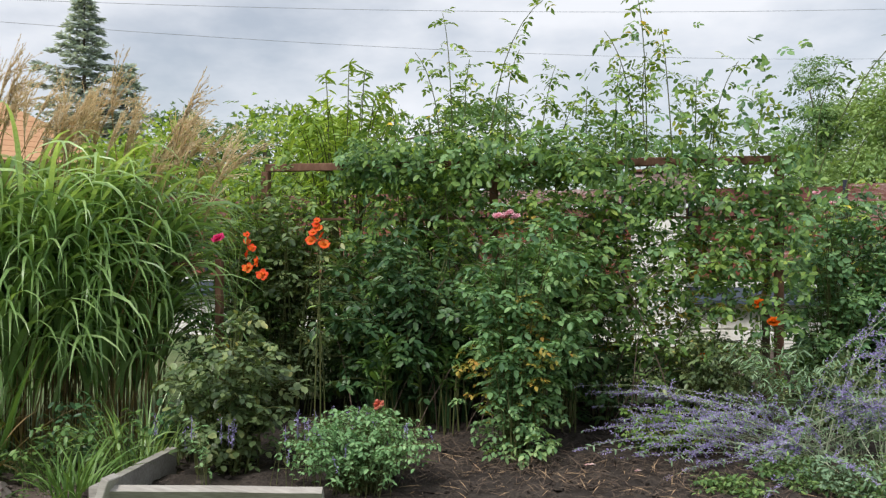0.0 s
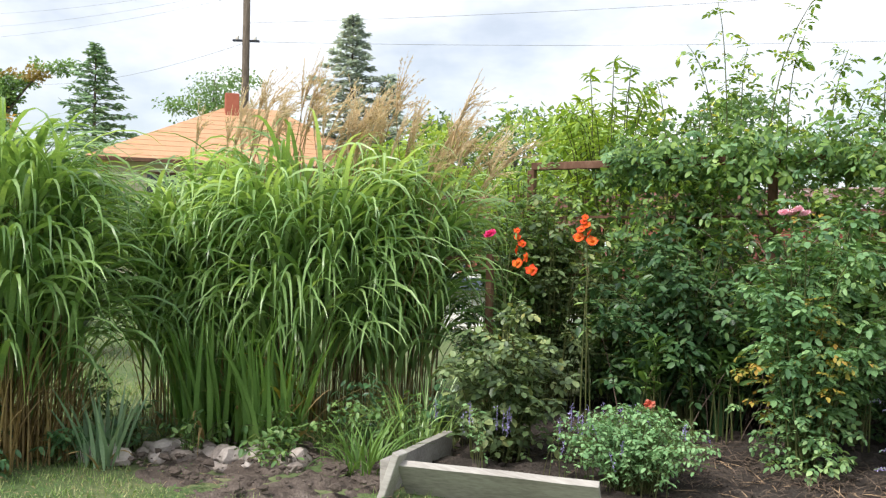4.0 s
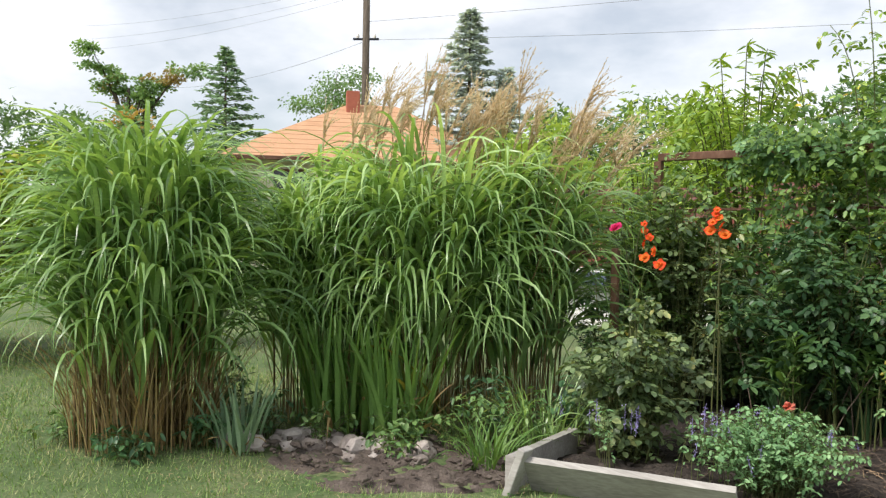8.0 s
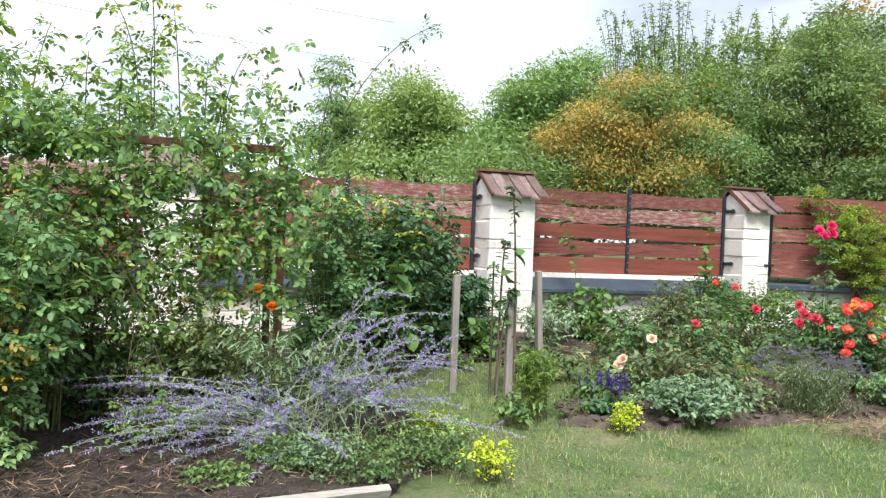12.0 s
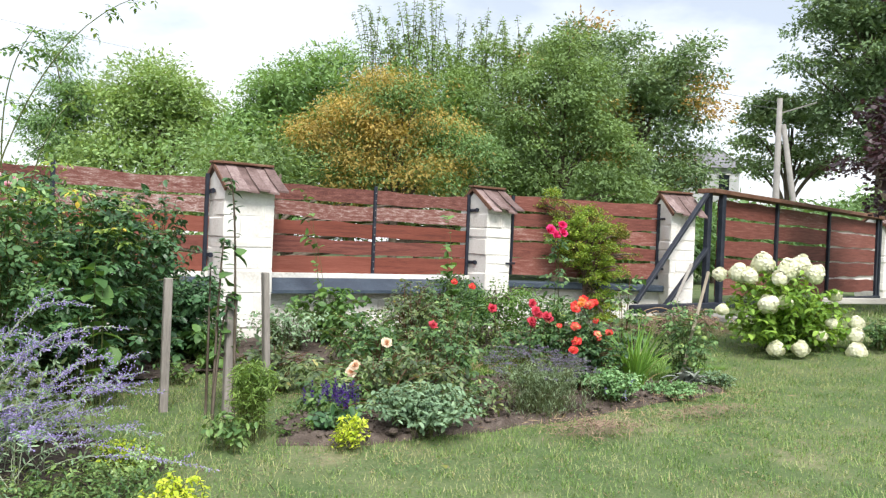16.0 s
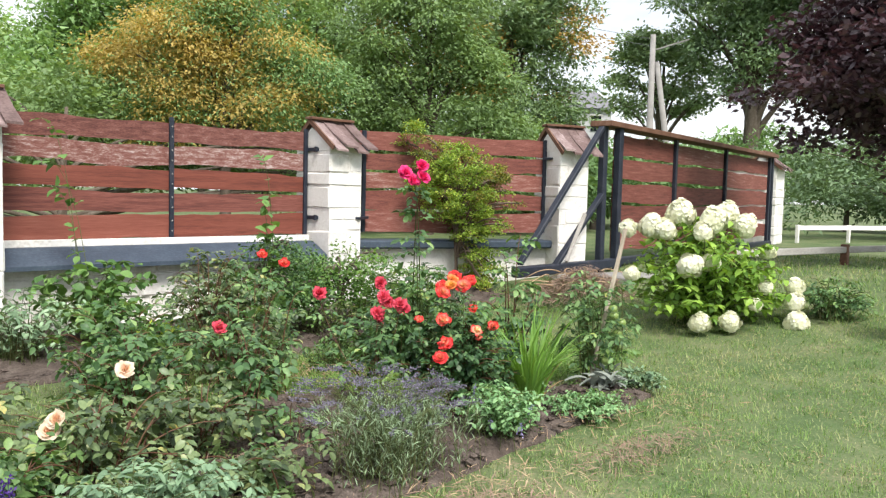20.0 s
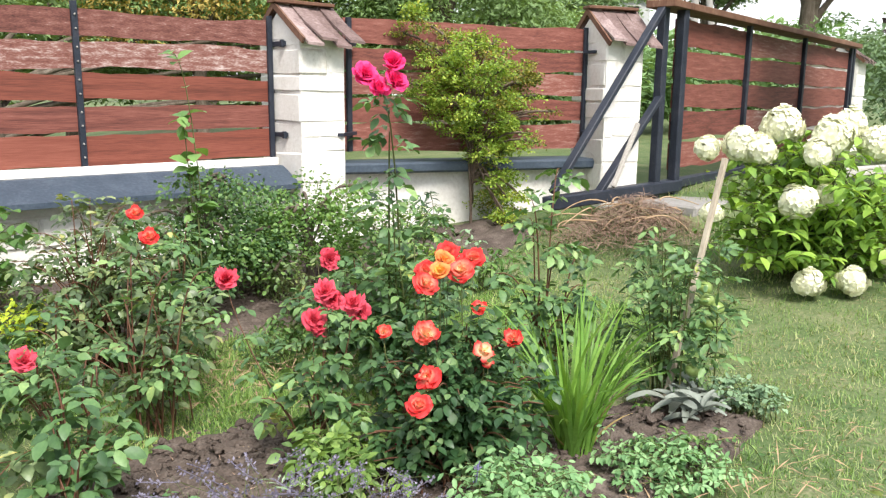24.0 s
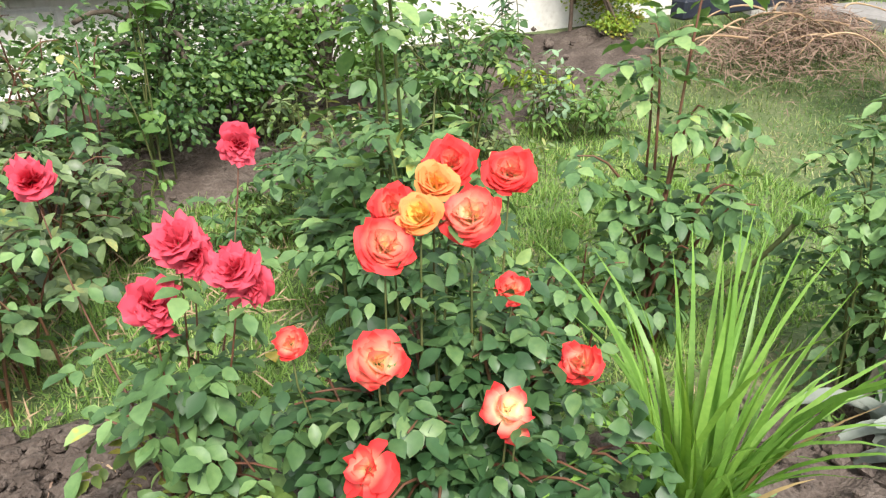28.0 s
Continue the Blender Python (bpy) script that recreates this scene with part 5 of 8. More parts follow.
bush("rose_bush", "dusty green rose foliage by the trellis post", "rose bush", (0.25, 5.3), dome_tips(60, 0.55, 0.8, 0.3), 0.042, OLDROSE, 11, "compound", group="rose bushes", shape=PLAIN)


for x, y, r, h, m in ((-2.4, 5.5, 0.5, 0.9, DARKROSE), (-1.2, 5.45, 0.5, 1.0, DARKROSE), (-0.55, 5.45, 0.4, 0.8, DARKROSE), (-2.0, 6.0, 0.6, 1.1, DEEP), (-0.95, 6.1, 0.5, 1.0, DEEP), (0.25, 6.0, 0.5, 0.62, OLDROSE), (-3.3, 5.3, 0.5, 1.0, DEEP), (1.2, 5.6, 0.4, 0.6, OLDROSE)):
    bush("undergrowth", "dark leafy undergrowth behind the roses", "shrub", (x, y), dome_tips(46, r, h, 0.15), 0.062, m, 8, "compound", stem=0.003, shape=PLAIN, group="undergrowth", base=0.2)


def catmint(at, label, n, radius, height, leaf, mat, flower, nspike, name="catmint", group="mint mounds"):
    tips = dome_tips(n, radius, height, 0.35)
    ob = bush(name, label, "herb", at, tips, leaf, mat, 15, shape=PLAIN, stem=0.0025, wide=0.58, start=0.2, group=group)
    if nspike:
        tops = [(t + np.array([0, 0, 0.03]), np.array([rng.normal(0, 0.25), rng.normal(0, 0.25), 1.0])) for t in tips[rng.integers(0, n, nspike)]]
        spike_parts(ob, tops, 0.07, flower, 0.009, 16, 0.009, "small lilac flower spike")
    return ob


catmint((-1.6, 3.36), "rounded mound of grey-green catmint with few blue flowers", 330, 0.42, 0.48, 0.03, MINTLEAF, LAVENDER, 12)
bush("garden_phlox", "young leafy plant with pointed yellow-green leaves", "perennial", (-1.82, 4.6), dome_tips(9, 0.16, 0.72, 0.55), 0.13, FRESH, 15, wide=0.26, stem=0.006, start=0.3, rise=0.5)
bush("garden_phlox", "young leafy plant with pointed leaves", "perennial", (-1.45, 4.75), dome_tips(9, 0.16, 0.7, 0.5), 0.12, BEANLEAF, 14, wide=0.26, stem=0.006, start=0.3, rise=0.5)
lone = bush("withered_rose", "single withered salmon rose on a short stem", "rose bush", (-1.72, 4.02), np.array([[0.0, 0, 0.33]]), 0.04, OLDROSE, 3, "compound")
bloom(lone, "salmon", (-1.72, 4.02, 0.36), 0.042, 40, variant=2)
for x, y, z0, z1, key in ((-2.72, 4.3, 1.1, 1.36, 0), (-2.36, 4.6, 1.3, 1.46, 1)):
    glad = bush("gladiolus", "gladiolus with orange-red funnel flowers on a leaning spike", "gladiolus", (x, y), np.array([[0.02, -0.02, z1], [0.05, 0.03, z1 * 0.8], [-0.05, 0.02, z1 * 0.7]]), 0.1, REED, 4, wide=0.2, stem=0.006, group="gladioli")
    gm = petals(GLADORANGE, 0.031, 2, 1.1, 3, 31 + key, 0.5)
    for k in range(7):
        s = k / 6
        m = Matrix.Translation((0.02 + 0.05 * (1 - s) * (-1) ** k + (0.06 * (1 - s) if key == 0 else 0), -0.03, z0 + (z1 - z0) * s - up_at(x, y))) @ pose(0, 0, 0, 60 + rng.normal(0, 10), 0, rng.normal(0, 40)) @ Matrix.Scale(1.15 - 0.5 * s, 4)
        part("flower", gm, glad, at=m)
mag = bush("flower_stem", "small magenta flower beside the gladiolus", "flower", (-2.86, 4.22), np.array([[0, 0, 1.31]]), 0.05, REED, 4, wide=0.3)
bloom(mag, "magenta", (-2.86, 4.2, 1.33), 0.045, 40)
for k, (x, y) in enumerate(((-2.6, 3.2), (-2.0, 3.75), (-2.1, 3.3))):
    ob = bush("hyssop", "slender blue-flowered herb in the bed", "herb", (x + 0.2, y), dome_tips(9, 0.12, 0.42, 0.5), 0.035, MINTLEAF, 8, shape=PLAIN, stem=0.002, group="blue herbs")
    tops = [(np.array([rng.normal(0, 0.09), rng.normal(0, 0.09), 0.34 + 0.1 * rng.random()]), np.array([0, 0, 1.0])) for _ in range(7)]
    spike_parts(ob, tops, 0.12, LAVENDER, 0.01, 22, 0.012)

# climbing roses on the trellis: full over the long side, thin and yellowing by the end post
tips = []
for k in range(180):
    x = rng.uniform(-2.9, -0.5) if k < 122 else rng.uniform(-0.5, 0.72)
    tips.append((x + 1.0, rng.normal(0.0, 0.2), rng.uniform(0.5, 1.62) + 0.62 * math.exp(-(((x + 1.72) / 0.42) ** 2)) * rng.random() + 0.25 * math.exp(-(((x + 0.1) / 0.35) ** 2)) * rng.random()))
climb = bush("climbing_rose", "climbing rose covering the timber trellis with green and yellowing leaves", "climbing rose", (-1.0, 5.5), np.array(tips), 0.06, CLIMBLEAF, 12, "compound", stem=0.004, start=0.25, base=0.5, shape=PLAIN, stem_mat=TWIG, group="climbing roses")
more_foliage(climb, np.array(tips)[rng.integers(60, 180, 84)] * np.array([1, 1, 0.95]), 0.045, YELLOWING, 5, name="yellow_foliage", label="yellow autumn leaves", start=0.5)
n = 2700
P = np.column_stack([np.concatenate([rng.uniform(-2.5, -0.45, n - 1000), rng.uniform(-0.45, 0.85, 1000)]) + 1.0, rng.normal(-0.12, 0.15, n), np.concatenate([np.abs(rng.normal(0, 0.6, n - 1000)) * rng.choice([-1.6, 0.25], n - 1000) + 1.8, rng.normal(1.45, 0.45, 1000)])])
P = P[P[:, 2] > 0.25]
D = unit(np.column_stack([rng.normal(size=len(P)), rng.normal(-0.5, 0.8, len(P)), rng.normal(-0.45, 0.7, len(P))]))
U = np.tile([0.0, -0.6, 0.8], (len(P), 1)) + rng.normal(0, 0.6, P.shape)
for keep, m in ((rng.random(len(P)) < 0.78, CLIMBLEAF), (None, BLUEROSE)):
    first = keep if keep is not None else ~first
    part("foliage", mesh_of("foliage", *compound(P[first], D[first], U[first], 0.062 * rng.uniform(0.6, 1.2, int(first.sum())), PLAIN, 5, 0.6), m), climb, kind="stuff")
n = 210
P = np.column_stack([rng.normal(-2.02, 0.2, n), rng.normal(-0.34, 0.1, n), rng.normal(1.42, 0.3, n)])
D = unit(np.column_stack([rng.normal(size=n), rng.normal(-0.5, 0.8, n), rng.normal(0, 0.4, n)]))
part("foliage", mesh_of("foliage", *compound(P, D, np.tile([0.0, -0.5, 1.0], (n, 1)) + rng.normal(0, 0.3, P.shape), 0.055 * rng.uniform(0.6, 1.2, n), PLAIN, 5, 0.6), CLIMBLEAF), climb, kind="stuff")
wand = []
for x0, y0, x1, y1, z1 in ((-1.6, 5.4, -1.7, 5.45, 3.05), (-1.7, 5.4, -1.9, 5.4, 2.75), (-1.5, 5.4, -1.5, 5.5, 2.7), (-1.35, 5.4, -0.93, 5.5, 3.12), (-1.2, 5.4, -1.12, 5.5, 2.75), (-1.0, 5.4, -0.85, 5.5, 2.62), (-0.2, 5.6, -0.27, 5.5, 3.1), (-0.3, 5.6, -0.5, 5.5, 2.85), (0.0, 5.6, -0.1, 5.55, 2.85), (-0.15, 5.6, -0.2, 5.6, 2.7), (0.2, 5.7, 0.43, 5.6, 2.6), (-0.6, 5.5, -0.62, 5.5, 2.45), (0.15, 5.6, 0.15, 5.6, 2.5), (0.5, 5.6, 0.62, 5.7, 2.35), (-0.85, 5.5, -0.7, 5.5, 2.35), (-2.0, 5.3, -2.1, 5.3, 2.5), (0.3, 5.7, 0.3, 5.8, 2.3), (-0.4, 5.6, -0.38, 5.5, 2.6)):
    wand.append(curve((x0 + 1.0, y0 - 5.5, 1.5), (x1 + 1.0, y1 - 5.5, z1), (x0 + 1.0 + rng.normal(0, 0.08), y0 - 5.5, z1 * 0.9), 10))
stalk_parts(climb, wand, 0.006, CANE, "shoot", "long young shoot reaching above the frame")
P, D, U = along_stems(wand, 24, 0.02, 0.1)
part("shoot_foliage", mesh_of("shoot_foliage", *compound(P, D, U, 0.066 * rng.uniform(0.5, 1.1, len(P)), FULL, 5, 0.5), CLIMBLEAF), climb, kind="stuff")
P, D, U = along_stems(wand, 46, 0.0, 0.0)
near = P[:, 2] < rng.uniform(1.7, 2.65, len(P))
P, D, U = P[near] + rng.normal(0, 0.1, (int(near.sum()), 3)), D[near] + rng.normal(0, 0.6, (int(near.sum()), 3)) - np.array([0, 0, 0.4]), U[near] + rng.normal(0, 0.5, (int(near.sum()), 3))
part("shoot_foliage", mesh_of("shoot_foliage", *compound(P, unit(D), U, 0.058 * rng.uniform(0.6, 1.1, len(P)), PLAIN, 5, 0.55), CLIMBLEAF), climb, kind="stuff")
bush("elder_shrub", "tall fresh green shrub with pointed leaves behind the trellis", "shrub", (-2.72, 6.1), dome_tips(46, 0.6, 2.98, 0.5), 0.12, ELDERLEAF, 30, wide=0.3, stem=0.009, start=0.4, shape=PLAIN, group="shrubs", lift=0.1)
bush("shrub", "olive-green leafy shrub behind the trellis", "shrub", (-1.85, 5.95), dome_tips(56, 0.48, 2.42, 0.5), 0.075, CLIMBLEAF, 24, wide=0.5, stem=0.01, start=0.35, shape=PLAIN, group="shrubs", lift=0.15)
bush("shrub", "fresh green leafy shrub behind the reeds", "shrub", (-3.75, 6.4), dome_tips(90, 0.75, 2.25, 0.5), 0.075, ELDERLEAF, 22, wide=0.5, stem=0.01, start=0.35, shape=PLAIN, group="shrubs", lift=0.2)
bush("shrub", "yellow-green rose growth under the end of the trellis", "shrub", (-3.0, 5.5), dome_tips(58, 0.5, 2.0, 0.35), 0.055, CLIMBLEAF, 14, "compound", stem=0.005, start=0.15, shape=PLAIN, group="shrubs", lift=0.2)
for x, y, h, r, m in ((-2.9, 6.9, 1.8, 0.6, ROSELEAF), (-2.1, 6.9, 1.85, 0.55, CLIMBLEAF), (-1.2, 7.0, 1.7, 0.5, ROSELEAF)):
    bush("shrub", "leafy green shrub filling the space behind the trellis", "shrub", (x, y), dome_tips(44, r, h, 0.3), 0.078, m, 9, "compound", stem=0.003, start=0.1, shape=PLAIN, group="shrubs", lift=0.2)

# russian sage
rs = thing("russian_sage", "sprawling russian sage with silvery stems and lavender flower spikes", "perennial", (0.75, 4.65, up_at(0.75, 4.65)))
st = []
for k in range(105):
    left = rng.random() < 0.5
    tx = rng.uniform(-1.4, -0.1) if left else rng.uniform(0.05, 1.1)
    tip = np.array([tx, rng.normal(-0.25, 0.45), rng.uniform(0.06, 0.42) if left else rng.uniform(0.22, 0.5 + 0.5 * math.exp(-(((tx - 0.6) / 0.3) ** 2)))])
    st.append(curve((rng.normal(0.1, 0.25), rng.normal(0, 0.2), 0), tip, (tip[0] * 0.35 + rng.normal(0, 0.14), tip[1] * 0.4 + rng.normal(0, 0.1), tip[2] * rng.uniform(0.6, 1.1) + 0.14), 12))
part("stem_growth", stems_mesh("stem_growth", st, 0.003, SAGESTEM, 4), rs, "silvery stems", kind="stuff")
P, D, U = along_stems(st, 30, 0.05, 0.5)
part("foliage", mesh_of("foliage", *leaves(P, D, U, 0.04, 0.011, PLAIN), SAGELEAF), rs, "narrow grey-green leaves", kind="stuff")
fl = []
for c in st:
    for s in np.linspace(rng.uniform(0.4, 0.75), 1.0, 7):
        i = s * 10.99
        lo = int(i)
        p = c[lo] + (c[min(lo + 1, 11)] - c[lo]) * (i - lo)
        d = unit(c[min(lo + 1, 11)] - c[max(lo - 1, 0)])
        fl.append((p, d))
        if s < 0.9 and rng.random() < 0.75:
            q = unit(d + rng.normal(0, 0.45, 3) + np.array([0, 0, 0.25]))
            fl.append((p + q * 0.09, q))
part("blossom", mesh_of("blossom", *spikes(fl, 0.085, LAVENDER, 0.010, 24, 0.008), LAVENDER), rs, "lavender-blue flower spikes", kind="stuff")
bush("weed_plant", "silvery willow-leaved stems among the russian sage", "perennial", (0.62, 4.7), dome_tips(22, 0.4, 0.85, 0.5), 0.07, SAGELEAF, 22, wide=0.16, shape=PLAIN, stem=0.003)
for x, y, r, h, m in ((1.15, 4.15, 0.42, 0.22, ROSELEAF), (0.55, 4.05, 0.3, 0.2, ROSELEAF), (1.6, 4.5, 0.35, 0.2, REED), (0.95, 3.72, 0.34, 0.2, ROSELEAF), (1.4, 3.95, 0.36, 0.22, ROSELEAF), (0.2, 3.75, 0.22, 0.16, ROSELEAF), (0.75, 3.95, 0.3, 0.25, SAGELEAF)):
    bush("ground_cover", "low green leafy ground cover at the edge of the bed", "ground cover", (x, y), dome_tips(80, r, h, 0.3), 0.032, m, 11, shape=PLAIN, stem=0.002, group="ground covers")
mari = bush("marigold", "orange flowers on thin stems beside the trellis post", "flower", (0.52, 5.25), np.array([[0.0, 0, 0.92], [0.08, 0.0, 0.8], [-0.1, 0.05, 0.6], [0.1, 0.1, 0.65]]), 0.05, CLIMBLEAF, 10, wide=0.4, stem=0.004)
mm = petals(MARIGOLD, 0.035, 3, 1.3, 5, 41)
for p in ((0.0, 0, 0.92), (0.1, 0.03, 0.8), (-0.35, 0.0, 0.55)):
    part("flower", mm, mari, at=Matrix.Translation(p) @ pose(0, 0, 0, 40, 0, rng.random() * 360))

# dark shrub to the right of the trellis
dark = bush("climbing_rose", "dark green climbing rose on the fence with small pink blooms", "climbing rose", (1.75, 7.25), dome_tips(120, 1.0, 2.0, 0.2), 0.064, DEEP, 14, "compound", stem=0.007, group="climbing roses", shape=PLAIN)
more_foliage(dark, dome_tips(40, 0.9, 1.9, 0.5, (-0.3, -0.5)), 0.055, CLIMBLEAF, 10, name="light_foliage")
for p in ((1.14, 6.4, 1.68), (1.24, 6.4, 1.66), (1.1, 6.42, 1.72), (1.2, 6.38, 1.62)):
    bloom(dark, "pink", p, 0.035, 50, variant=1)
wand = [curve((-0.55, 0.0, 1.7), (0.58, -0.2, 3.38), (-0.2, 0, 3.1), 12), curve((-0.5, 0.0, 1.8), (-0.3, -0.1, 2.95), (-0.55, 0, 2.6), 10), curve((-0.3, 0, 1.6), (0.1, -0.1, 2.5), (-0.2, 0, 2.3), 10), curve((-0.8, -0.4, 1.3), (-0.7, -0.5, 2.25), (-0.8, -0.4, 2.0), 10)]
stalk_parts(dark, wand, 0.007, CANE, "shoot", "long arching shoot against the sky")
P, D, U = along_stems(wand, 24, 0.1, 0.15)
part("shoot_foliage", mesh_of("shoot_foliage", *compound(P, D, U, 0.075 * rng.uniform(0.6, 1.1, len(P)), FULL, 5, 0.45), CLIMBLEAF), dark, kind="stuff")

bush("climbing_rose", "leafy rose branches beside the trellis post", "climbing rose", (1.2, 6.35), dome_tips(46, 0.46, 1.78, 0.3), 0.06, BLUEROSE, 15, "compound", stem=0.005, shape=PLAIN, group="climbing roses")
bush("climbing_rose", "broad-leaved climbing rose in front of the fence", "climbing rose", (1.75, 6.6), dome_tips(44, 0.42, 1.75, 0.35), 0.07, DEEP, 12, "compound", stem=0.005, shape=PLAIN, group="climbing roses")
bush("climbing_rose", "dark broad-leaved climber hanging before the fence", "climbing rose", (2.3, 7.45), dome_tips(54, 0.55, 1.78, 0.3), 0.095, DEEP, 20, wide=0.6, stem=0.005, shape=FULL, group="climbing roses", lift=0.3)
bush("climbing_rose", "dark leafy climber beside the fence pillar", "climbing rose", (2.85, 8.35), dome_tips(34, 0.4, 1.85, 0.35), 0.085, DEEP, 16, wide=0.55, stem=0.005, shape=FULL, group="climbing roses", lift=0.3)
bush("leafy_plant", "dense dark foliage below the fence pillar", "shrub", (2.95, 8.2), dome_tips(90, 0.6, 1.0, 0.2), 0.07, DEEP, 14, "compound", stem=0.004, shape=PLAIN, group="plants below the fence")
bush("bean_plant", "tall bean plant with large pale leaves", "bean plant", (1.75, 6.15), np.array([[0.0, 0, 1.1], [0.05, 0.0, 0.9], [-0.1, 0.05, 0.7], [0.15, -0.05, 0.5]]), 0.15, BEANLEAF, 9, wide=0.8, stem=0.006)
# ---- around the stakes ----
sap = bush("young_tree", "slim sapling with a bean vine climbing between the stakes", "sapling", (2.53, 5.76), np.array([[0.03, 0.0, 1.75], [0.05, 0.05, 1.3], [-0.06, 0.05, 1.1], [0.1, -0.05, 0.9]]), 0.075, DEEP, 34, wide=0.45, stem=0.012, start=0.3, shape=FULL, stem_mat=BARK)
P, D, U = along_stems([curve((0.1, 0, 0.1), (0.12, 0, 1.25), (0.0, 0, 0.7), 9)], 12, 0.2, 0.1)
part("bean_leaves", mesh_of("bean_leaves", *leaves(P, D, U, 0.13, 0.12, FULL), BEANLEAF), sap, "broad light green bean leaves", kind="stuff")
bush("nigella_plant", "feathery bright green seedling bush on the lawn", "perennial", (2.5, 4.98), dome_tips(80, 0.2, 0.56, 0.4), 0.06, LIMEROSE, 34, wide=0.16, shape=CARD, stem=0.002)
bush("weed_plant", "low leafy green plant beside the seedling", "perennial", (2.3, 4.85), dome_tips(24, 0.22, 0.24, 0.3), 0.06, ROSELEAF, 9, shape=PLAIN, stem=0.003)
for x, y, r, h in ((2.95, 4.48, 0.14, 0.24), (1.62, 4.62, 0.2, 0.2), (1.62, 3.62, 0.16, 0.26)):
    bush("golden_bush", "small round bush with bright yellow-green leaves", "shrub", (x, y), dome_tips(46, r, h, 0.35), 0.028, LIME, 13, shape=PLAIN, stem=0.002, wide=0.6, group="golden bushes")
for k in range(9):
    x, y = 1.2 + 2.2 * rng.random(), 7.55 + 0.8 * rng.random()
    bush("leafy_plant", "broad-leaved green plants below the fence", "perennial", (x, y), dome_tips(14, 0.3, 0.5, 0.3), 0.11, BEANLEAF if k % 2 else DEEP, 8, wide=0.7, stem=0.004, group="plants below the fence")

# ---- the rose bed ----
catmint((3.6, 4.62), "mound of grey-green sage with a lighter middle", 170, 0.45, 0.38, 0.045, SAGELEAF, LAVENDER, 0, "sage_plant", "sage plants")
catmint((5.7, 4.84), "small mound of grey-green catmint with pale leaves", 120, 0.29, 0.35, 0.038, MINTLEAF, LAVENDER, 6)
catmint((6.45, 4.78), "low spreading grey-green mint", 80, 0.3, 0.17, 0.034, MINTLEAF, LAVENDER, 0)
catmint((7.3, 4.95), "low grey-green herb at the bed edge", 50, 0.22, 0.2, 0.034, SAGELEAF, LAVENDER, 0)
vio = catmint((3.05, 4.85), "dark violet flower spikes over broad leaves", 30, 0.2, 0.2, 0.07, DEEP, VIOLET, 0, "salvia", "salvias")
tops = [(np.array([rng.normal(0, 0.1), rng.normal(0, 0.1), 0.3 + 0.08 * rng.random()]), np.array([rng.normal(0, 0.15), rng.normal(0, 0.15), 1.0])) for _ in range(26)]
spike_parts(vio, tops, 0.11, VIOLET, 0.013, 34, 0.012)


def lavender(at, n, radius, height):
    ob = thing("lavender", "lavender bush with faded purple flower spikes on thin stems", "lavender", (*at, up_at(*at)), "lavenders")
    tips = dome_tips(n, radius, height, 0.6)
    st = shoots(tips, 0.11, 0.002, 0.45, 7)
    part("stem_growth", stems_mesh("stem_growth", st, 0.0018, CANE, 3), ob, kind="stuff")
    P, D, U = along_stems(st, 26, 0.02, 0.9)
    keep = P[:, 2] < height * 0.66
    part("foliage", mesh_of("foliage", *leaves(P[keep], D[keep], U[keep], 0.05, 0.007, CARD), LAVLEAF), ob, "narrow grey leaves", kind="stuff")
    tops = [(c[-1], unit(c[-1] - c[-2])) for c in st]
    spike_parts(ob, [q for k, q in enumerate(tops) if k % 6 < 4], 0.09, DIMLAV, 0.009, 26, 0.009, "faded purple spike")
    return ob


lavender((4.75, 4.78), 170, 0.46, 0.6)
lavender((5.05, 4.74), 80, 0.3, 0.52)

orange = bush("rose_bush", "rose bush with glowing orange-red and yellow blooms", "rose bush", (5.88, 5.35), dome_tips(88, 0.36, 0.66, 0.15, (0.0, -0.03)), 0.044, DEEPROSE, 10, "compound", group="rose bushes", stem_mat=REDCANE, wide=0.6)
ORANGES = [(5.93, 5.45, 0.87, 0, 0.05), (6.04, 5.43, 0.84, 0, 0.05), (5.87, 5.41, 0.86, 9, 0.04), (5.82, 5.37, 0.83, 9, 0.04), (5.89, 5.33, 0.83, 0, 0.052), (5.81, 5.44, 0.82, 1, 0.048), (5.76, 5.38, 0.79, 0, 0.05), (5.97, 5.32, 0.68, 1, 0.035),
           (5.71, 5.32, 0.63, 1, 0.055), (5.85, 5.17, 0.58, 2, 0.042), (6.03, 5.2, 0.58, 1, 0.045), (5.64, 5.23, 0.52, 2, 0.05), (5.62, 5.44, 0.63, 1, 0.034), (5.58, 5.2, 0.44, 0, 0.045), (5.86, 5.16, 0.54, 2, 0.022)]
stalks = []
for x, y, z, v, s in ORANGES:
    bloom(orange, "yellow" if v == 9 else "orange", (x, y, z), s, 42, (-0.6, -0.8), v % 3)
    stalks.append(curve((rng.normal(0, 0.05), rng.normal(0, 0.05), 0.1), (x - 5.88, y - 5.35, z - 0.015 - up_at(5.88, 5.35)), (x - 5.88, y - 5.35, z * 0.6), 8))
stalk_parts(orange, stalks, 0.004, CANE)
P, D, U = along_stems(stalks, 7, 0.45, 0.2)
part("stalk_foliage", mesh_of("stalk_foliage", *compound(P, D, U, 0.044 * rng.uniform(0.7, 1.1, len(P)), FULL, 5, 0.62), DEEPROSE), orange, kind="stuff")

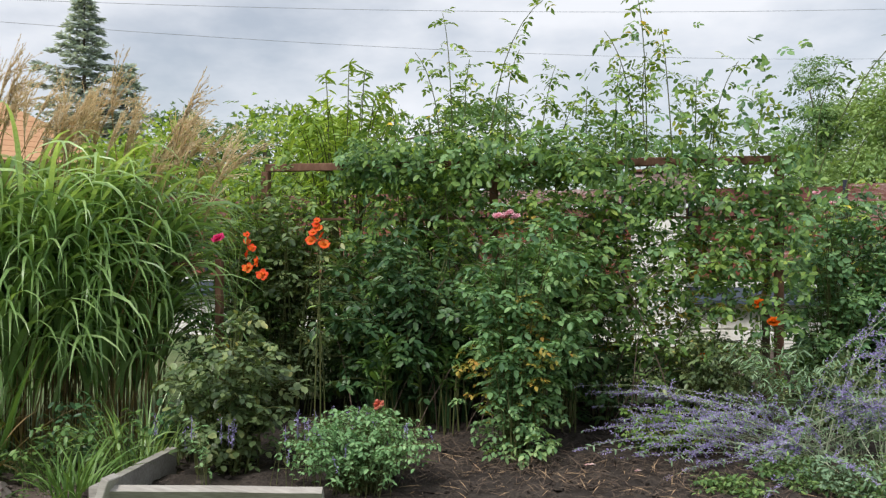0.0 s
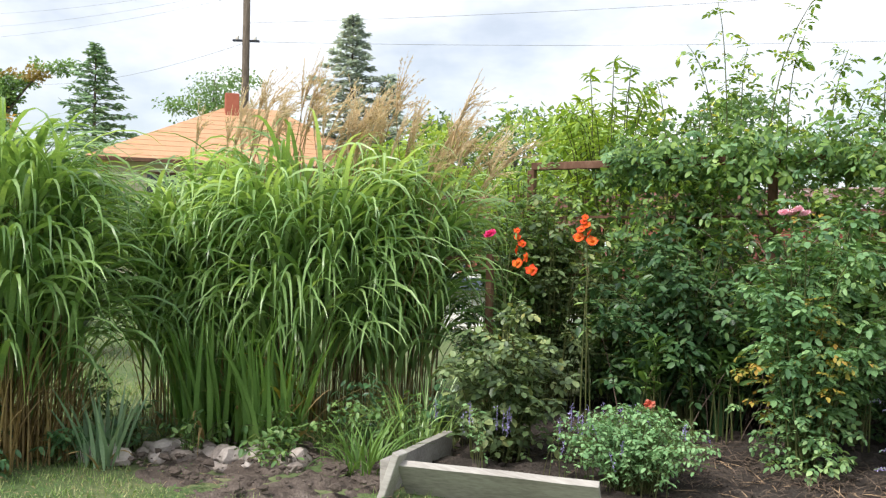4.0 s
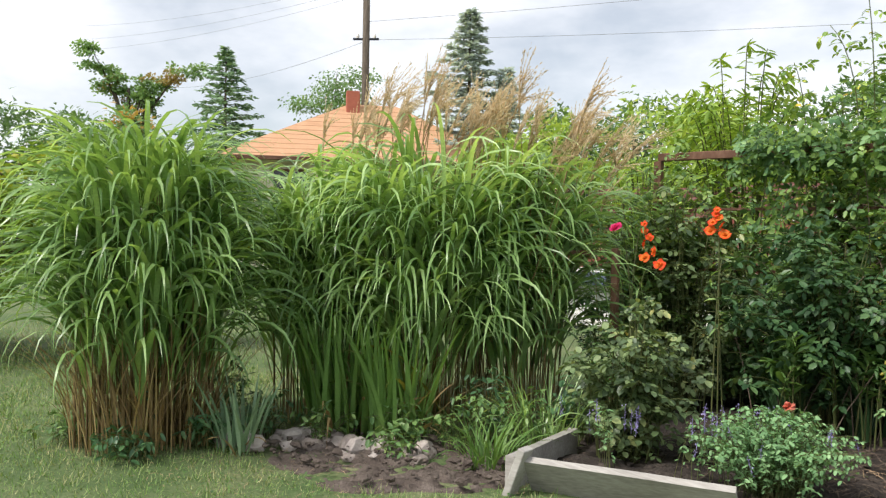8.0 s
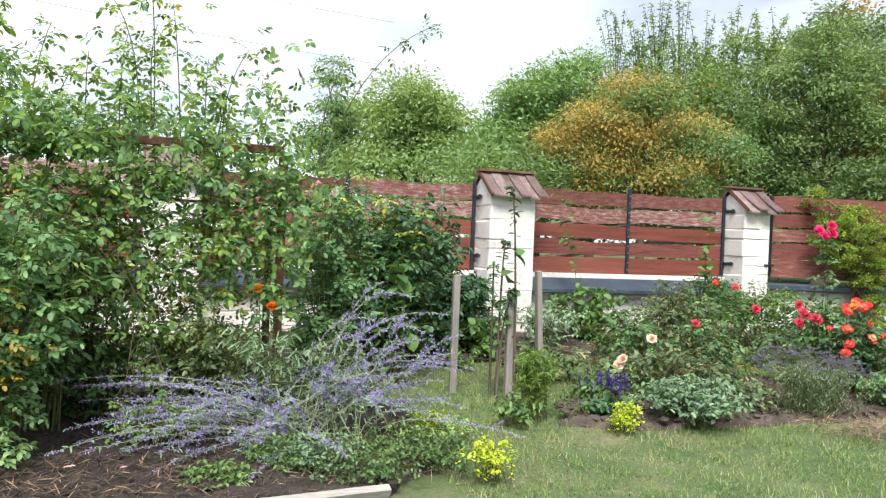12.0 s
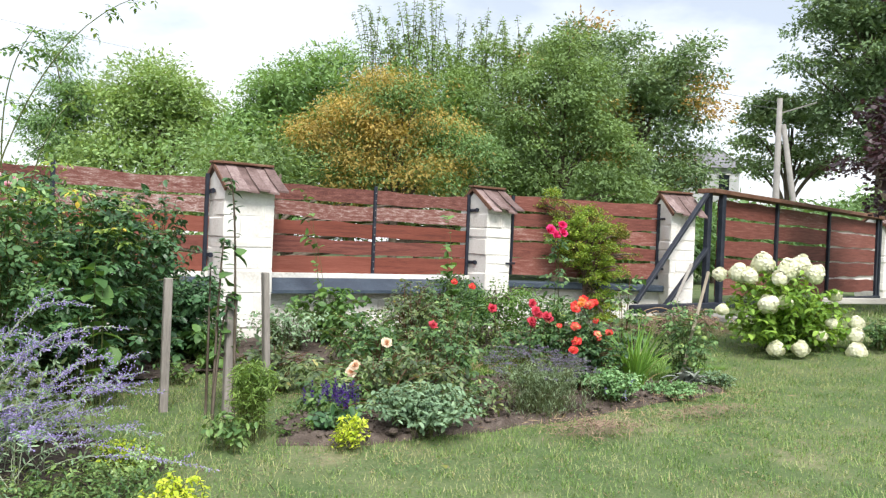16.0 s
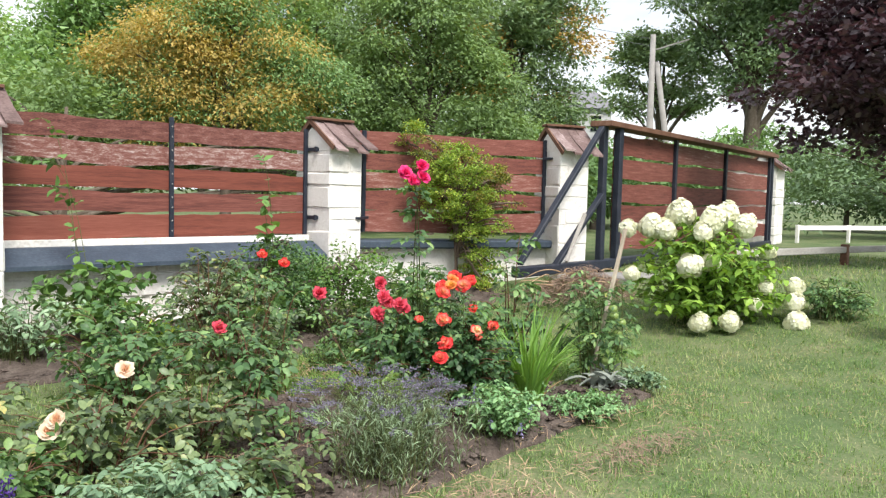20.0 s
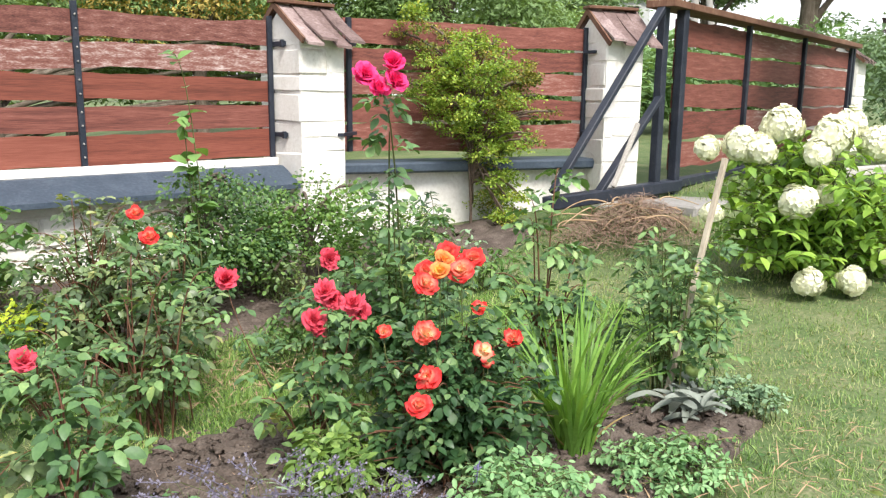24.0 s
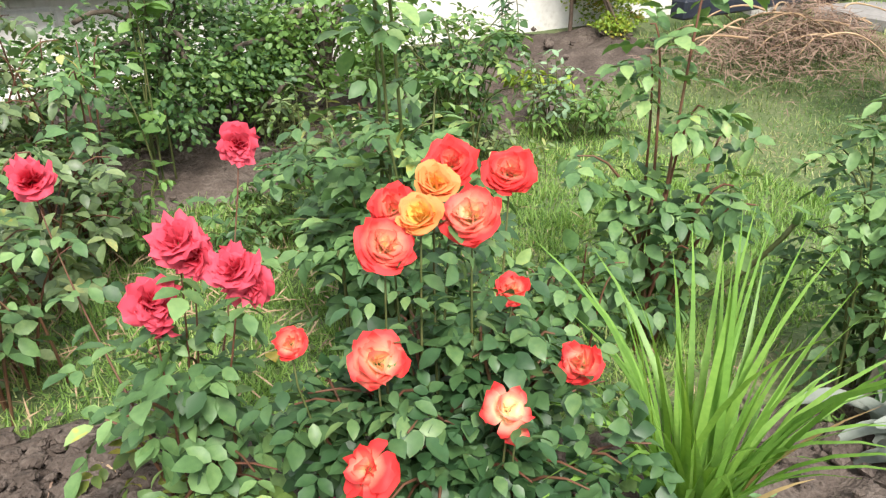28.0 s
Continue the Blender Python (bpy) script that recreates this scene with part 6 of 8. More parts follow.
red = bush("rose_bush", "sparse rose bush with fading crimson blooms", "rose bush", (5.5, 5.72), dome_tips(9, 0.26, 0.56, 0.4), 0.058, DARKROSE, 6, "compound", group="rose bushes", stem_mat=REDCANE)
REDS = [(5.52, 5.65, 0.75), (5.59, 5.58, 0.71), (5.46, 5.64, 0.66), (5.55, 5.68, 0.72), (5.75, 5.97, 0.79), (5.37, 6.12, 0.735)]
stalks = []
for k, (x, y, z) in enumerate(REDS):
    bloom(red, "crimson", (x, y, z), 0.046 if k != 3 else 0.036, 40 + 40 * rng.random(), (-0.6, -0.8), k % 3)
    if k < 3:
        bloom(red, "crimson", (x + 0.022, y - 0.01, z - 0.028), 0.04, 85, (-0.9, -0.5), (k + 1) % 3)
    stalks.append(curve((0, 0, 0.1), (x - 5.5, y - 5.72, z - 0.02), ((x - 5.5) * 0.8, (y - 5.72) * 0.8, z * 0.6), 8))
stalk_parts(red, stalks, 0.0035, REDCANE)
P, D, U = along_stems(stalks, 9, 0.3, 0.2)
part("stalk_foliage", mesh_of("stalk_foliage", *compound(P, D, U, 0.056 * rng.uniform(0.7, 1.1, len(P)), FULL, 5, 0.62), DARKROSE), red, kind="stuff")
more_foliage(red, dome_tips(8, 0.24, 0.3, 0.4), 0.045, YELLOWING, 3, name="yellow_foliage", label="yellow lower leaves", start=0.4)
bush("rose_bush", "young rose bush with pale fresh green leaves", "rose bush", (5.43, 5.44), dome_tips(22, 0.22, 0.34, 0.4), 0.046, LIMEROSE, 6, "compound", group="rose bushes")

tall = bush("rose_bush", "tall rose with a cluster of magenta blooms on top", "rose bush", (6.22, 6.1), np.concatenate([dome_tips(30, 0.32, 0.95, 0.3), np.array([[-0.29, -0.22, 1.46], [-0.21, -0.2, 1.3], [-0.15, -0.1, 1.1]])]), 0.066, DARKROSE, 9, "compound", group="rose bushes", stem=0.006)
for p, v in (((5.87, 5.88, 1.52), 0), ((5.97, 5.82, 1.5), 0), ((5.98, 5.84, 1.57), 1), ((5.9, 5.84, 1.47), 1)):
    bloom(tall, "magenta", p, 0.058, 55, (-0.6, -0.8), v)
r3 = bush("rose_bush", "upright rose canes with bluish leaves and cut stems", "rose bush", (6.95, 5.85), np.array([[0.08, 0, 1.1], [-0.08, 0.05, 0.95], [0.05, -0.2, 0.55], [0.1, -0.25, 0.5], [-0.15, -0.1, 0.5], [-0.2, 0.0, 0.4], [0.15, 0.1, 0.45], [-0.02, 0.1, 0.85], [0.0, -0.1, 0.75], [-0.25, 0.1, 0.6], [0.2, -0.05, 0.65], [-0.1, -0.2, 0.4]]), 0.066, DARKROSE, 11, "compound", stem=0.007, stem_mat=REDCANE, group="rose bushes")
for a, b, c in (((-0.02, -0.04, 0.05), (0.1, -0.16, 0.3), (0.12, -0.15, 0.52)), ((-0.02, -0.04, 0.05), (0.2, -0.2, 0.22), (0.3, -0.25, 0.4)), ((0.0, -0.03, 0.05), (-0.05, -0.14, 0.25), (-0.02, -0.12, 0.45))):
    cut = part("cut_cane", mesh_of("cut_cane", *tube(curve(a, c, b, 9), np.linspace(0.009, 0.008, 9), 8), CANE), r3, "thick green cane cut off at its end")
    part("cut_end", mesh_of("cut_end", *tube([c, Vector(c) + Vector((0.004, -0.004, 0.035))], [0.012, 0.009], 8), FRESH), cut)
for x, y, r, h, n, m, lab in ((3.75, 5.5, 0.55, 0.48, 60, OLDROSE, "spreading rose bush with pale peach blooms"), (4.3, 5.7, 0.4, 0.5, 30, OLDROSE, "rose bush with rusty speckled leaves"), (4.75, 6.1, 0.45, 0.75, 18, DARKROSE, "open rose bush with glossy leaves and red blooms"),
                             (5.15, 6.5, 0.4, 0.9, 15, DARKROSE, "upright rose bush with small red blooms"), (4.2, 6.3, 0.5, 0.6, 40, DARKROSE, "low rose bush with dark leaves"), (3.3, 5.35, 0.4, 0.32, 36, ROSELEAF, "low leafy rose at the edge of the bed"), (6.45, 5.75, 0.3, 0.5, 26, DARKROSE, "leafy rose behind the daylily"), (4.7, 5.4, 0.28, 0.34, 9, DARKROSE, "low rose bush with large bluish leaves"), (4.3, 5.0, 0.34, 0.32, 22, OLDROSE, "low rose bush with rusty leaves"), (5.3, 6.6, 0.26, 0.6, 10, OLDROSE, "leafy upright rose with reddish shoots"), (5.62, 7.3, 0.3, 1.05, 16, DARKROSE, "tall rose canes with large bluish leaves")):
    ob = bush("rose_bush", lab, "rose bush", (x, y), dome_tips(int(n * 0.64), r, h, 0.3), 0.058, m, 7, "compound", group="rose bushes", stem=0.005, stem_mat=REDCANE)
    if "peach" in lab:
        for p in ((3.55, 5.58, 0.3), (3.58, 5.56, 0.35), (3.94, 5.7, 0.5)):
            bloom(ob, "peach", p, 0.05, 50, variant=0)
    elif "red blooms" in lab and "glossy" in lab:
        for p in ((4.6, 6.0, 0.6),):
            bloom(ob, "crimson", p, 0.045, 45, variant=1)
    elif "small red" in lab:
        for p in ((5.04, 6.02, 0.95), (5.18, 6.5, 0.965)):
            bloom(ob, "orange", p, 0.04, 45, variant=1)

for x, y, r, h, n, m, lab in ((3.3, 6.5, 0.5, 0.45, 40, OLDROSE, "low rose bush with speckled leaves"), (4.4, 7.0, 0.5, 0.7, 44, ROSELEAF, "leafy green rose bush before the fence"), (5.4, 7.0, 0.4, 0.75, 26, OLDROSE, "open rose bush with reddish shoots"), (6.5, 6.9, 0.35, 0.6, 22, DARKROSE, "rose bush with bluish leaves"),
                             (4.6, 5.7, 0.28, 0.7, 14, DARKROSE, "upright rose with red young leaves")):
    bush("rose_bush", lab, "rose bush", (x, y), dome_tips(int(n * 0.75), r, h, 0.25), 0.062, m, 8, "compound", group="rose bushes", stem=0.005, stem_mat=REDCANE)
for k in range(26):
    x, y = 2.6 + 5.6 * rng.random(), 7.1 + 1.7 * rng.random()
    bush("weed_plant", "mixed green weeds and seedlings by the fence", "weed", (x, y), dome_tips(20, 0.28, 0.2 + 0.35 * rng.random(), 0.3), 0.055, (ROSELEAF, OLDROSE, BEANLEAF, FRESH, SAGELEAF)[k % 5], 8, shape=PLAIN, stem=0.003, group="weeds by the fence")
for k in range(34):
    x, y = 2.7 + 4.4 * rng.random(), 4.5 + 1.3 * rng.random()
    bush("weed_plant", "small green seedlings on the bare soil", "weed", (x, y), dome_tips(9, 0.1, 0.1 + 0.1 * rng.random(), 0.3), 0.035, (ROSELEAF, FRESH, MINTLEAF)[k % 3], 6, shape=PLAIN, stem=0.002, group="seedlings on the soil")

# lamb's ear, tomato on its stake
lamb = thing("lambs_ear", "silvery felted lamb's ear rosette on bare soil", "perennial", (6.98, 5.02, up_at(6.98, 5.02)))
rib = [(s, 0.08 + 0.46 * math.sin(math.pi * min(1, 0.05 + 0.9 * s)) ** 0.55, 0.12 * math.sin(2.6 * s) - 0.3 * s * s) for s in np.linspace(0, 1, 9)]
big = (np.array([(s, u * w, h + 0.14 * w * u * u) for s, w, h in rib for u in (-1, -0.5, 0, 0.5, 1)]), [np.array([[5 * i + j, 5 * i + j + 1, 5 * i + j + 6, 5 * i + j + 5] for i in range(8) for j in range(4)])])
for cx, cy, n in ((0, 0, 20), (0.13, 0.05, 12), (0.34, 0.1, 10)):
    a = np.arange(n) * 2.4
    el = rng.uniform(-0.1, 1.15, n)
    d = np.stack([np.cos(a) * np.cos(el), np.sin(a) * np.cos(el), np.sin(el)], 1)
    for k in range(n):
        long = rng.uniform(0.1, 0.19) * (1.0 if cx < 0.3 else 0.7)
        part("leaf", mesh_of("leaf", *leaves([(cx + rng.normal(0, 0.05), cy + rng.normal(0, 0.05), 0.06 + 0.07 * rng.random())], [d[k]], [(0, 0, 1.0)], long, long * rng.uniform(0.26, 0.35), big), SILVER), lamb)
tom = bush("tomato_plant", "tomato plant with green fruit tied to a wooden stake", "tomato plant", (7.2, 5.25), dome_tips(34, 0.34, 0.95, 0.3), 0.055, DARKROSE, 9, "compound", stem=0.005, wide=0.4, shape=PLAIN)
bar("stake", (-0.2, -0.05, -0.1), (0.24, -0.05, 1.17), 0.024, PEELED, tom, label="pale peeled wooden stake")
bm = bmesh.new()
bmesh.ops.create_uvsphere(bm, u_segments=14, v_segments=9, radius=0.036)
for v in bm.verts:
    v.co.z *= 0.85
fruit = from_bm("fruit", bm, TOMATO, True)
for p in ((-0.14, -0.22, 0.25), (0.1, -0.2, 0.5), (0.02, -0.16, 0.6), (0.12, -0.15, 0.42), (-0.05, -0.22, 0.56), (0.2, -0.1, 0.3)):
    part("tomato", fruit, tom, "unripe green tomato", Matrix.Translation((p[0] * 0.8, p[1] * 0.75, p[2])))

# ---- plants along the fence ----
bean = bush("bean_plant", "runner bean climbing the fence with broad leaves", "bean plant", (4.9, 8.65), np.concatenate([dome_tips(60, 0.55, 0.8, 0.2), np.array([[-0.3, 0.4, 1.85], [-0.25, 0.35, 1.3], [-0.28, 0.38, 1.5]])]), 0.1, BEANLEAF, 11, wide=0.75, stem=0.004)
bush("bean_plant", "bean vine on a thin cane in front of the fence", "bean plant", (6.0, 7.75), np.array([[-0.1, 0.0, 1.65], [-0.06, 0.0, 1.3], [0.0, 0.05, 1.0], [0.08, 0, 0.8], [-0.2, 0, 0.6]]), 0.1, BEANLEAF, 16, wide=0.75, stem=0.005)
bush("rose_bush", "leafy rose by the wall with reddish young shoots", "rose bush", (5.3, 7.4), dome_tips(40, 0.45, 1.0, 0.4), 0.05, OLDROSE, 9, "compound", stem=0.005, stem_mat=REDCANE, group="rose bushes")
bush("rose_bush", "leafy rose bush before the small gate", "rose bush", (7.2, 7.3), dome_tips(40, 0.4, 0.85, 0.4), 0.05, ROSELEAF, 9, "compound", stem=0.005, group="rose bushes")
bush("golden_bush", "small lime-green plant below the fence", "shrub", (5.05, 7.75), dome_tips(30, 0.2, 0.42, 0.35), 0.045, LIME, 9, shape=PLAIN, stem=0.003, wide=0.55, group="golden bushes")
bush("weed_plant", "grey-leaved weeds below the pillar", "perennial", (4.25, 8.3), dome_tips(64, 0.55, 0.58, 0.3), 0.07, SAGELEAF, 9, shape=PLAIN, stem=0.003)
for k in range(10):
    x, y = 4.2 + 3.3 * rng.random(), 6.9 + 0.8 * rng.random()
    bush("weed_plant", "low green weeds between bed and fence", "weed", (x, y), dome_tips(24, 0.25, 0.22 + 0.25 * rng.random(), 0.3), 0.045, (ROSELEAF, OLDROSE, BEANLEAF)[k % 3], 8, shape=PLAIN, stem=0.003, group="weeds by the fence")
bush("lily_plant", "young lily with narrow dark leaves by the wall", "lily", (8.5, 8.6), dome_tips(3, 0.06, 0.5, 0.8), 0.09, DEEP, 26, wide=0.2, stem=0.006)
bush("primrose", "pale yellowing rosette on bare soil", "perennial", (8.3, 8.0), dome_tips(26, 0.22, 0.16, 0.5), 0.09, BOXLEAF, 3, wide=0.35, stem=0.004)
# hydrangea
hyd = bush("hydrangea", "hydrangea bush with large cream flower heads", "hydrangea", (9.62, 5.68), np.concatenate([dome_tips(130, 0.72, 1.08, 0.3, (-0.12, 0.05)), dome_tips(60, 0.82, 0.55, 0.1), dome_tips(46, 0.42, 0.62, 0.15) + np.array([0.3, -0.42, 0]), dome_tips(26, 0.3, 0.5, 0.15) + np.array([-0.35, -0.1, 0])]), 0.095, HYDLEAF, 14, wide=0.58, stem=0.006, shape=FULL)


def floret_head(seed, size=0.1):
    """A blunt, uneven cone of many four-petalled florets."""
    r = np.random.default_rng(seed)
    n = 440
    c = unit(r.normal(size=(n, 3)))
    lobes = unit(r.normal(size=(7, 3)))
    bulge = 0.8 + 0.3 * np.clip((c @ lobes.T).max(1), 0, 1) ** 4
    c = c * bulge[:, None] * size * r.uniform(0.86, 1.03, (n, 1))
    taper = 1 - 0.32 * np.clip(c[:, 2:] / size, 0, 1)
    c = c * np.concatenate([taper, taper, np.full((n, 1), 0.95)], 1)
    P, A, U = [], [], []
    nrm = unit(c + r.normal(0, 0.14 * size, c.shape))
    t1 = unit(np.cross(nrm, r.normal(size=(n, 3))))
    t2 = np.cross(nrm, t1)
    for k in range(4):
        a = k * np.pi / 2
        P.append(c), A.append(t1 * math.cos(a) + t2 * math.sin(a) + nrm * 0.16), U.append(nrm)
    return mesh_of("florets", *leaves(np.concatenate(P), np.concatenate(A), np.concatenate(U), 0.025, 0.025, CARD), CREAM)


HEADS = [floret_head(s) for s in (1, 2, 3)]
HEADS_AT = [(9.46, 5.94, 1.23, 1.35), (9.21, 6.09, 1.11, 1.2), (9.48, 5.62, 1.17, 1.35), (9.76, 5.44, 1.13, 1.2), (9.77, 5.63, 1.24, 1.2), (9.23, 5.97, 1.08, 1.1), (9.36, 5.64, 1.06, 1.0), (9.18, 5.66, 0.76, 1.15), (9.35, 5.55, 0.79, 0.85), (9.2, 5.55, 0.24, 0.95), (9.39, 5.36, 0.26, 0.95),
            (9.87, 4.96, 0.26, 1.1), (9.92, 5.0, 0.44, 0.95), (9.99, 5.03, 0.58, 0.85), (9.55, 5.2, 0.42, 0.6), (9.75, 5.2, 0.56, 0.65), (9.99, 5.31, 0.88, 0.75), (9.02, 6.24, 1.08, 0.85), (8.98, 6.15, 0.65, 0.75)]
for k, (x, y, z, s) in enumerate(HEADS_AT):
    inv = hyd.matrix_basis.inverted()
    part("flower_head", HEADS[k % 3], hyd, at=Matrix.Translation(inv @ Vector((x - 0.07, y - 0.07, z + 0.04))) @ pose(0, 0, 0, rng.normal(0, 20), rng.normal(0, 20), rng.random() * 360) @ Matrix.Scale(s * 1.02, 4))
bush("rose_bush", "low rose bush with dark leaves beside the hydrangea", "rose bush", (10.2, 4.75), dome_tips(40, 0.4, 0.4, 0.3), 0.045, DARKROSE, 9, "compound", group="rose bushes", shape=PLAIN)
stdrose = bush("standard_rose", "slender rose with a column of pale pink blooms", "rose bush", (9.85, 3.9), dome_tips(14, 0.2, 0.75, 0.3), 0.045, ROSELEAF, 8, "compound")
for p in ((9.75, 3.95, 0.8), (9.8, 3.98, 0.86), (9.74, 3.93, 0.62), (9.8, 3.85, 0.66), (9.86, 3.8, 0.36), (9.92, 3.8, 0.42), (9.9, 3.76, 0.2), (9.7, 3.95, 0.72)):
    bloom(stdrose, "palepink", p, 0.075, 60, variant=0)


# straw heap
def litter(n, spread, length, width, height=0.02):
    p = np.column_stack([rng.normal(0, spread[0], n), rng.normal(0, spread[1], n), np.zeros(n)])
    rr = (p[:, 0] / spread[0]) ** 2 + (p[:, 1] / spread[1]) ** 2
    p[:, 2] = height * np.exp(-rr / 2) * rng.uniform(0.3, 1.0, n) + 0.01
    d = rng.normal(size=(n, 3)) * np.array([1, 1, 0.25])
    L = rng.uniform(*length, n)
    v = unit(d) * L[:, None]
    up = np.tile([0, 0, 1.0], (n, 1)) + rng.normal(0, 0.3, (n, 3))
    return leaves(p - v / 2, v, up, L, width, CARD)


heap = tagged(new("straw_heap", mesh_of("straw_heap", *litter(4200, (0.4, 0.28), (0.06, 0.28), 0.006, 0.36), CUTTINGS)), "heap of dry straw-brown garden cuttings", "cuttings", kind="stuff")
heap.location = (9.9, 7.35, up_at(9.9, 7.35))
for k in range(22):
    a = rng.random() * 6.28
    p0 = np.array([rng.normal(0, 0.3), rng.normal(0, 0.2), 0.12 + 0.2 * rng.random()])
    p1 = p0 + np.array([math.cos(a), math.sin(a), 0]) * rng.uniform(0.25, 0.6) * np.array([1, 0.7, 0]) - np.array([0, 0, 0.06])
    ob = new("dead_stalk", mesh_of("dead_stalk", *tube(curve(p0, p1, (p0 + p1) / 2 + np.array([rng.normal(0, 0.12), rng.normal(0, 0.12), 0.1]), 9), np.linspace(0.008, 0.004, 9), 5), STRAW))
    ob.location = (9.9, 7.35, up_at(9.9, 7.35))
    tagged(ob, "pale twisted dead stalk on the heap of cuttings", "stalk", "dead stalks")
for at, n, sp, m, lab in (((-0.5, 3.95), 1900, (1.1, 0.4), TWIG, "dark twigs and bark mulch on the soil"), ((-0.4, 3.8), 160, (0.9, 0.25), STRAW, "pale dry stalks on the soil"), ((-1.6, 4.3), 500, (0.6, 0.4), TWIG, "dark twigs and bark mulch on the soil"), ((5.0, 4.3), 140, (0.5, 0.15), STRAW, "dry grass cuttings beside the bed"), ((4.8, 5.3), 500, (0.8, 0.4), CUTTINGS, "dry plant litter under the roses"), ((6.6, 4.5), 120, (0.5, 0.2), STRAW, "dry grass cuttings beside the bed"), ((4.8, 4.12), 420, (0.2, 0.12), CUTTINGS, "clump of dry mown grass on the lawn"), ((6.1, 4.12), 260, (0.28, 0.1), CUTTINGS, "clump of dry mown grass on the lawn"), ((5.4, 7.0), 300, (0.35, 0.25), STRAW, "dry straw between the beds"), ((7.9, 8.2), 400, (0.6, 0.4), TWIG, "dry plant litter on the soil"), ((6.2, 6.5), 300, (0.4, 0.3), STRAW, "dry straw between the beds")):
    ob = tagged(new("plant_litter", mesh_of("plant_litter", *litter(int(n * 1.6), sp, (0.03, 0.15), 0.0055, 0.035), m)), lab, "litter", kind="stuff")
    ob.location = (*at, up_at(*at) + 0.05)
for k in range(7):
    x, y = (5.66 + 0.16 * rng.random(), 5.5 + 0.16 * rng.random()) if k < 4 else (-0.6 + 0.4 * rng.random(), 3.95 + 0.2 * rng.random())
    ob = new("fallen_petal", mesh_of("fallen_petal", *leaves([(0, 0, 0)], [(1, rng.normal(), 0.2)], [(0, 0, 1.0)], 0.045, 0.035, FULL), MAGENTA if k < 4 else PALEPINK))
    ob.location = (x, y, up_at(x, y) + 0.08)
    tagged(ob, "fallen rose petal lying on the soil", "petal", "fallen petals")

for k, (x, y) in enumerate(((7.9, 5.3), (7.6, 5.5), (6.9, 4.2), (6.3, 4.1), (5.1, 5.95), (4.9, 6.1), (5.3, 5.7), (3.2, 3.8), (5.9, 6.3), (5.05, 5.5))):
    ob = new("fallen_leaf", mesh_of("fallen_leaf", *leaves([(0, 0, 0)], [(rng.normal(), rng.normal(), 0.15)], [(0, 0, 1.0)], 0.06, 0.045, FULL), YELLOWING))
    ob.location = (x, y, up_at(x, y) + 0.05)
    tagged(ob, "fallen yellow leaf lying on the ground", "leaf", "fallen leaves")

# ---- trees ----


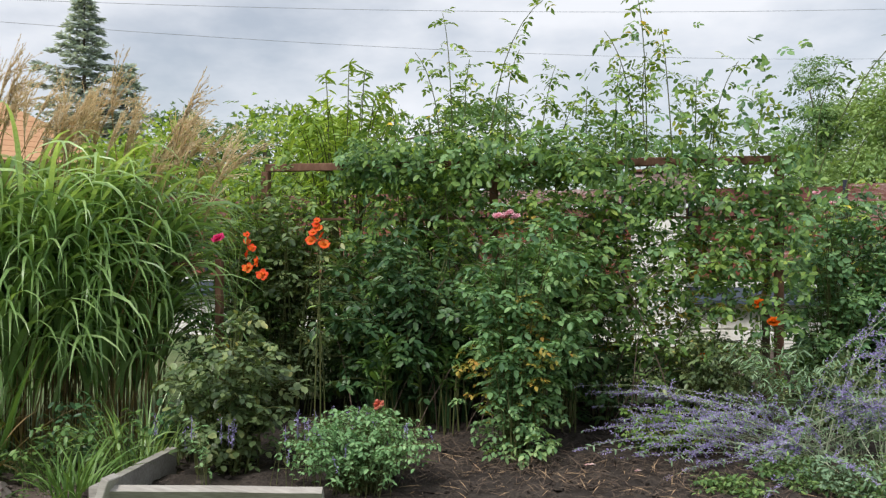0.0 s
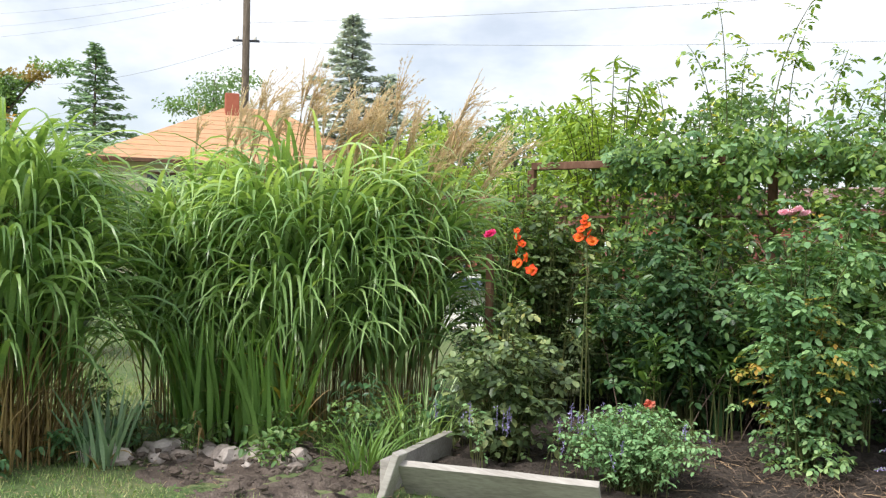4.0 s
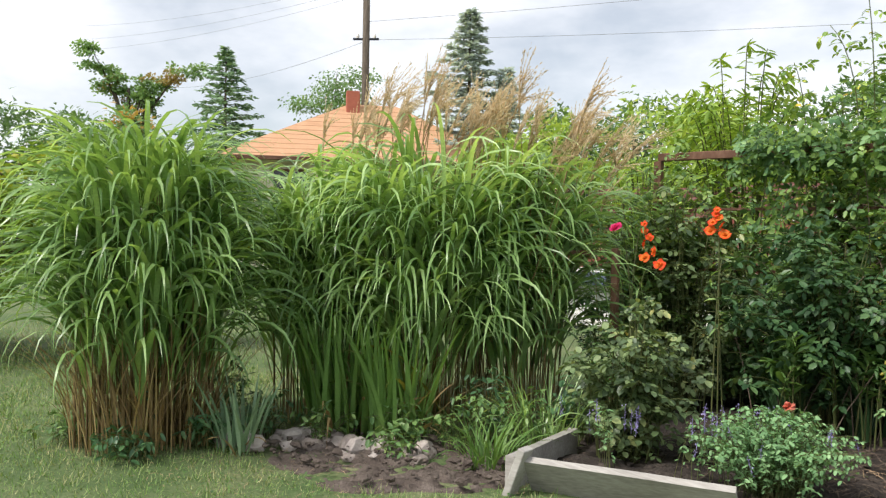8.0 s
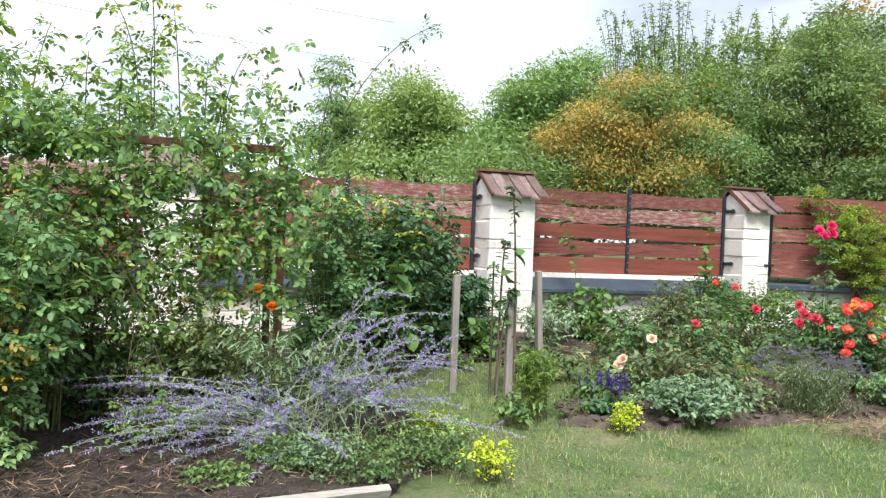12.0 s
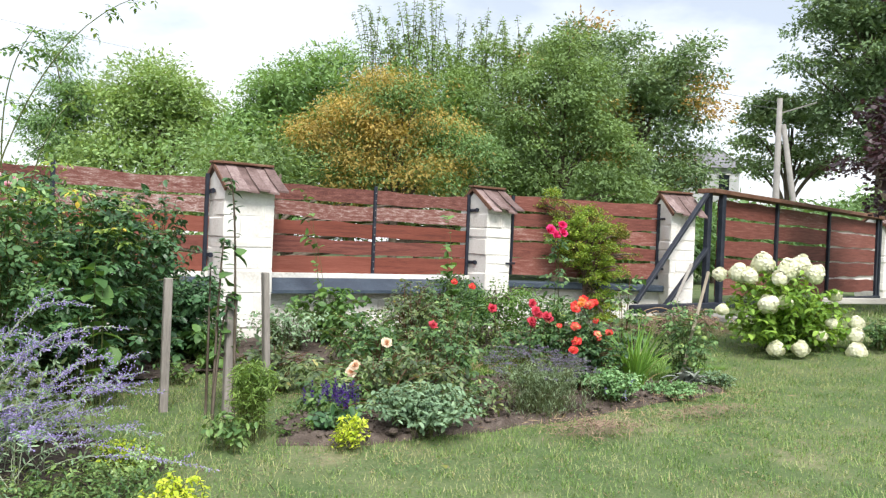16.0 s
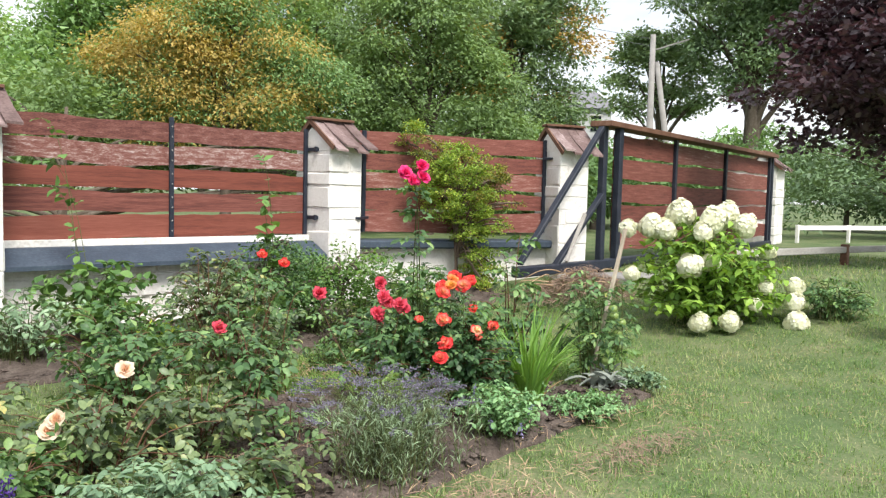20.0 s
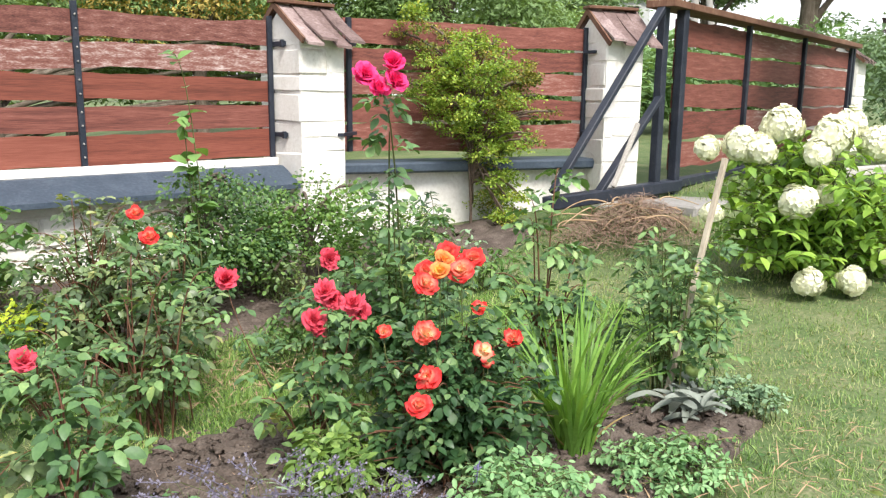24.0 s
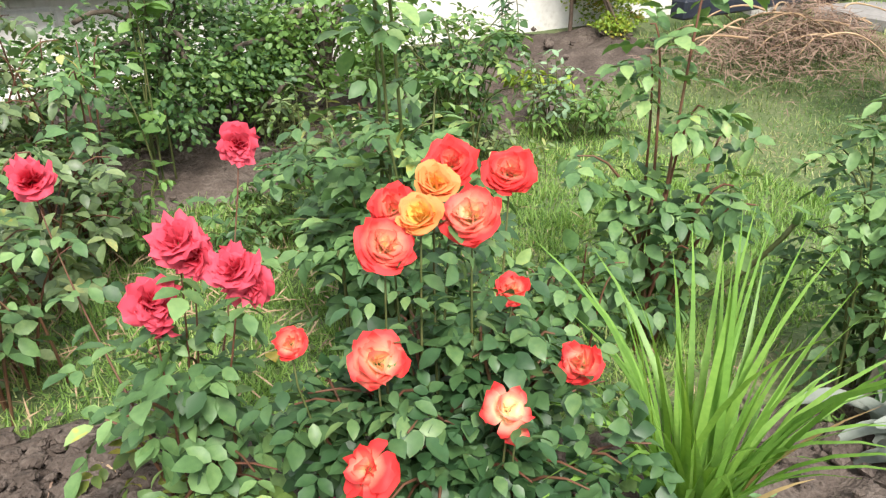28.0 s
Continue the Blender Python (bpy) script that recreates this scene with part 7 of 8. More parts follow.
def tree(name, label, at, trunk, blobs, n, leaf, mat, spread=0.35, flat=0.7, limbs=14, shape=CARD, droop=0.2, extra=None, bark=None, fine=1.0):
    """A tapered trunk with limbs and a crown of leaf clumps inside the given uneven masses (x, y, z, radius)."""
    z0 = up_at(*at)
    ob = thing(name, label, "tree", (*at, z0))
    B = np.array(blobs, float)
    B[:, 3] *= 0.7
    kids = np.repeat(B, 8, 0)
    off = ball(len(kids)) * np.array([1, 1, 0.65])
    kids[:, :3] += off * kids[:, 3:] * rng.uniform(0.9, 1.9, (len(kids), 1))
    kids[:, 3] *= rng.uniform(0.18, 0.46, len(kids))
    B = np.concatenate([B, kids])
    n, leaf = int(n * 1.75 * fine**1.7), leaf * (1.2 if shape is SHARD else 0.95) / fine**0.8
    vol = B[:, 3] ** 1.7
    clumps = max(30, n // (112 if shape is SHARD else 64))
    spread = spread * (1.22 if shape is SHARD else 1.0)
    pick = rng.choice(len(B), clumps, p=vol / vol.sum())
    u = ball(clumps)
    c = B[pick, :3] + u * B[pick, 3:] * rng.uniform(0.45, 1.12, (clumps, 1)) * np.array([1, 1, flat])
    top = 0.8 * B[:, 2].max()
    tr = [tube(curve((0, 0, -0.1), (rng.normal(0, 0.1), rng.normal(0, 0.1), top), (0, 0, top * 0.5), 8), np.linspace(trunk, trunk * 0.25, 8), 8)]
    for k in rng.choice(clumps, min(limbs, clumps), replace=False):
        h = min(top * 0.9, max(0.25 * top, c[k, 2] * 0.55))
        tr.append(tube(curve((0, 0, h), c[k], (c[k, 0] * 0.3, c[k, 1] * 0.3, (h + c[k, 2]) / 2 + 0.3), 7), np.linspace(trunk * 0.4, 0.012, 7), 5))
    if name == "purple_maple":
        stem = part("trunk", mesh_of("trunk", *tr[0], bark or BARK), ob)
        for limb in tr[1:]:
            part("limb", mesh_of("limb", *limb, bark or BARK), stem)
    else:
        part("trunk", mesh_of("trunk", *join_arrays(tr), bark or BARK), ob)
    per = n // clumps
    out = unit(u * np.array([1, 1, 0.6]) + rng.normal(0, 0.35, u.shape))

    def spray(i):
        """Leaves of flattened pads that lean outwards, their rims hanging."""
        o, m = np.repeat(out[i], per, 0), len(i) * per
        d = rng.normal(0, 1.0, (m, 3)) * np.array([0.95, 0.95, 0.32])
        d /= np.maximum(1.0, np.linalg.norm(d, axis=1) / 1.45)[:, None]
        rim = (d[:, :2] ** 2).sum(1)
        q = np.repeat(c[i], per, 0) + (d + o * rng.uniform(-0.9, 0.9, (m, 1))) * spread * 1.05
        q[:, 2] -= spread * 0.16 * rim
        return q, unit(o * 0.5 + d * np.array([0.7, 0.7, 0.3]) + rng.normal(0, 0.5, (m, 3))) - np.array([0, 0, droop])

    tone = np.array([noise.noise(Vector(p) * (6.0 / (1.0 + B[:, 2].max())) * 1.3 + Vector((at[0], at[1], 0))) for p in c]) + rng.normal(0, 0.16, clumps)
    turning = tone < np.quantile(tone, extra[1] * 0.6) if extra else np.zeros(clumps, bool)
    P, D = spray(np.flatnonzero(~turning))
    L = leaf * rng.uniform(0.6, 1.3, len(P))
    U = rng.normal(0, 0.6, P.shape) + np.array([0, 0, 1.0])
    part("crown", mesh_of("crown", *leaves(P, D, U, L, L * 0.7, shape), mat), ob, kind="stuff")
    if turning.any():
        m2 = extra[0]
        Q, D = spray(np.flatnonzero(turning))
        part("turning_foliage", mesh_of("turning_foliage", *leaves(Q, D, rng.normal(0, 0.6, Q.shape) + np.array([0, 0, 1.0]), leaf, leaf * 0.7, shape), m2), ob, "leaves of another shade, turning with the season", kind="stuff")
    return ob


def conifer(name, label, at, height, radius, mat, n=3600, dense=1.0):
    z0 = up_at(*at)
    ob = thing(name, label, "tree", (*at, z0))
    part("trunk", mesh_of("trunk", *tube([(0, 0, -0.2), (0, 0, height * 0.5), (0, 0, height * 0.98)], [0.16, 0.1, 0.015], 7), BARK), ob)
    P, D, br = [], [], []
    for k in range(int(150 * dense)):
        s = (k + rng.random()) / (150 * dense)
        h = height * (0.06 + 0.93 * s)
        L = radius * (1 - s) ** 0.95 * rng.uniform(0.35, 1.15) + 0.1
        a = k * 2.4 + rng.normal(0, 0.2)
        d = np.array([math.cos(a), math.sin(a), 0])
        c = curve((0, 0, h), d * L + np.array([0, 0, h - 0.12 * L + 0.25 * s * L]), d * L * 0.55 + np.array([0, 0, h + 0.1 * L]), 6)
        br.append(tube(c, np.linspace(0.02, 0.006, 6), 3))
        m = int(n / 90 * (0.35 + 1.3 * (1 - s)))
        q = rng.random(m) ** 0.7 * 4.99
        lo = q.astype(int)
        P.append(c[lo] + (c[lo + 1] - c[lo]) * (q - lo)[:, None] + rng.normal(0, 0.03, (m, 3)))
        side = np.cross(d, [0, 0, 1])
        D.append(d * 0.7 + side * rng.choice([-1, 1], m)[:, None] * rng.uniform(0.3, 1.2, m)[:, None] + rng.normal(0, 0.2, (m, 3)) + np.array([0, 0, -0.1]))
    P, D = np.concatenate(P), np.concatenate(D)
    L = rng.uniform(0.13, 0.28, len(P)) * (radius / 2.6) ** 0.5
    part("bough_growth", mesh_of("bough_growth", *join_arrays(br), BARK), ob, kind="stuff")
    part("crown", mesh_of("crown", *leaves(P, D, rng.normal(0, 0.8, P.shape) + np.array([0.2, -0.6, 0.7]), L, L * 0.3, CARD), mat), ob, "needled boughs", kind="stuff")
    return ob


tree("climbing_shrub", "olive-green small-leaved climber hanging over the gate", (9.22, 8.74), 0.016, [(-0.35, 0.12, 1.62, 0.32), (-0.1, 0.0, 1.44, 0.48), (0.1, -0.08, 1.2, 0.54), (0.14, -0.1, 0.98, 0.46), (0.18, -0.12, 0.68, 0.36), (0.22, -0.12, 0.4, 0.26), (-0.5, 0.2, 1.9, 0.14), (-0.22, 0.05, 1.25, 0.36), (0.22, -0.12, 0.16, 0.26)], 16000, 0.03, VINELEAF, 0.045, 1.05, 60, extra=(YELLOWING, 0.3), bark=TWIG)
tree("wall_shrub", "round green shrub with hanging leaflets by the wall", (6.2, 8.15), 0.02, [(0, 0, 0.5, 0.42), (0.35, 0, 0.55, 0.36), (-0.35, 0, 0.42, 0.36), (0.1, -0.1, 0.8, 0.25)], 4600, 0.034, ROSELEAF, 0.09, 0.9, 14, shape=PLAIN)
tree("wall_shrub", "fresh green shrub by the wall", (6.95, 8.0), 0.02, [(0, 0, 0.5, 0.36), (0.2, 0, 0.62, 0.3), (-0.25, 0.05, 0.42, 0.3)], 2800, 0.036, FRESH, 0.09, 0.9, 12, shape=PLAIN)
conifer("blue_spruce", "blue spruce standing beyond the reeds", (-18.8, 23.1), 9.75, 4.4, NEEDLE, 12000)
conifer("blue_spruce", "smaller blue spruce beside the tall one", (-17.7, 23.9), 7.6, 2.9, NEEDLE, 8000)
conifer("fir_tree", "green fir in the distance", (-31.5, 21.4), 9.8, 4.6, GREENNEEDLE, 8000)
tree("pollard_tree", "half-bare tree with dense ivy-green clumps in its top", (-35.4, 18.9), 0.3, [(0, 0, 4.2, 2.4), (0, 0, 6.4, 1.0), (0.2, 0.2, 7.4, 0.9), (-0.6, -0.6, 8.3, 0.7), (-1.1, -1.1, 9.2, 0.55), (0.7, 0.7, 8.1, 0.7), (1.4, 1.4, 8.6, 0.5), (2.0, 2.0, 8.9, 0.4), (-1.4, -1.4, 9.8, 0.35)], 9000, 0.17, TREELEAF, 0.2, 0.9, 40, extra=(TREERUST, 0.08))
tree("birch_tree", "hanging birch in the distance", (-28.5, 25.2), 0.2, [(0, 0, 4, 2.2), (0.3, 0.3, 6.5, 1.9), (0, 0.5, 8.3, 1.3), (2.4, 2, 6.0, 1.7)], 9000, 0.16, TREELEAF, 0.4, 1.0, 12, droop=0.6)
tree("birch_tree", "pale hanging birch in the far distance", (-33, 10.5), 0.18, [(0, 0, 4.2, 1.6), (0.2, 0, 6.2, 1.1), (-2.5, -1.5, 5.0, 1.6)], 5000, 0.18, TREELIGHT, 0.4, 1.0, 10, droop=0.5)
tree("distant_trees", "row of distant broadleaf trees", (-30.5, 14.0), 0.3, [(0, 0, 4, 2.6), (-3, 2, 4.5, 2.4), (3, 5.5, 3.6, 2.2), (-1, -3, 3.2, 2.2), (5.5, 9, 3.6, 2.3)], 8000, 0.22, TREELEAF, 0.45, 0.8, 16, extra=(TREERUST, 0.1), shape=SHARD)
tree("distant_trees", "dark row of trees behind the spruces", (-15.0, 29.0), 0.3, [(-6, -2, 4.5, 2.4), (-3, 0, 5.0, 2.4), (0, 0, 5.2, 2.6), (3.5, 0.5, 4.8, 2.6), (7, 1, 4.6, 2.4), (10, 1, 5.2, 2.6), (14, 1, 4.4, 2.4), (-9, -4, 4.6, 2.0)], 11000, 0.24, TREELEAF, 0.45, 0.85, 20, shape=SHARD)
tree("shrub_hedge", "green garden shrubs behind the reeds, backlight put into their bright colour", (-6.3, 11.4), 0.1, [(-2.4, -0.6, 2.2, 1.2), (-1.2, 0, 2.5, 1.2), (0.2, 0.4, 2.8, 1.15), (1.4, 0.6, 2.6, 1.1), (2.6, 0.4, 2.2, 1.0), (0.6, 0.2, 1.8, 1.2), (-1.0, 0.2, 1.6, 1.2)], 11000, 0.11, SUNNYLEAF, 0.22, 0.9, 14, shape=SHARD)
tree("garden_hedge", "yellow-green hedge of broad leaves beside the lawn", (-8.9, 2.3), 0.08, [(0, 0, 1.5, 0.75), (-0.6, -1.1, 1.45, 0.8), (0.2, 1.2, 1.5, 0.8), (-0.7, 0.6, 1.0, 0.8), (-1.2, -0.6, 1.0, 0.8), (0.6, 2.4, 1.4, 0.8)], 9000, 0.1, BOXLEAF, 0.16, 0.95, 14)
# beyond the fence
tree("linden_tree", "round light green tree beyond the fence", (6.8, 23.1), 0.22, [(0.1, -0.0, 5.3, 0.88), (-0.6, 0.2, 4.8, 0.84), (0.8, -0.2, 4.9, 0.88), (0.2, -0.1, 4.1, 1.26), (-1.0, 0.3, 3.7, 1.01), (1.3, -0.4, 3.9, 0.93), (-0.1, 0.0, 5.9, 0.37)], 13000, 0.13, TREELIGHT, 0.3, 0.95, 18, fine=1.2, shape=SHARD)
tree("birch_tree", "slender hanging birch beyond the fence", (4.9, 25.6), 0.14, [(-0.2, 0.0, 6.2, 0.36), (-0.2, 0.0, 5.4, 0.55), (0.2, -0.0, 4.7, 0.64), (-0.6, 0.1, 4.4, 0.55), (-0.0, 0.0, 3.9, 0.82), (-0.3, 0.0, 6.7, 0.18)], 6000, 0.1, TREELEAF, 0.24, 1.1, 14, droop=0.6, fine=1.2, shape=SHARD)
tree("acacia_tree", "spreading robinia tree beyond the fence", (9.0, 19.2), 0.2, [(-0.3, 0.1, 5.0, 0.66), (-0.9, 0.4, 4.3, 0.62), (0.3, -0.2, 5.3, 0.56), (-0.5, 0.2, 4.2, 0.88), (0.5, -0.2, 4.1, 0.88), (-1.0, 0.4, 3.5, 0.74), (1.0, -0.5, 5.7, 0.41), (1.5, -0.8, 4.9, 0.74), (0.0, -0.0, 3.2, 0.88)], 17000, 0.105, TREELEAF, 0.26, 0.9, 26, extra=(TREERUST, 0.03), fine=1.2, shape=SHARD)
tree("sumac_tree", "sumac tree turning rust and yellow beyond the fence", (9.3, 14.5), 0.12, [(-0.1, 0.0, 4.1, 0.5), (-0.8, 0.5, 3.9, 0.45), (0.7, -0.4, 3.7, 0.5), (-1.3, 0.8, 3.2, 0.5), (-0.1, 0.0, 3.3, 0.7), (1.2, -0.8, 3.1, 0.5), (0.5, -0.3, 2.8, 0.66), (-0.5, 0.2, 4.6, 0.25), (-0.7, 0.4, 2.6, 0.7), (0.3, -0.2, 4.4, 0.3)], 15000, 0.085, SUMACLEAF, 0.26, 0.8, 22, droop=0.6, extra=(TREELEAF, 0.8), fine=1.5, shape=SHARD)
tree("acacia_tree", "light green robinia with airy top shoots", (13.3, 17.9), 0.16, [(-1.3, 0.9, 5.5, 0.6), (-0.3, 0.2, 5.8, 0.55), (0.4, -0.3, 5.7, 0.6), (1.2, -0.9, 5.4, 0.6), (0.2, -0.2, 4.9, 0.9), (-1.1, 0.8, 6.2, 0.24), (-1.6, 1.1, 6.3, 0.16), (0.7, -0.5, 6.3, 0.26), (1.3, -1.0, 6.0, 0.26), (-0.7, 0.5, 4.6, 0.8), (1.0, -0.7, 4.2, 0.8), (-1.4, 0.9, 4.0, 0.8), (0.3, -0.3, 3.2, 0.9), (1.6, -1.1, 3.0, 0.8)], 15000, 0.095, TREELIGHT, 0.26, 1.0, 30, extra=(TREERUST, 0.06), fine=1.2, shape=SHARD)
tree("acacia_tree", "broad green robinia with hanging sprays over the gate", (14.1, 14.6), 0.18, [(-0.0, 0.0, 5.5, 0.63), (-0.4, 0.4, 5.0, 0.7), (0.4, -0.4, 5.0, 0.67), (-0.8, 0.7, 4.1, 0.77), (0.1, -0.1, 4.0, 0.91), (0.6, -0.6, 3.7, 0.63), (-1.2, 1.1, 3.4, 0.63), (-0.3, 0.3, 5.9, 0.35), (0.2, -0.2, 3.2, 0.7), (-0.7, 0.6, 3.1, 0.63), (0.9, -0.8, 2.6, 0.7), (-0.3, 0.2, 2.3, 0.8), (-1.2, 1.0, 2.4, 0.7), (1.5, -1.4, 2.2, 0.6), (1.1, -1.1, 3.3, 0.45)], 19000, 0.1, TREELIGHT, 0.24, 0.9, 28, droop=0.45, extra=(TREERUST, 0.04), fine=1.2, shape=SHARD)
for x, y, z in ((11.3, 19.2, 7.4), (11.8, 18.9, 7.5), (12.2, 18.6, 7.8), (12.7, 18.3, 7.8), (13.2, 18.0, 7.3), (13.8, 17.5, 7.5), (14.3, 17.1, 7.3), (14.6, 16.8, 7.2)):
    ob = thing("robinia_shoot", "airy top shoots of a robinia against the sky", "tree", (x, y, 0), "robinia shoots")
    st = [curve((t[0] * 0.3, t[1] * 0.3, z * 0.7), (t[0], t[1], z * t[2] * 1.04), (t[0] * 0.4, t[1] * 0.4, z * 0.92), 8) for t in np.column_stack([rng.normal(0, 0.35, (9, 2)), rng.uniform(0.84, 1.02, 9)])]
    stalk_parts(ob, st, 0.012, BARK, "shoot")
    P, D, U = along_stems(st, 60, 0.05, 0.2)
    part("foliage", mesh_of("foliage", *leaves(P, D, U, 0.12 * rng.uniform(0.6, 1.2, len(P)), 0.055, CARD), TREELIGHT), ob, kind="stuff")
tree("oak_tree", "dark round oak beyond the fence", (27.4, 23.9), 0.45, [(-1.4, 1.5, 10.1, 1.51), (-2.7, 2.7, 9.6, 1.01), (0.4, -0.5, 8.8, 1.51), (-0.4, 0.4, 8.1, 2.02), (1.0, -1.2, 7.7, 1.26), (-1.3, 1.4, 7.4, 1.77), (0.6, -0.7, 6.4, 1.51), (1.5, -1.8, 6.8, 0.71), (-0.6, 0.7, 5.7, 1.51), (-2.1, 2.2, 10.7, 0.63), (0.9, -1.0, 4.6, 1.5), (-0.8, 0.9, 4.0, 1.5), (0.5, -0.6, 3.2, 1.3), (-0.6, 0.7, 2.6, 1.4)], 21000, 0.2, TREEDARK, 0.4, 0.9, 30, extra=(TREERUST, 0.1), fine=1.2, shape=SHARD)
tree("oak_tree", "tall dark oak by the road", (38.0, 18.8), 0.5, [(-0.8, 1.6, 12.0, 1.77), (-0.2, 0.4, 12.9, 2.06), (0.4, -0.9, 11.2, 2.36), (-1.0, 1.9, 10.4, 1.33), (-0.2, 0.5, 9.5, 2.06), (0.6, -1.2, 13.2, 2.36), (0.3, -0.6, 9.0, 1.77), (1.1, -2.5, 10.8, 2.36), (-0.4, 0.9, 15.1, 1.77), (-1.2, 2.3, 8.6, 0.88), (0.9, -1.9, 7.2, 1.8), (-0.2, 0.4, 7.0, 1.5)], 23000, 0.24, TREEDARK, 0.42, 0.9, 30, fine=1.2, shape=SHARD)
tree("roadside_tree", "green tree by the concrete pole", (37.7, 23.4), 0.25, [(-0.3, 0.5, 8.8, 0.86), (-0.8, 1.2, 8.0, 0.93), (0.1, -0.2, 8.3, 0.93), (0.6, -0.9, 7.5, 1.08), (-1.0, 1.5, 6.9, 0.68), (0.0, -0.1, 6.1, 0.93), (-0.8, 1.2, 5.6, 0.8), (0.7, -1.2, 5.9, 1.08)], 7000, 0.2, TREEDARK, 0.35, 0.9, 22)
tree("shrub_hedge", "tall leafy shrubs along the outer side of the fence", (6.5, 14.2), 0.1, [(-5.2, 0.4, 1.4, 0.9), (-3.6, 0.8, 1.6, 1.0), (-2.0, 1.2, 2.0, 1.1), (-0.4, 1.8, 2.2, 1.3), (1.2, 2.4, 2.2, 1.4), (3.2, 2.2, 2.1, 1.4), (5.0, 1.6, 2.0, 1.3), (6.6, 1.4, 2.0, 1.3), (8.6, 1.4, 1.8, 1.3)], 16000, 0.11, TREELIGHT, 0.26, 0.9, 24, fine=1.2, shape=SHARD)
tree("shrub_hedge", "dense green shrubs beyond the drive gate", (21.0, 15.2), 0.1, [(-5, -0.4, 1.5, 1.3), (-3, -0.2, 1.5, 1.3), (-1.5, 0, 1.5, 1.3), (0.4, 0, 1.5, 1.3), (2.2, 0.1, 1.6, 1.3), (4, 0.4, 1.7, 1.3), (6, 0.6, 1.9, 1.4), (8, 1.0, 2.1, 1.6)], 15000, 0.18, TREELEAF, 0.34, 0.9, 20, shape=SHARD)
tree("shrub_hedge", "leafy bushes beyond the far pillar", (24.0, 8.2), 0.1, [(-1, 1.2, 1.6, 1.3), (1.0, 0.2, 1.7, 1.5), (3.0, -1.2, 1.9, 1.7), (6, -3, 2.3, 2.1), (9, -5, 2.6, 2.2)], 10000, 0.13, TREEDARK, 0.3, 0.9, 14, shape=SHARD)
tree("shrub_hedge", "dense dark bushes across the road", (29.5, 11.5), 0.1, [(-0.4, 1.1, 1.2, 0.95), (-0.1, 0.2, 1.4, 1.05), (0.3, -0.8, 1.3, 1.05), (0.6, -1.7, 1.6, 1.16), (-0.3, 0.7, 2.3, 0.84), (0.2, -0.4, 2.5, 0.95), (0.5, -1.5, 2.7, 1.05), (0.9, -2.8, 1.8, 1.26)], 11000, 0.15, TREEDARK, 0.3, 0.9, 14, shape=SHARD)
tree("shrub_hedge", "tall green bushes behind the robinias", (12.5, 18.5), 0.1, [(-6, 0.6, 2.2, 1.9), (-4, 0, 2.6, 2.0), (-2, 0.3, 3.2, 2.3), (-1, 0.3, 4.4, 1.9), (0.4, 0, 3.2, 2.4), (1.4, 0.2, 4.4, 2.0), (2.6, 0.2, 3.0, 2.3), (4, -0.3, 2.8, 2.1), (6, -0.8, 2.6, 2.1), (-3, 0, 4.0, 1.6), (3, 0, 4.2, 1.7)], 19000, 0.14, TREELEAF, 0.3, 0.95, 14, fine=1.2, shape=SHARD)
tree("shrub_hedge", "bank of green bushes across the road", (33.0, 25.5), 0.12, [(-9, 8, 1.9, 1.9), (-6.5, 6, 2.0, 1.9), (-4, 3.8, 1.9, 1.9), (-1.5, 1.6, 2.0, 1.9), (1, -0.6, 2.1, 1.9), (3.2, -2.8, 2.2, 2.0), (5.2, -5, 2.4, 2.1), (7, -7.5, 2.6, 2.2), (-7.5, 7, 0.9, 1.6), (-2.5, 2.4, 0.9, 1.6), (2, -1.6, 0.9, 1.6)], 16000, 0.2, TREELEAF, 0.3, 0.9, 16, shape=SHARD)
tree("purple_maple", "dark purple-leaved maple with a dense round crown", (14.2, 5.3), 0.09, [(0.2, 0.3, 3.0, 1.8), (-0.2, 0.8, 2.75, 1.3), (0.3, -0.6, 2.9, 1.75), (0.1, 0.2, 4.0, 1.6), (0.6, -1.4, 3.1, 1.65), (0.0, 0.6, 2.4, 1.1)], 22000, 0.112, MAPLELEAF, 0.19, 0.85, 26)
tree("distant_trees", "row of grey-green trees far beyond the fence", (22.0, 40.0), 0.3, [(-14, 3, 3.0, 2.6), (-10, 2, 3.4, 2.6), (-6, 1, 3.2, 2.8), (-2, 0, 3.6, 2.8), (2, -1, 3.4, 2.8), (6, -3, 3.6, 2.8), (10, -5, 3.4, 2.8), (14, -8, 3.4, 2.8)], 9000, 0.26, TREELEAF, 0.5, 0.85, 16, shape=SHARD)
tree("far_woods", "wooded skyline beyond the road", (82.0, 0.0), 0.4, [(rng.normal(0, 3), y, 3.5 + rng.random() * 2.5, 5.0) for y in range(-60, 62, 6)], 6000, 0.6, TREELEAF, 0.9, 0.7, 10, shape=SHARD)
tree("far_woods", "distant wooded skyline", (0.0, 75.0), 0.4, [(x, rng.normal(0, 3), 3.5 + rng.random() * 2.5, 4.5) for x in range(-70, 75, 6)], 7000, 0.6, TREELEAF, 0.9, 0.7, 10, shape=SHARD)

# ---- buildings, poles, cables ----
house = thing("bungalow", "low cream bungalow with an orange tiled hip roof", "house", (-22.6, 21.3, 0), turn=49.5)
part("wall", box_mesh("house_wall", (-4.3, -3.4, 0), (4.3, 3.4, 4.0), PLASTER, 0.02), house)
bm = bmesh.new()
e = [bm.verts.new(p) for p in ((-5, -4.1, 3.95), (5, -4.1, 3.95), (5, 4.1, 3.95), (-5, 4.1, 3.95), (-0.5, 0, 6.42), (1.3, 0, 6.42))]
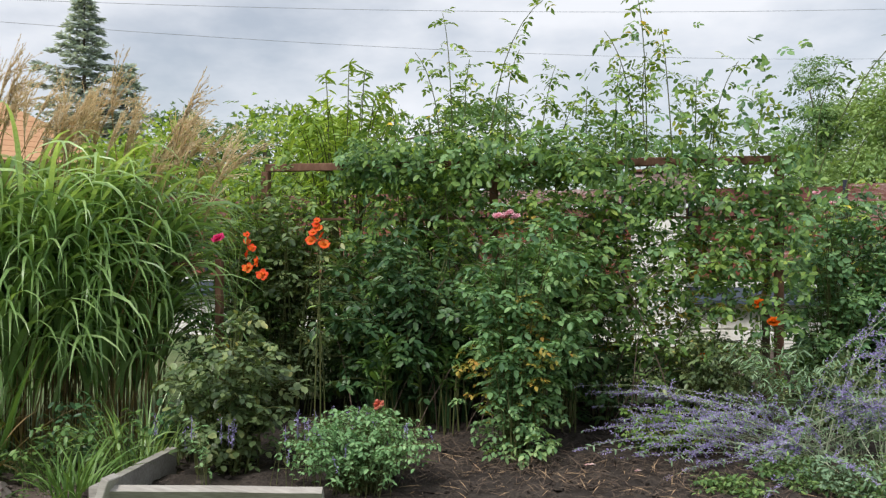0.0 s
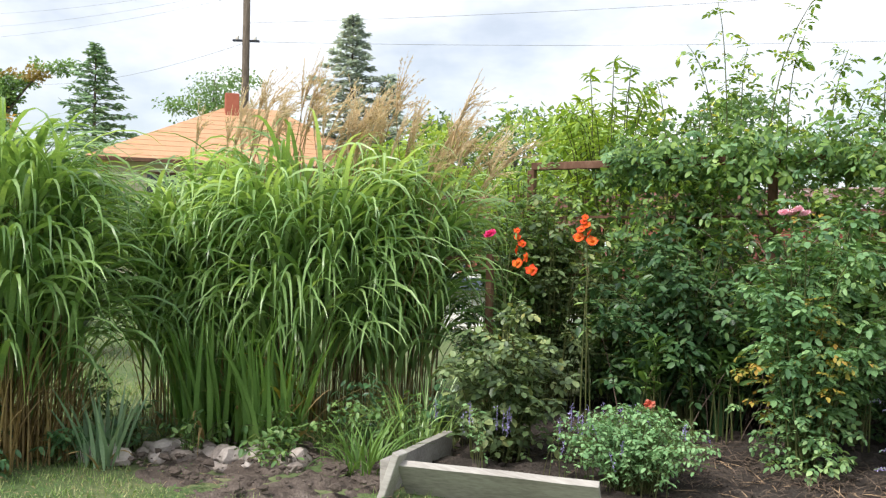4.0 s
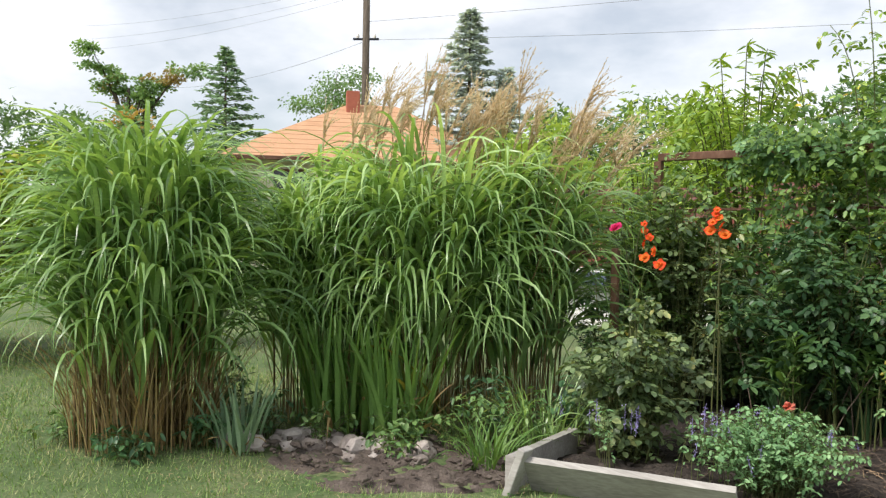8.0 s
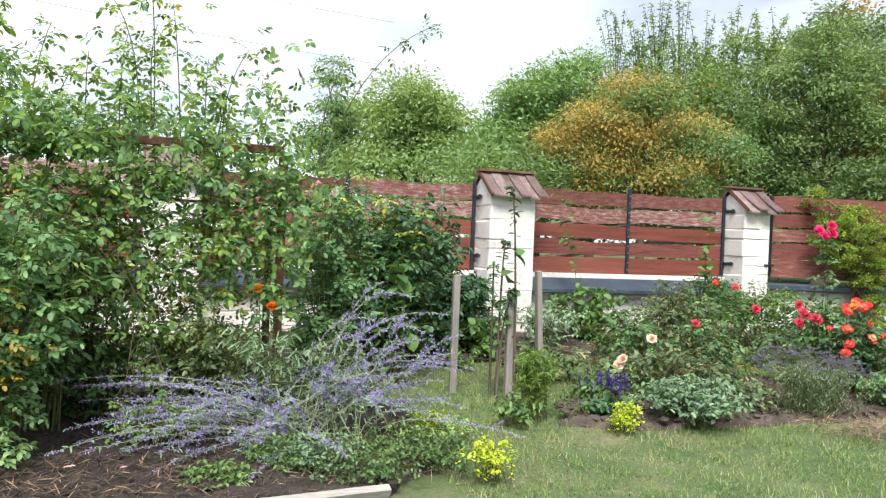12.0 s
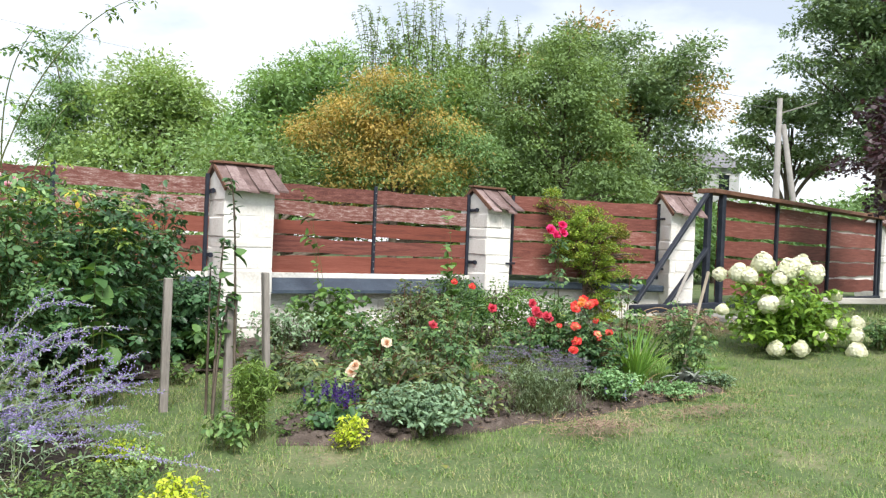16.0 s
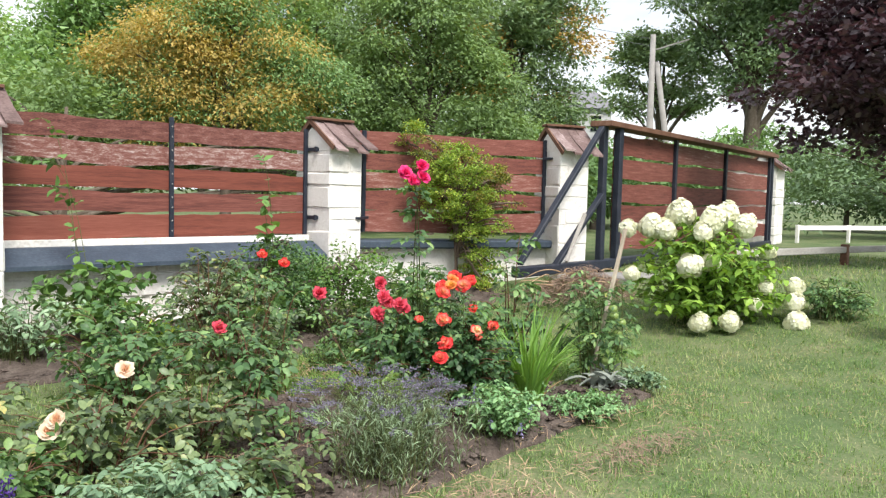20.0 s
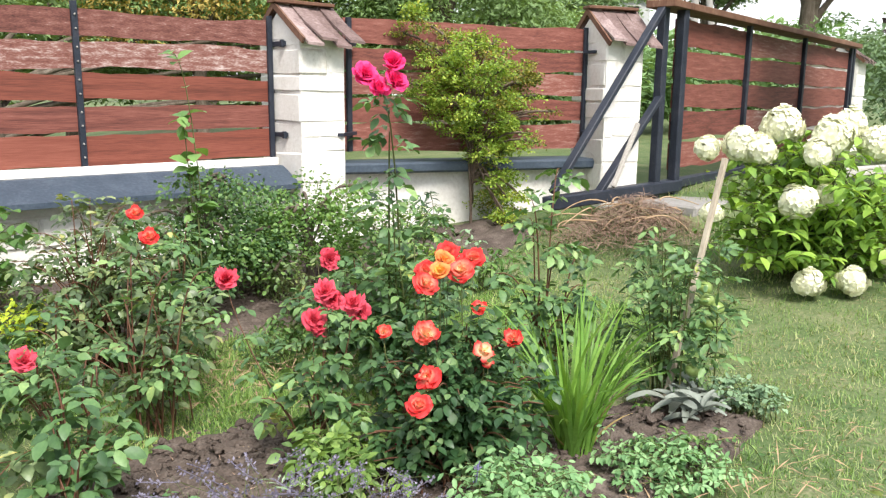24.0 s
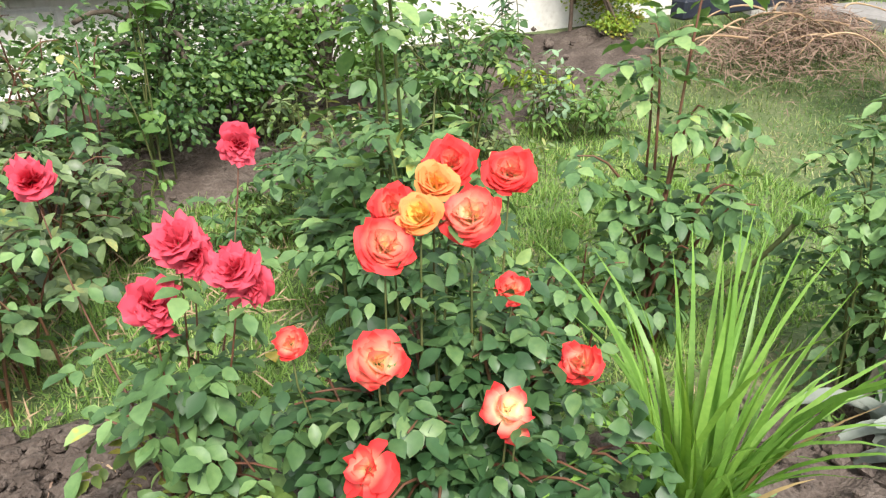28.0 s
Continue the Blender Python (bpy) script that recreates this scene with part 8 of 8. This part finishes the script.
for f in ((0, 1, 5, 4), (1, 2, 5), (2, 3, 4, 5), (3, 0, 4), (3, 2, 1, 0)):
    bm.faces.new([e[i] for i in f])
roof = part("roof", from_bm("roof", bm, ROOFTILE), house, "orange tiled hip roof")
for k in range(12):
    s = (k + 0.5) / 12
    z, y, x = 3.95 + 2.47 * s, -4.1 + 4.1 * s, 4.95 - 4.0 * s
    part("tile_course", box_mesh("tile_course", (-x + 0.4 * s, y - 0.02, z - 0.01), (x, y + 0.02, z + 0.004), ROOFTILE, 0.0), house)
part("chimney", box_mesh("chimney", (-0.62, -0.7, 5.3), (-0.12, -0.2, 6.82), BRICK, 0.02), house, "red brick chimney")
part("soffit", box_mesh("soffit", (-5.0, -4.12, 3.82), (5.0, -4.0, 3.94), BROWNWOOD, 0.01), house)
for x in (-2.6, 0.4, 2.6):
    w = part("window", box_mesh("window", (x - 0.55, -3.44, 2.4), (x + 0.55, -3.38, 3.5), GLASS, 0.0), house)
    part("frame", box_mesh("window_frame", (x - 0.62, -3.43, 3.5), (x + 0.62, -3.36, 3.58), BROWNWOOD, 0.0), w)
    part("sill", box_mesh("window_sill", (x - 0.65, -3.52, 2.33), (x + 0.65, -3.36, 2.4), WHITE, 0.0), w)
villa = thing("grey_house", "pale grey house with a dark gable roof in the distance", "house", (41.9, 31.5, 0), turn=-40)
part("wall", box_mesh("villa_wall", (-1.6, -1.5, 0), (1.6, 1.5, 6.7), GREYPLASTER, 0.02), villa)
bm = bmesh.new()
e = [bm.verts.new(p) for p in ((-1.9, -1.8, 6.6), (1.9, -1.8, 6.6), (1.9, 1.8, 6.6), (-1.9, 1.8, 6.6), (-0.6, 0, 7.8), (1.0, 0, 7.8))]
for f in ((0, 1, 5, 4), (1, 2, 5), (2, 3, 4, 5), (3, 0, 4), (3, 2, 1, 0)):
    bm.faces.new([e[i] for i in f])
part("roof", from_bm("roof", bm, GREYROOF), villa, "dark grey roof")
for x in (-0.7, 0.7):
    w = part("window", box_mesh("window", (x - 0.3, -1.55, 5.3), (x + 0.3, -1.48, 6.2), GLASS, 0.0), villa)
    part("frame", box_mesh("window_frame", (x - 0.38, -1.56, 6.2), (x + 0.38, -1.47, 6.28), WHITE, 0.0), w)
pole = thing("utility_pole", "weathered wooden utility pole with insulators", "utility pole", (-25.25, 24.10, 0))
part("post", mesh_of("post", *tube([(0, 0, -0.3), (0, 0, 6.0), (0, 0, 12.9)], [0.19, 0.165, 0.145], 10), BARK), pole)
bar("crossarm", (-0.45, -0.33, 9.90), (0.45, 0.33, 9.90), 0.09, IRON, pole)
for k in (-0.3, 0.3):
    part("insulator", mesh_of("insulator", *tube([(k, k * 0.7, 9.94), (k, k * 0.7, 10.03), (k, k * 0.7, 10.14)], [0.07, 0.08, 0.04], 8), WHITE), pole)
apole = thing("utility_pole", "concrete twin-legged utility pole by the road", "utility pole", (34.1, 21.7, 0))
part("post", mesh_of("post", *tube([(0, 0, -0.3), (0, 0, 8.7)], [0.19, 0.12], 8), CONCRETE), apole)
part("brace_post", mesh_of("brace_post", *tube([(0.9, -1.1, -0.3), (0.12, -0.15, 7.5)], [0.17, 0.12], 8), CONCRETE), apole)
bar("arm", (0, 0, 8.0), (1.0, -1.2, 8.5), 0.06, CONCRETE, apole)


def cable(a, b, sag, label="thin overhead power cable against the sky", r=0.008):
    a, b = np.array(a, float), np.array(b, float)
    s = np.linspace(0, 1, 24)[:, None]
    p = a + (b - a) * s - np.array([0, 0, 1.0]) * sag * 4 * s * (1 - s)
    ob = new("power_cable", mesh_of("power_cable", *tube(p, r, 5), CABLE))
    return tagged(ob, label, "cable", "power cables")


cable((-25.18, 24.16, 9.87), (13.18, 51.04, 12.39), 0.49, r=0.009)
cable((-25.18, 24.16, 10.66), (9.8, 38.3, 11.8), 0.3, r=0.009)
cable((-25.18, 24.16, 9.87), (-54.02, 32.42, 12.25), 0.56, r=0.009)
cable((-25.04, 24.3, 12.53), (-50.66, 24.3, 14.49), 0.42, r=0.006)
cable((-25.04, 24.3, 12.25), (-50.66, 24.3, 13.65), 0.42, r=0.006)
cable((-25.04, 24.3, 11.97), (-50.52, 24.3, 12.95), 0.42, r=0.006)
cable((34.1, 21.7, 8.5), (28.2, 36.3, 12.9), 0.2, r=0.01)
cable((34.1, 21.7, 8.2), (28.2, 36.3, 12.4), 0.2, r=0.01)

# ---- lawn grass ----


def lawn(n, x0, x1, y0, y1, size, power=1.0):
    x, y = rng.uniform(x0, x1, n), rng.uniform(y0, y1, n)
    keep = np.ones(n, bool)
    for poly in (BED1, BED2, BED3, BARE):
        c = np.mean(poly, 0)
        grown = [tuple(c + (np.array(p) - c) * 0.97) for p in poly]
        keep &= ~inside(grown, x, y)
    thin = np.array([noise.noise(Vector((a * 0.9, b * 0.9, 7))) for a, b in zip(x, y)])
    tuft = np.array([noise.noise(Vector((a * 6.0, b * 6.0, 3))) for a, b in zip(x, y)])
    keep &= rng.random(n) < 0.72 + 0.6 * thin + 0.5 * tuft
    x, y, tuft = x[keep], y[keep], tuft[keep]
    m = len(x)
    a = rng.random(m) * 2 * np.pi
    foot = np.column_stack([x, y, ground_z(x, y) - 0.004])
    L = size * rng.uniform(0.5, 1.3, m) * (1.0 + 0.9 * np.clip(tuft, -0.6, 0.8))
    th = rng.uniform(0.25, 1.35, m)
    tip = foot + np.column_stack([np.cos(a) * np.sin(th), np.sin(a) * np.sin(th), np.cos(th)]) * L[:, None]
    s = np.column_stack([-np.sin(a), np.cos(a), np.zeros(m)]) * 0.0036 * (size / 0.06)
    v = np.stack([foot - s, foot + s, tip], 1).reshape(-1, 3)
    return v, [np.arange(3 * m).reshape(-1, 3)]


tagged(new("bed_grass", mesh_of("bed_grass", *lawn(64000, 4.8, 8.4, 5.6, 7.6, 0.06), GREENBLADE, False)), "fresh green grass growing between the beds", "grass", kind="stuff")
grass = join_arrays([lawn(200000, 1.4, 10.5, 2.2, 8.4, 0.045), lawn(26000, 10.0, 17.0, 0.5, 8.0, 0.08), lawn(75000, -9.0, -2.4, 0.2, 4.2, 0.045), lawn(12000, 3.0, 10.0, 0.0, 2.4, 0.06), lawn(16000, -12.0, -5.5, 0.5, 6.5, 0.07)])
tagged(new("lawn_grass", mesh_of("lawn_grass", *grass, GRASSBLADE, False)), "short mown grass blades of the lawn", "grass", kind="stuff")
for n, size, wide, mt, name, lab in ((16000, 0.017, 0.016, ROSELEAF, "clover", "low clover leaves scattered in the lawn"), (14000, 0.042, 0.0035, STRAW, "grass_clippings", "dry mown clippings lying on the lawn")):
    x, y = rng.uniform(1.4, 10.5, n), rng.uniform(2.4, 8.0, n)
    x[: n // 5], y[: n // 5] = rng.uniform(-8.5, -2.4, n // 5), rng.uniform(0.4, 3.2, n // 5)
    keep = np.array([noise.noise(Vector((a * 1.3, b * 1.3, 20 if n > 10000 else 40))) for a, b in zip(x, y)]) > -0.05
    for poly in (BED1, BED2, BED3):
        keep &= ~inside(poly, x, y)
    x, y = x[keep], y[keep]
    P = np.column_stack([x, y, ground_z(x, y) + 0.022])
    a = rng.random(len(x)) * 2 * np.pi
    D = np.column_stack([np.cos(a), np.sin(a), rng.normal(0, 0.15, len(x))])
    U = np.tile([0, 0, 1.0], (len(x), 1)) + rng.normal(0, 0.25, (len(x), 3))
    tagged(new(name, mesh_of(name, *leaves(P, D, U, size * rng.uniform(0.6, 1.3, len(x)), wide, CARD), mt)), lab, "grass", kind="stuff")
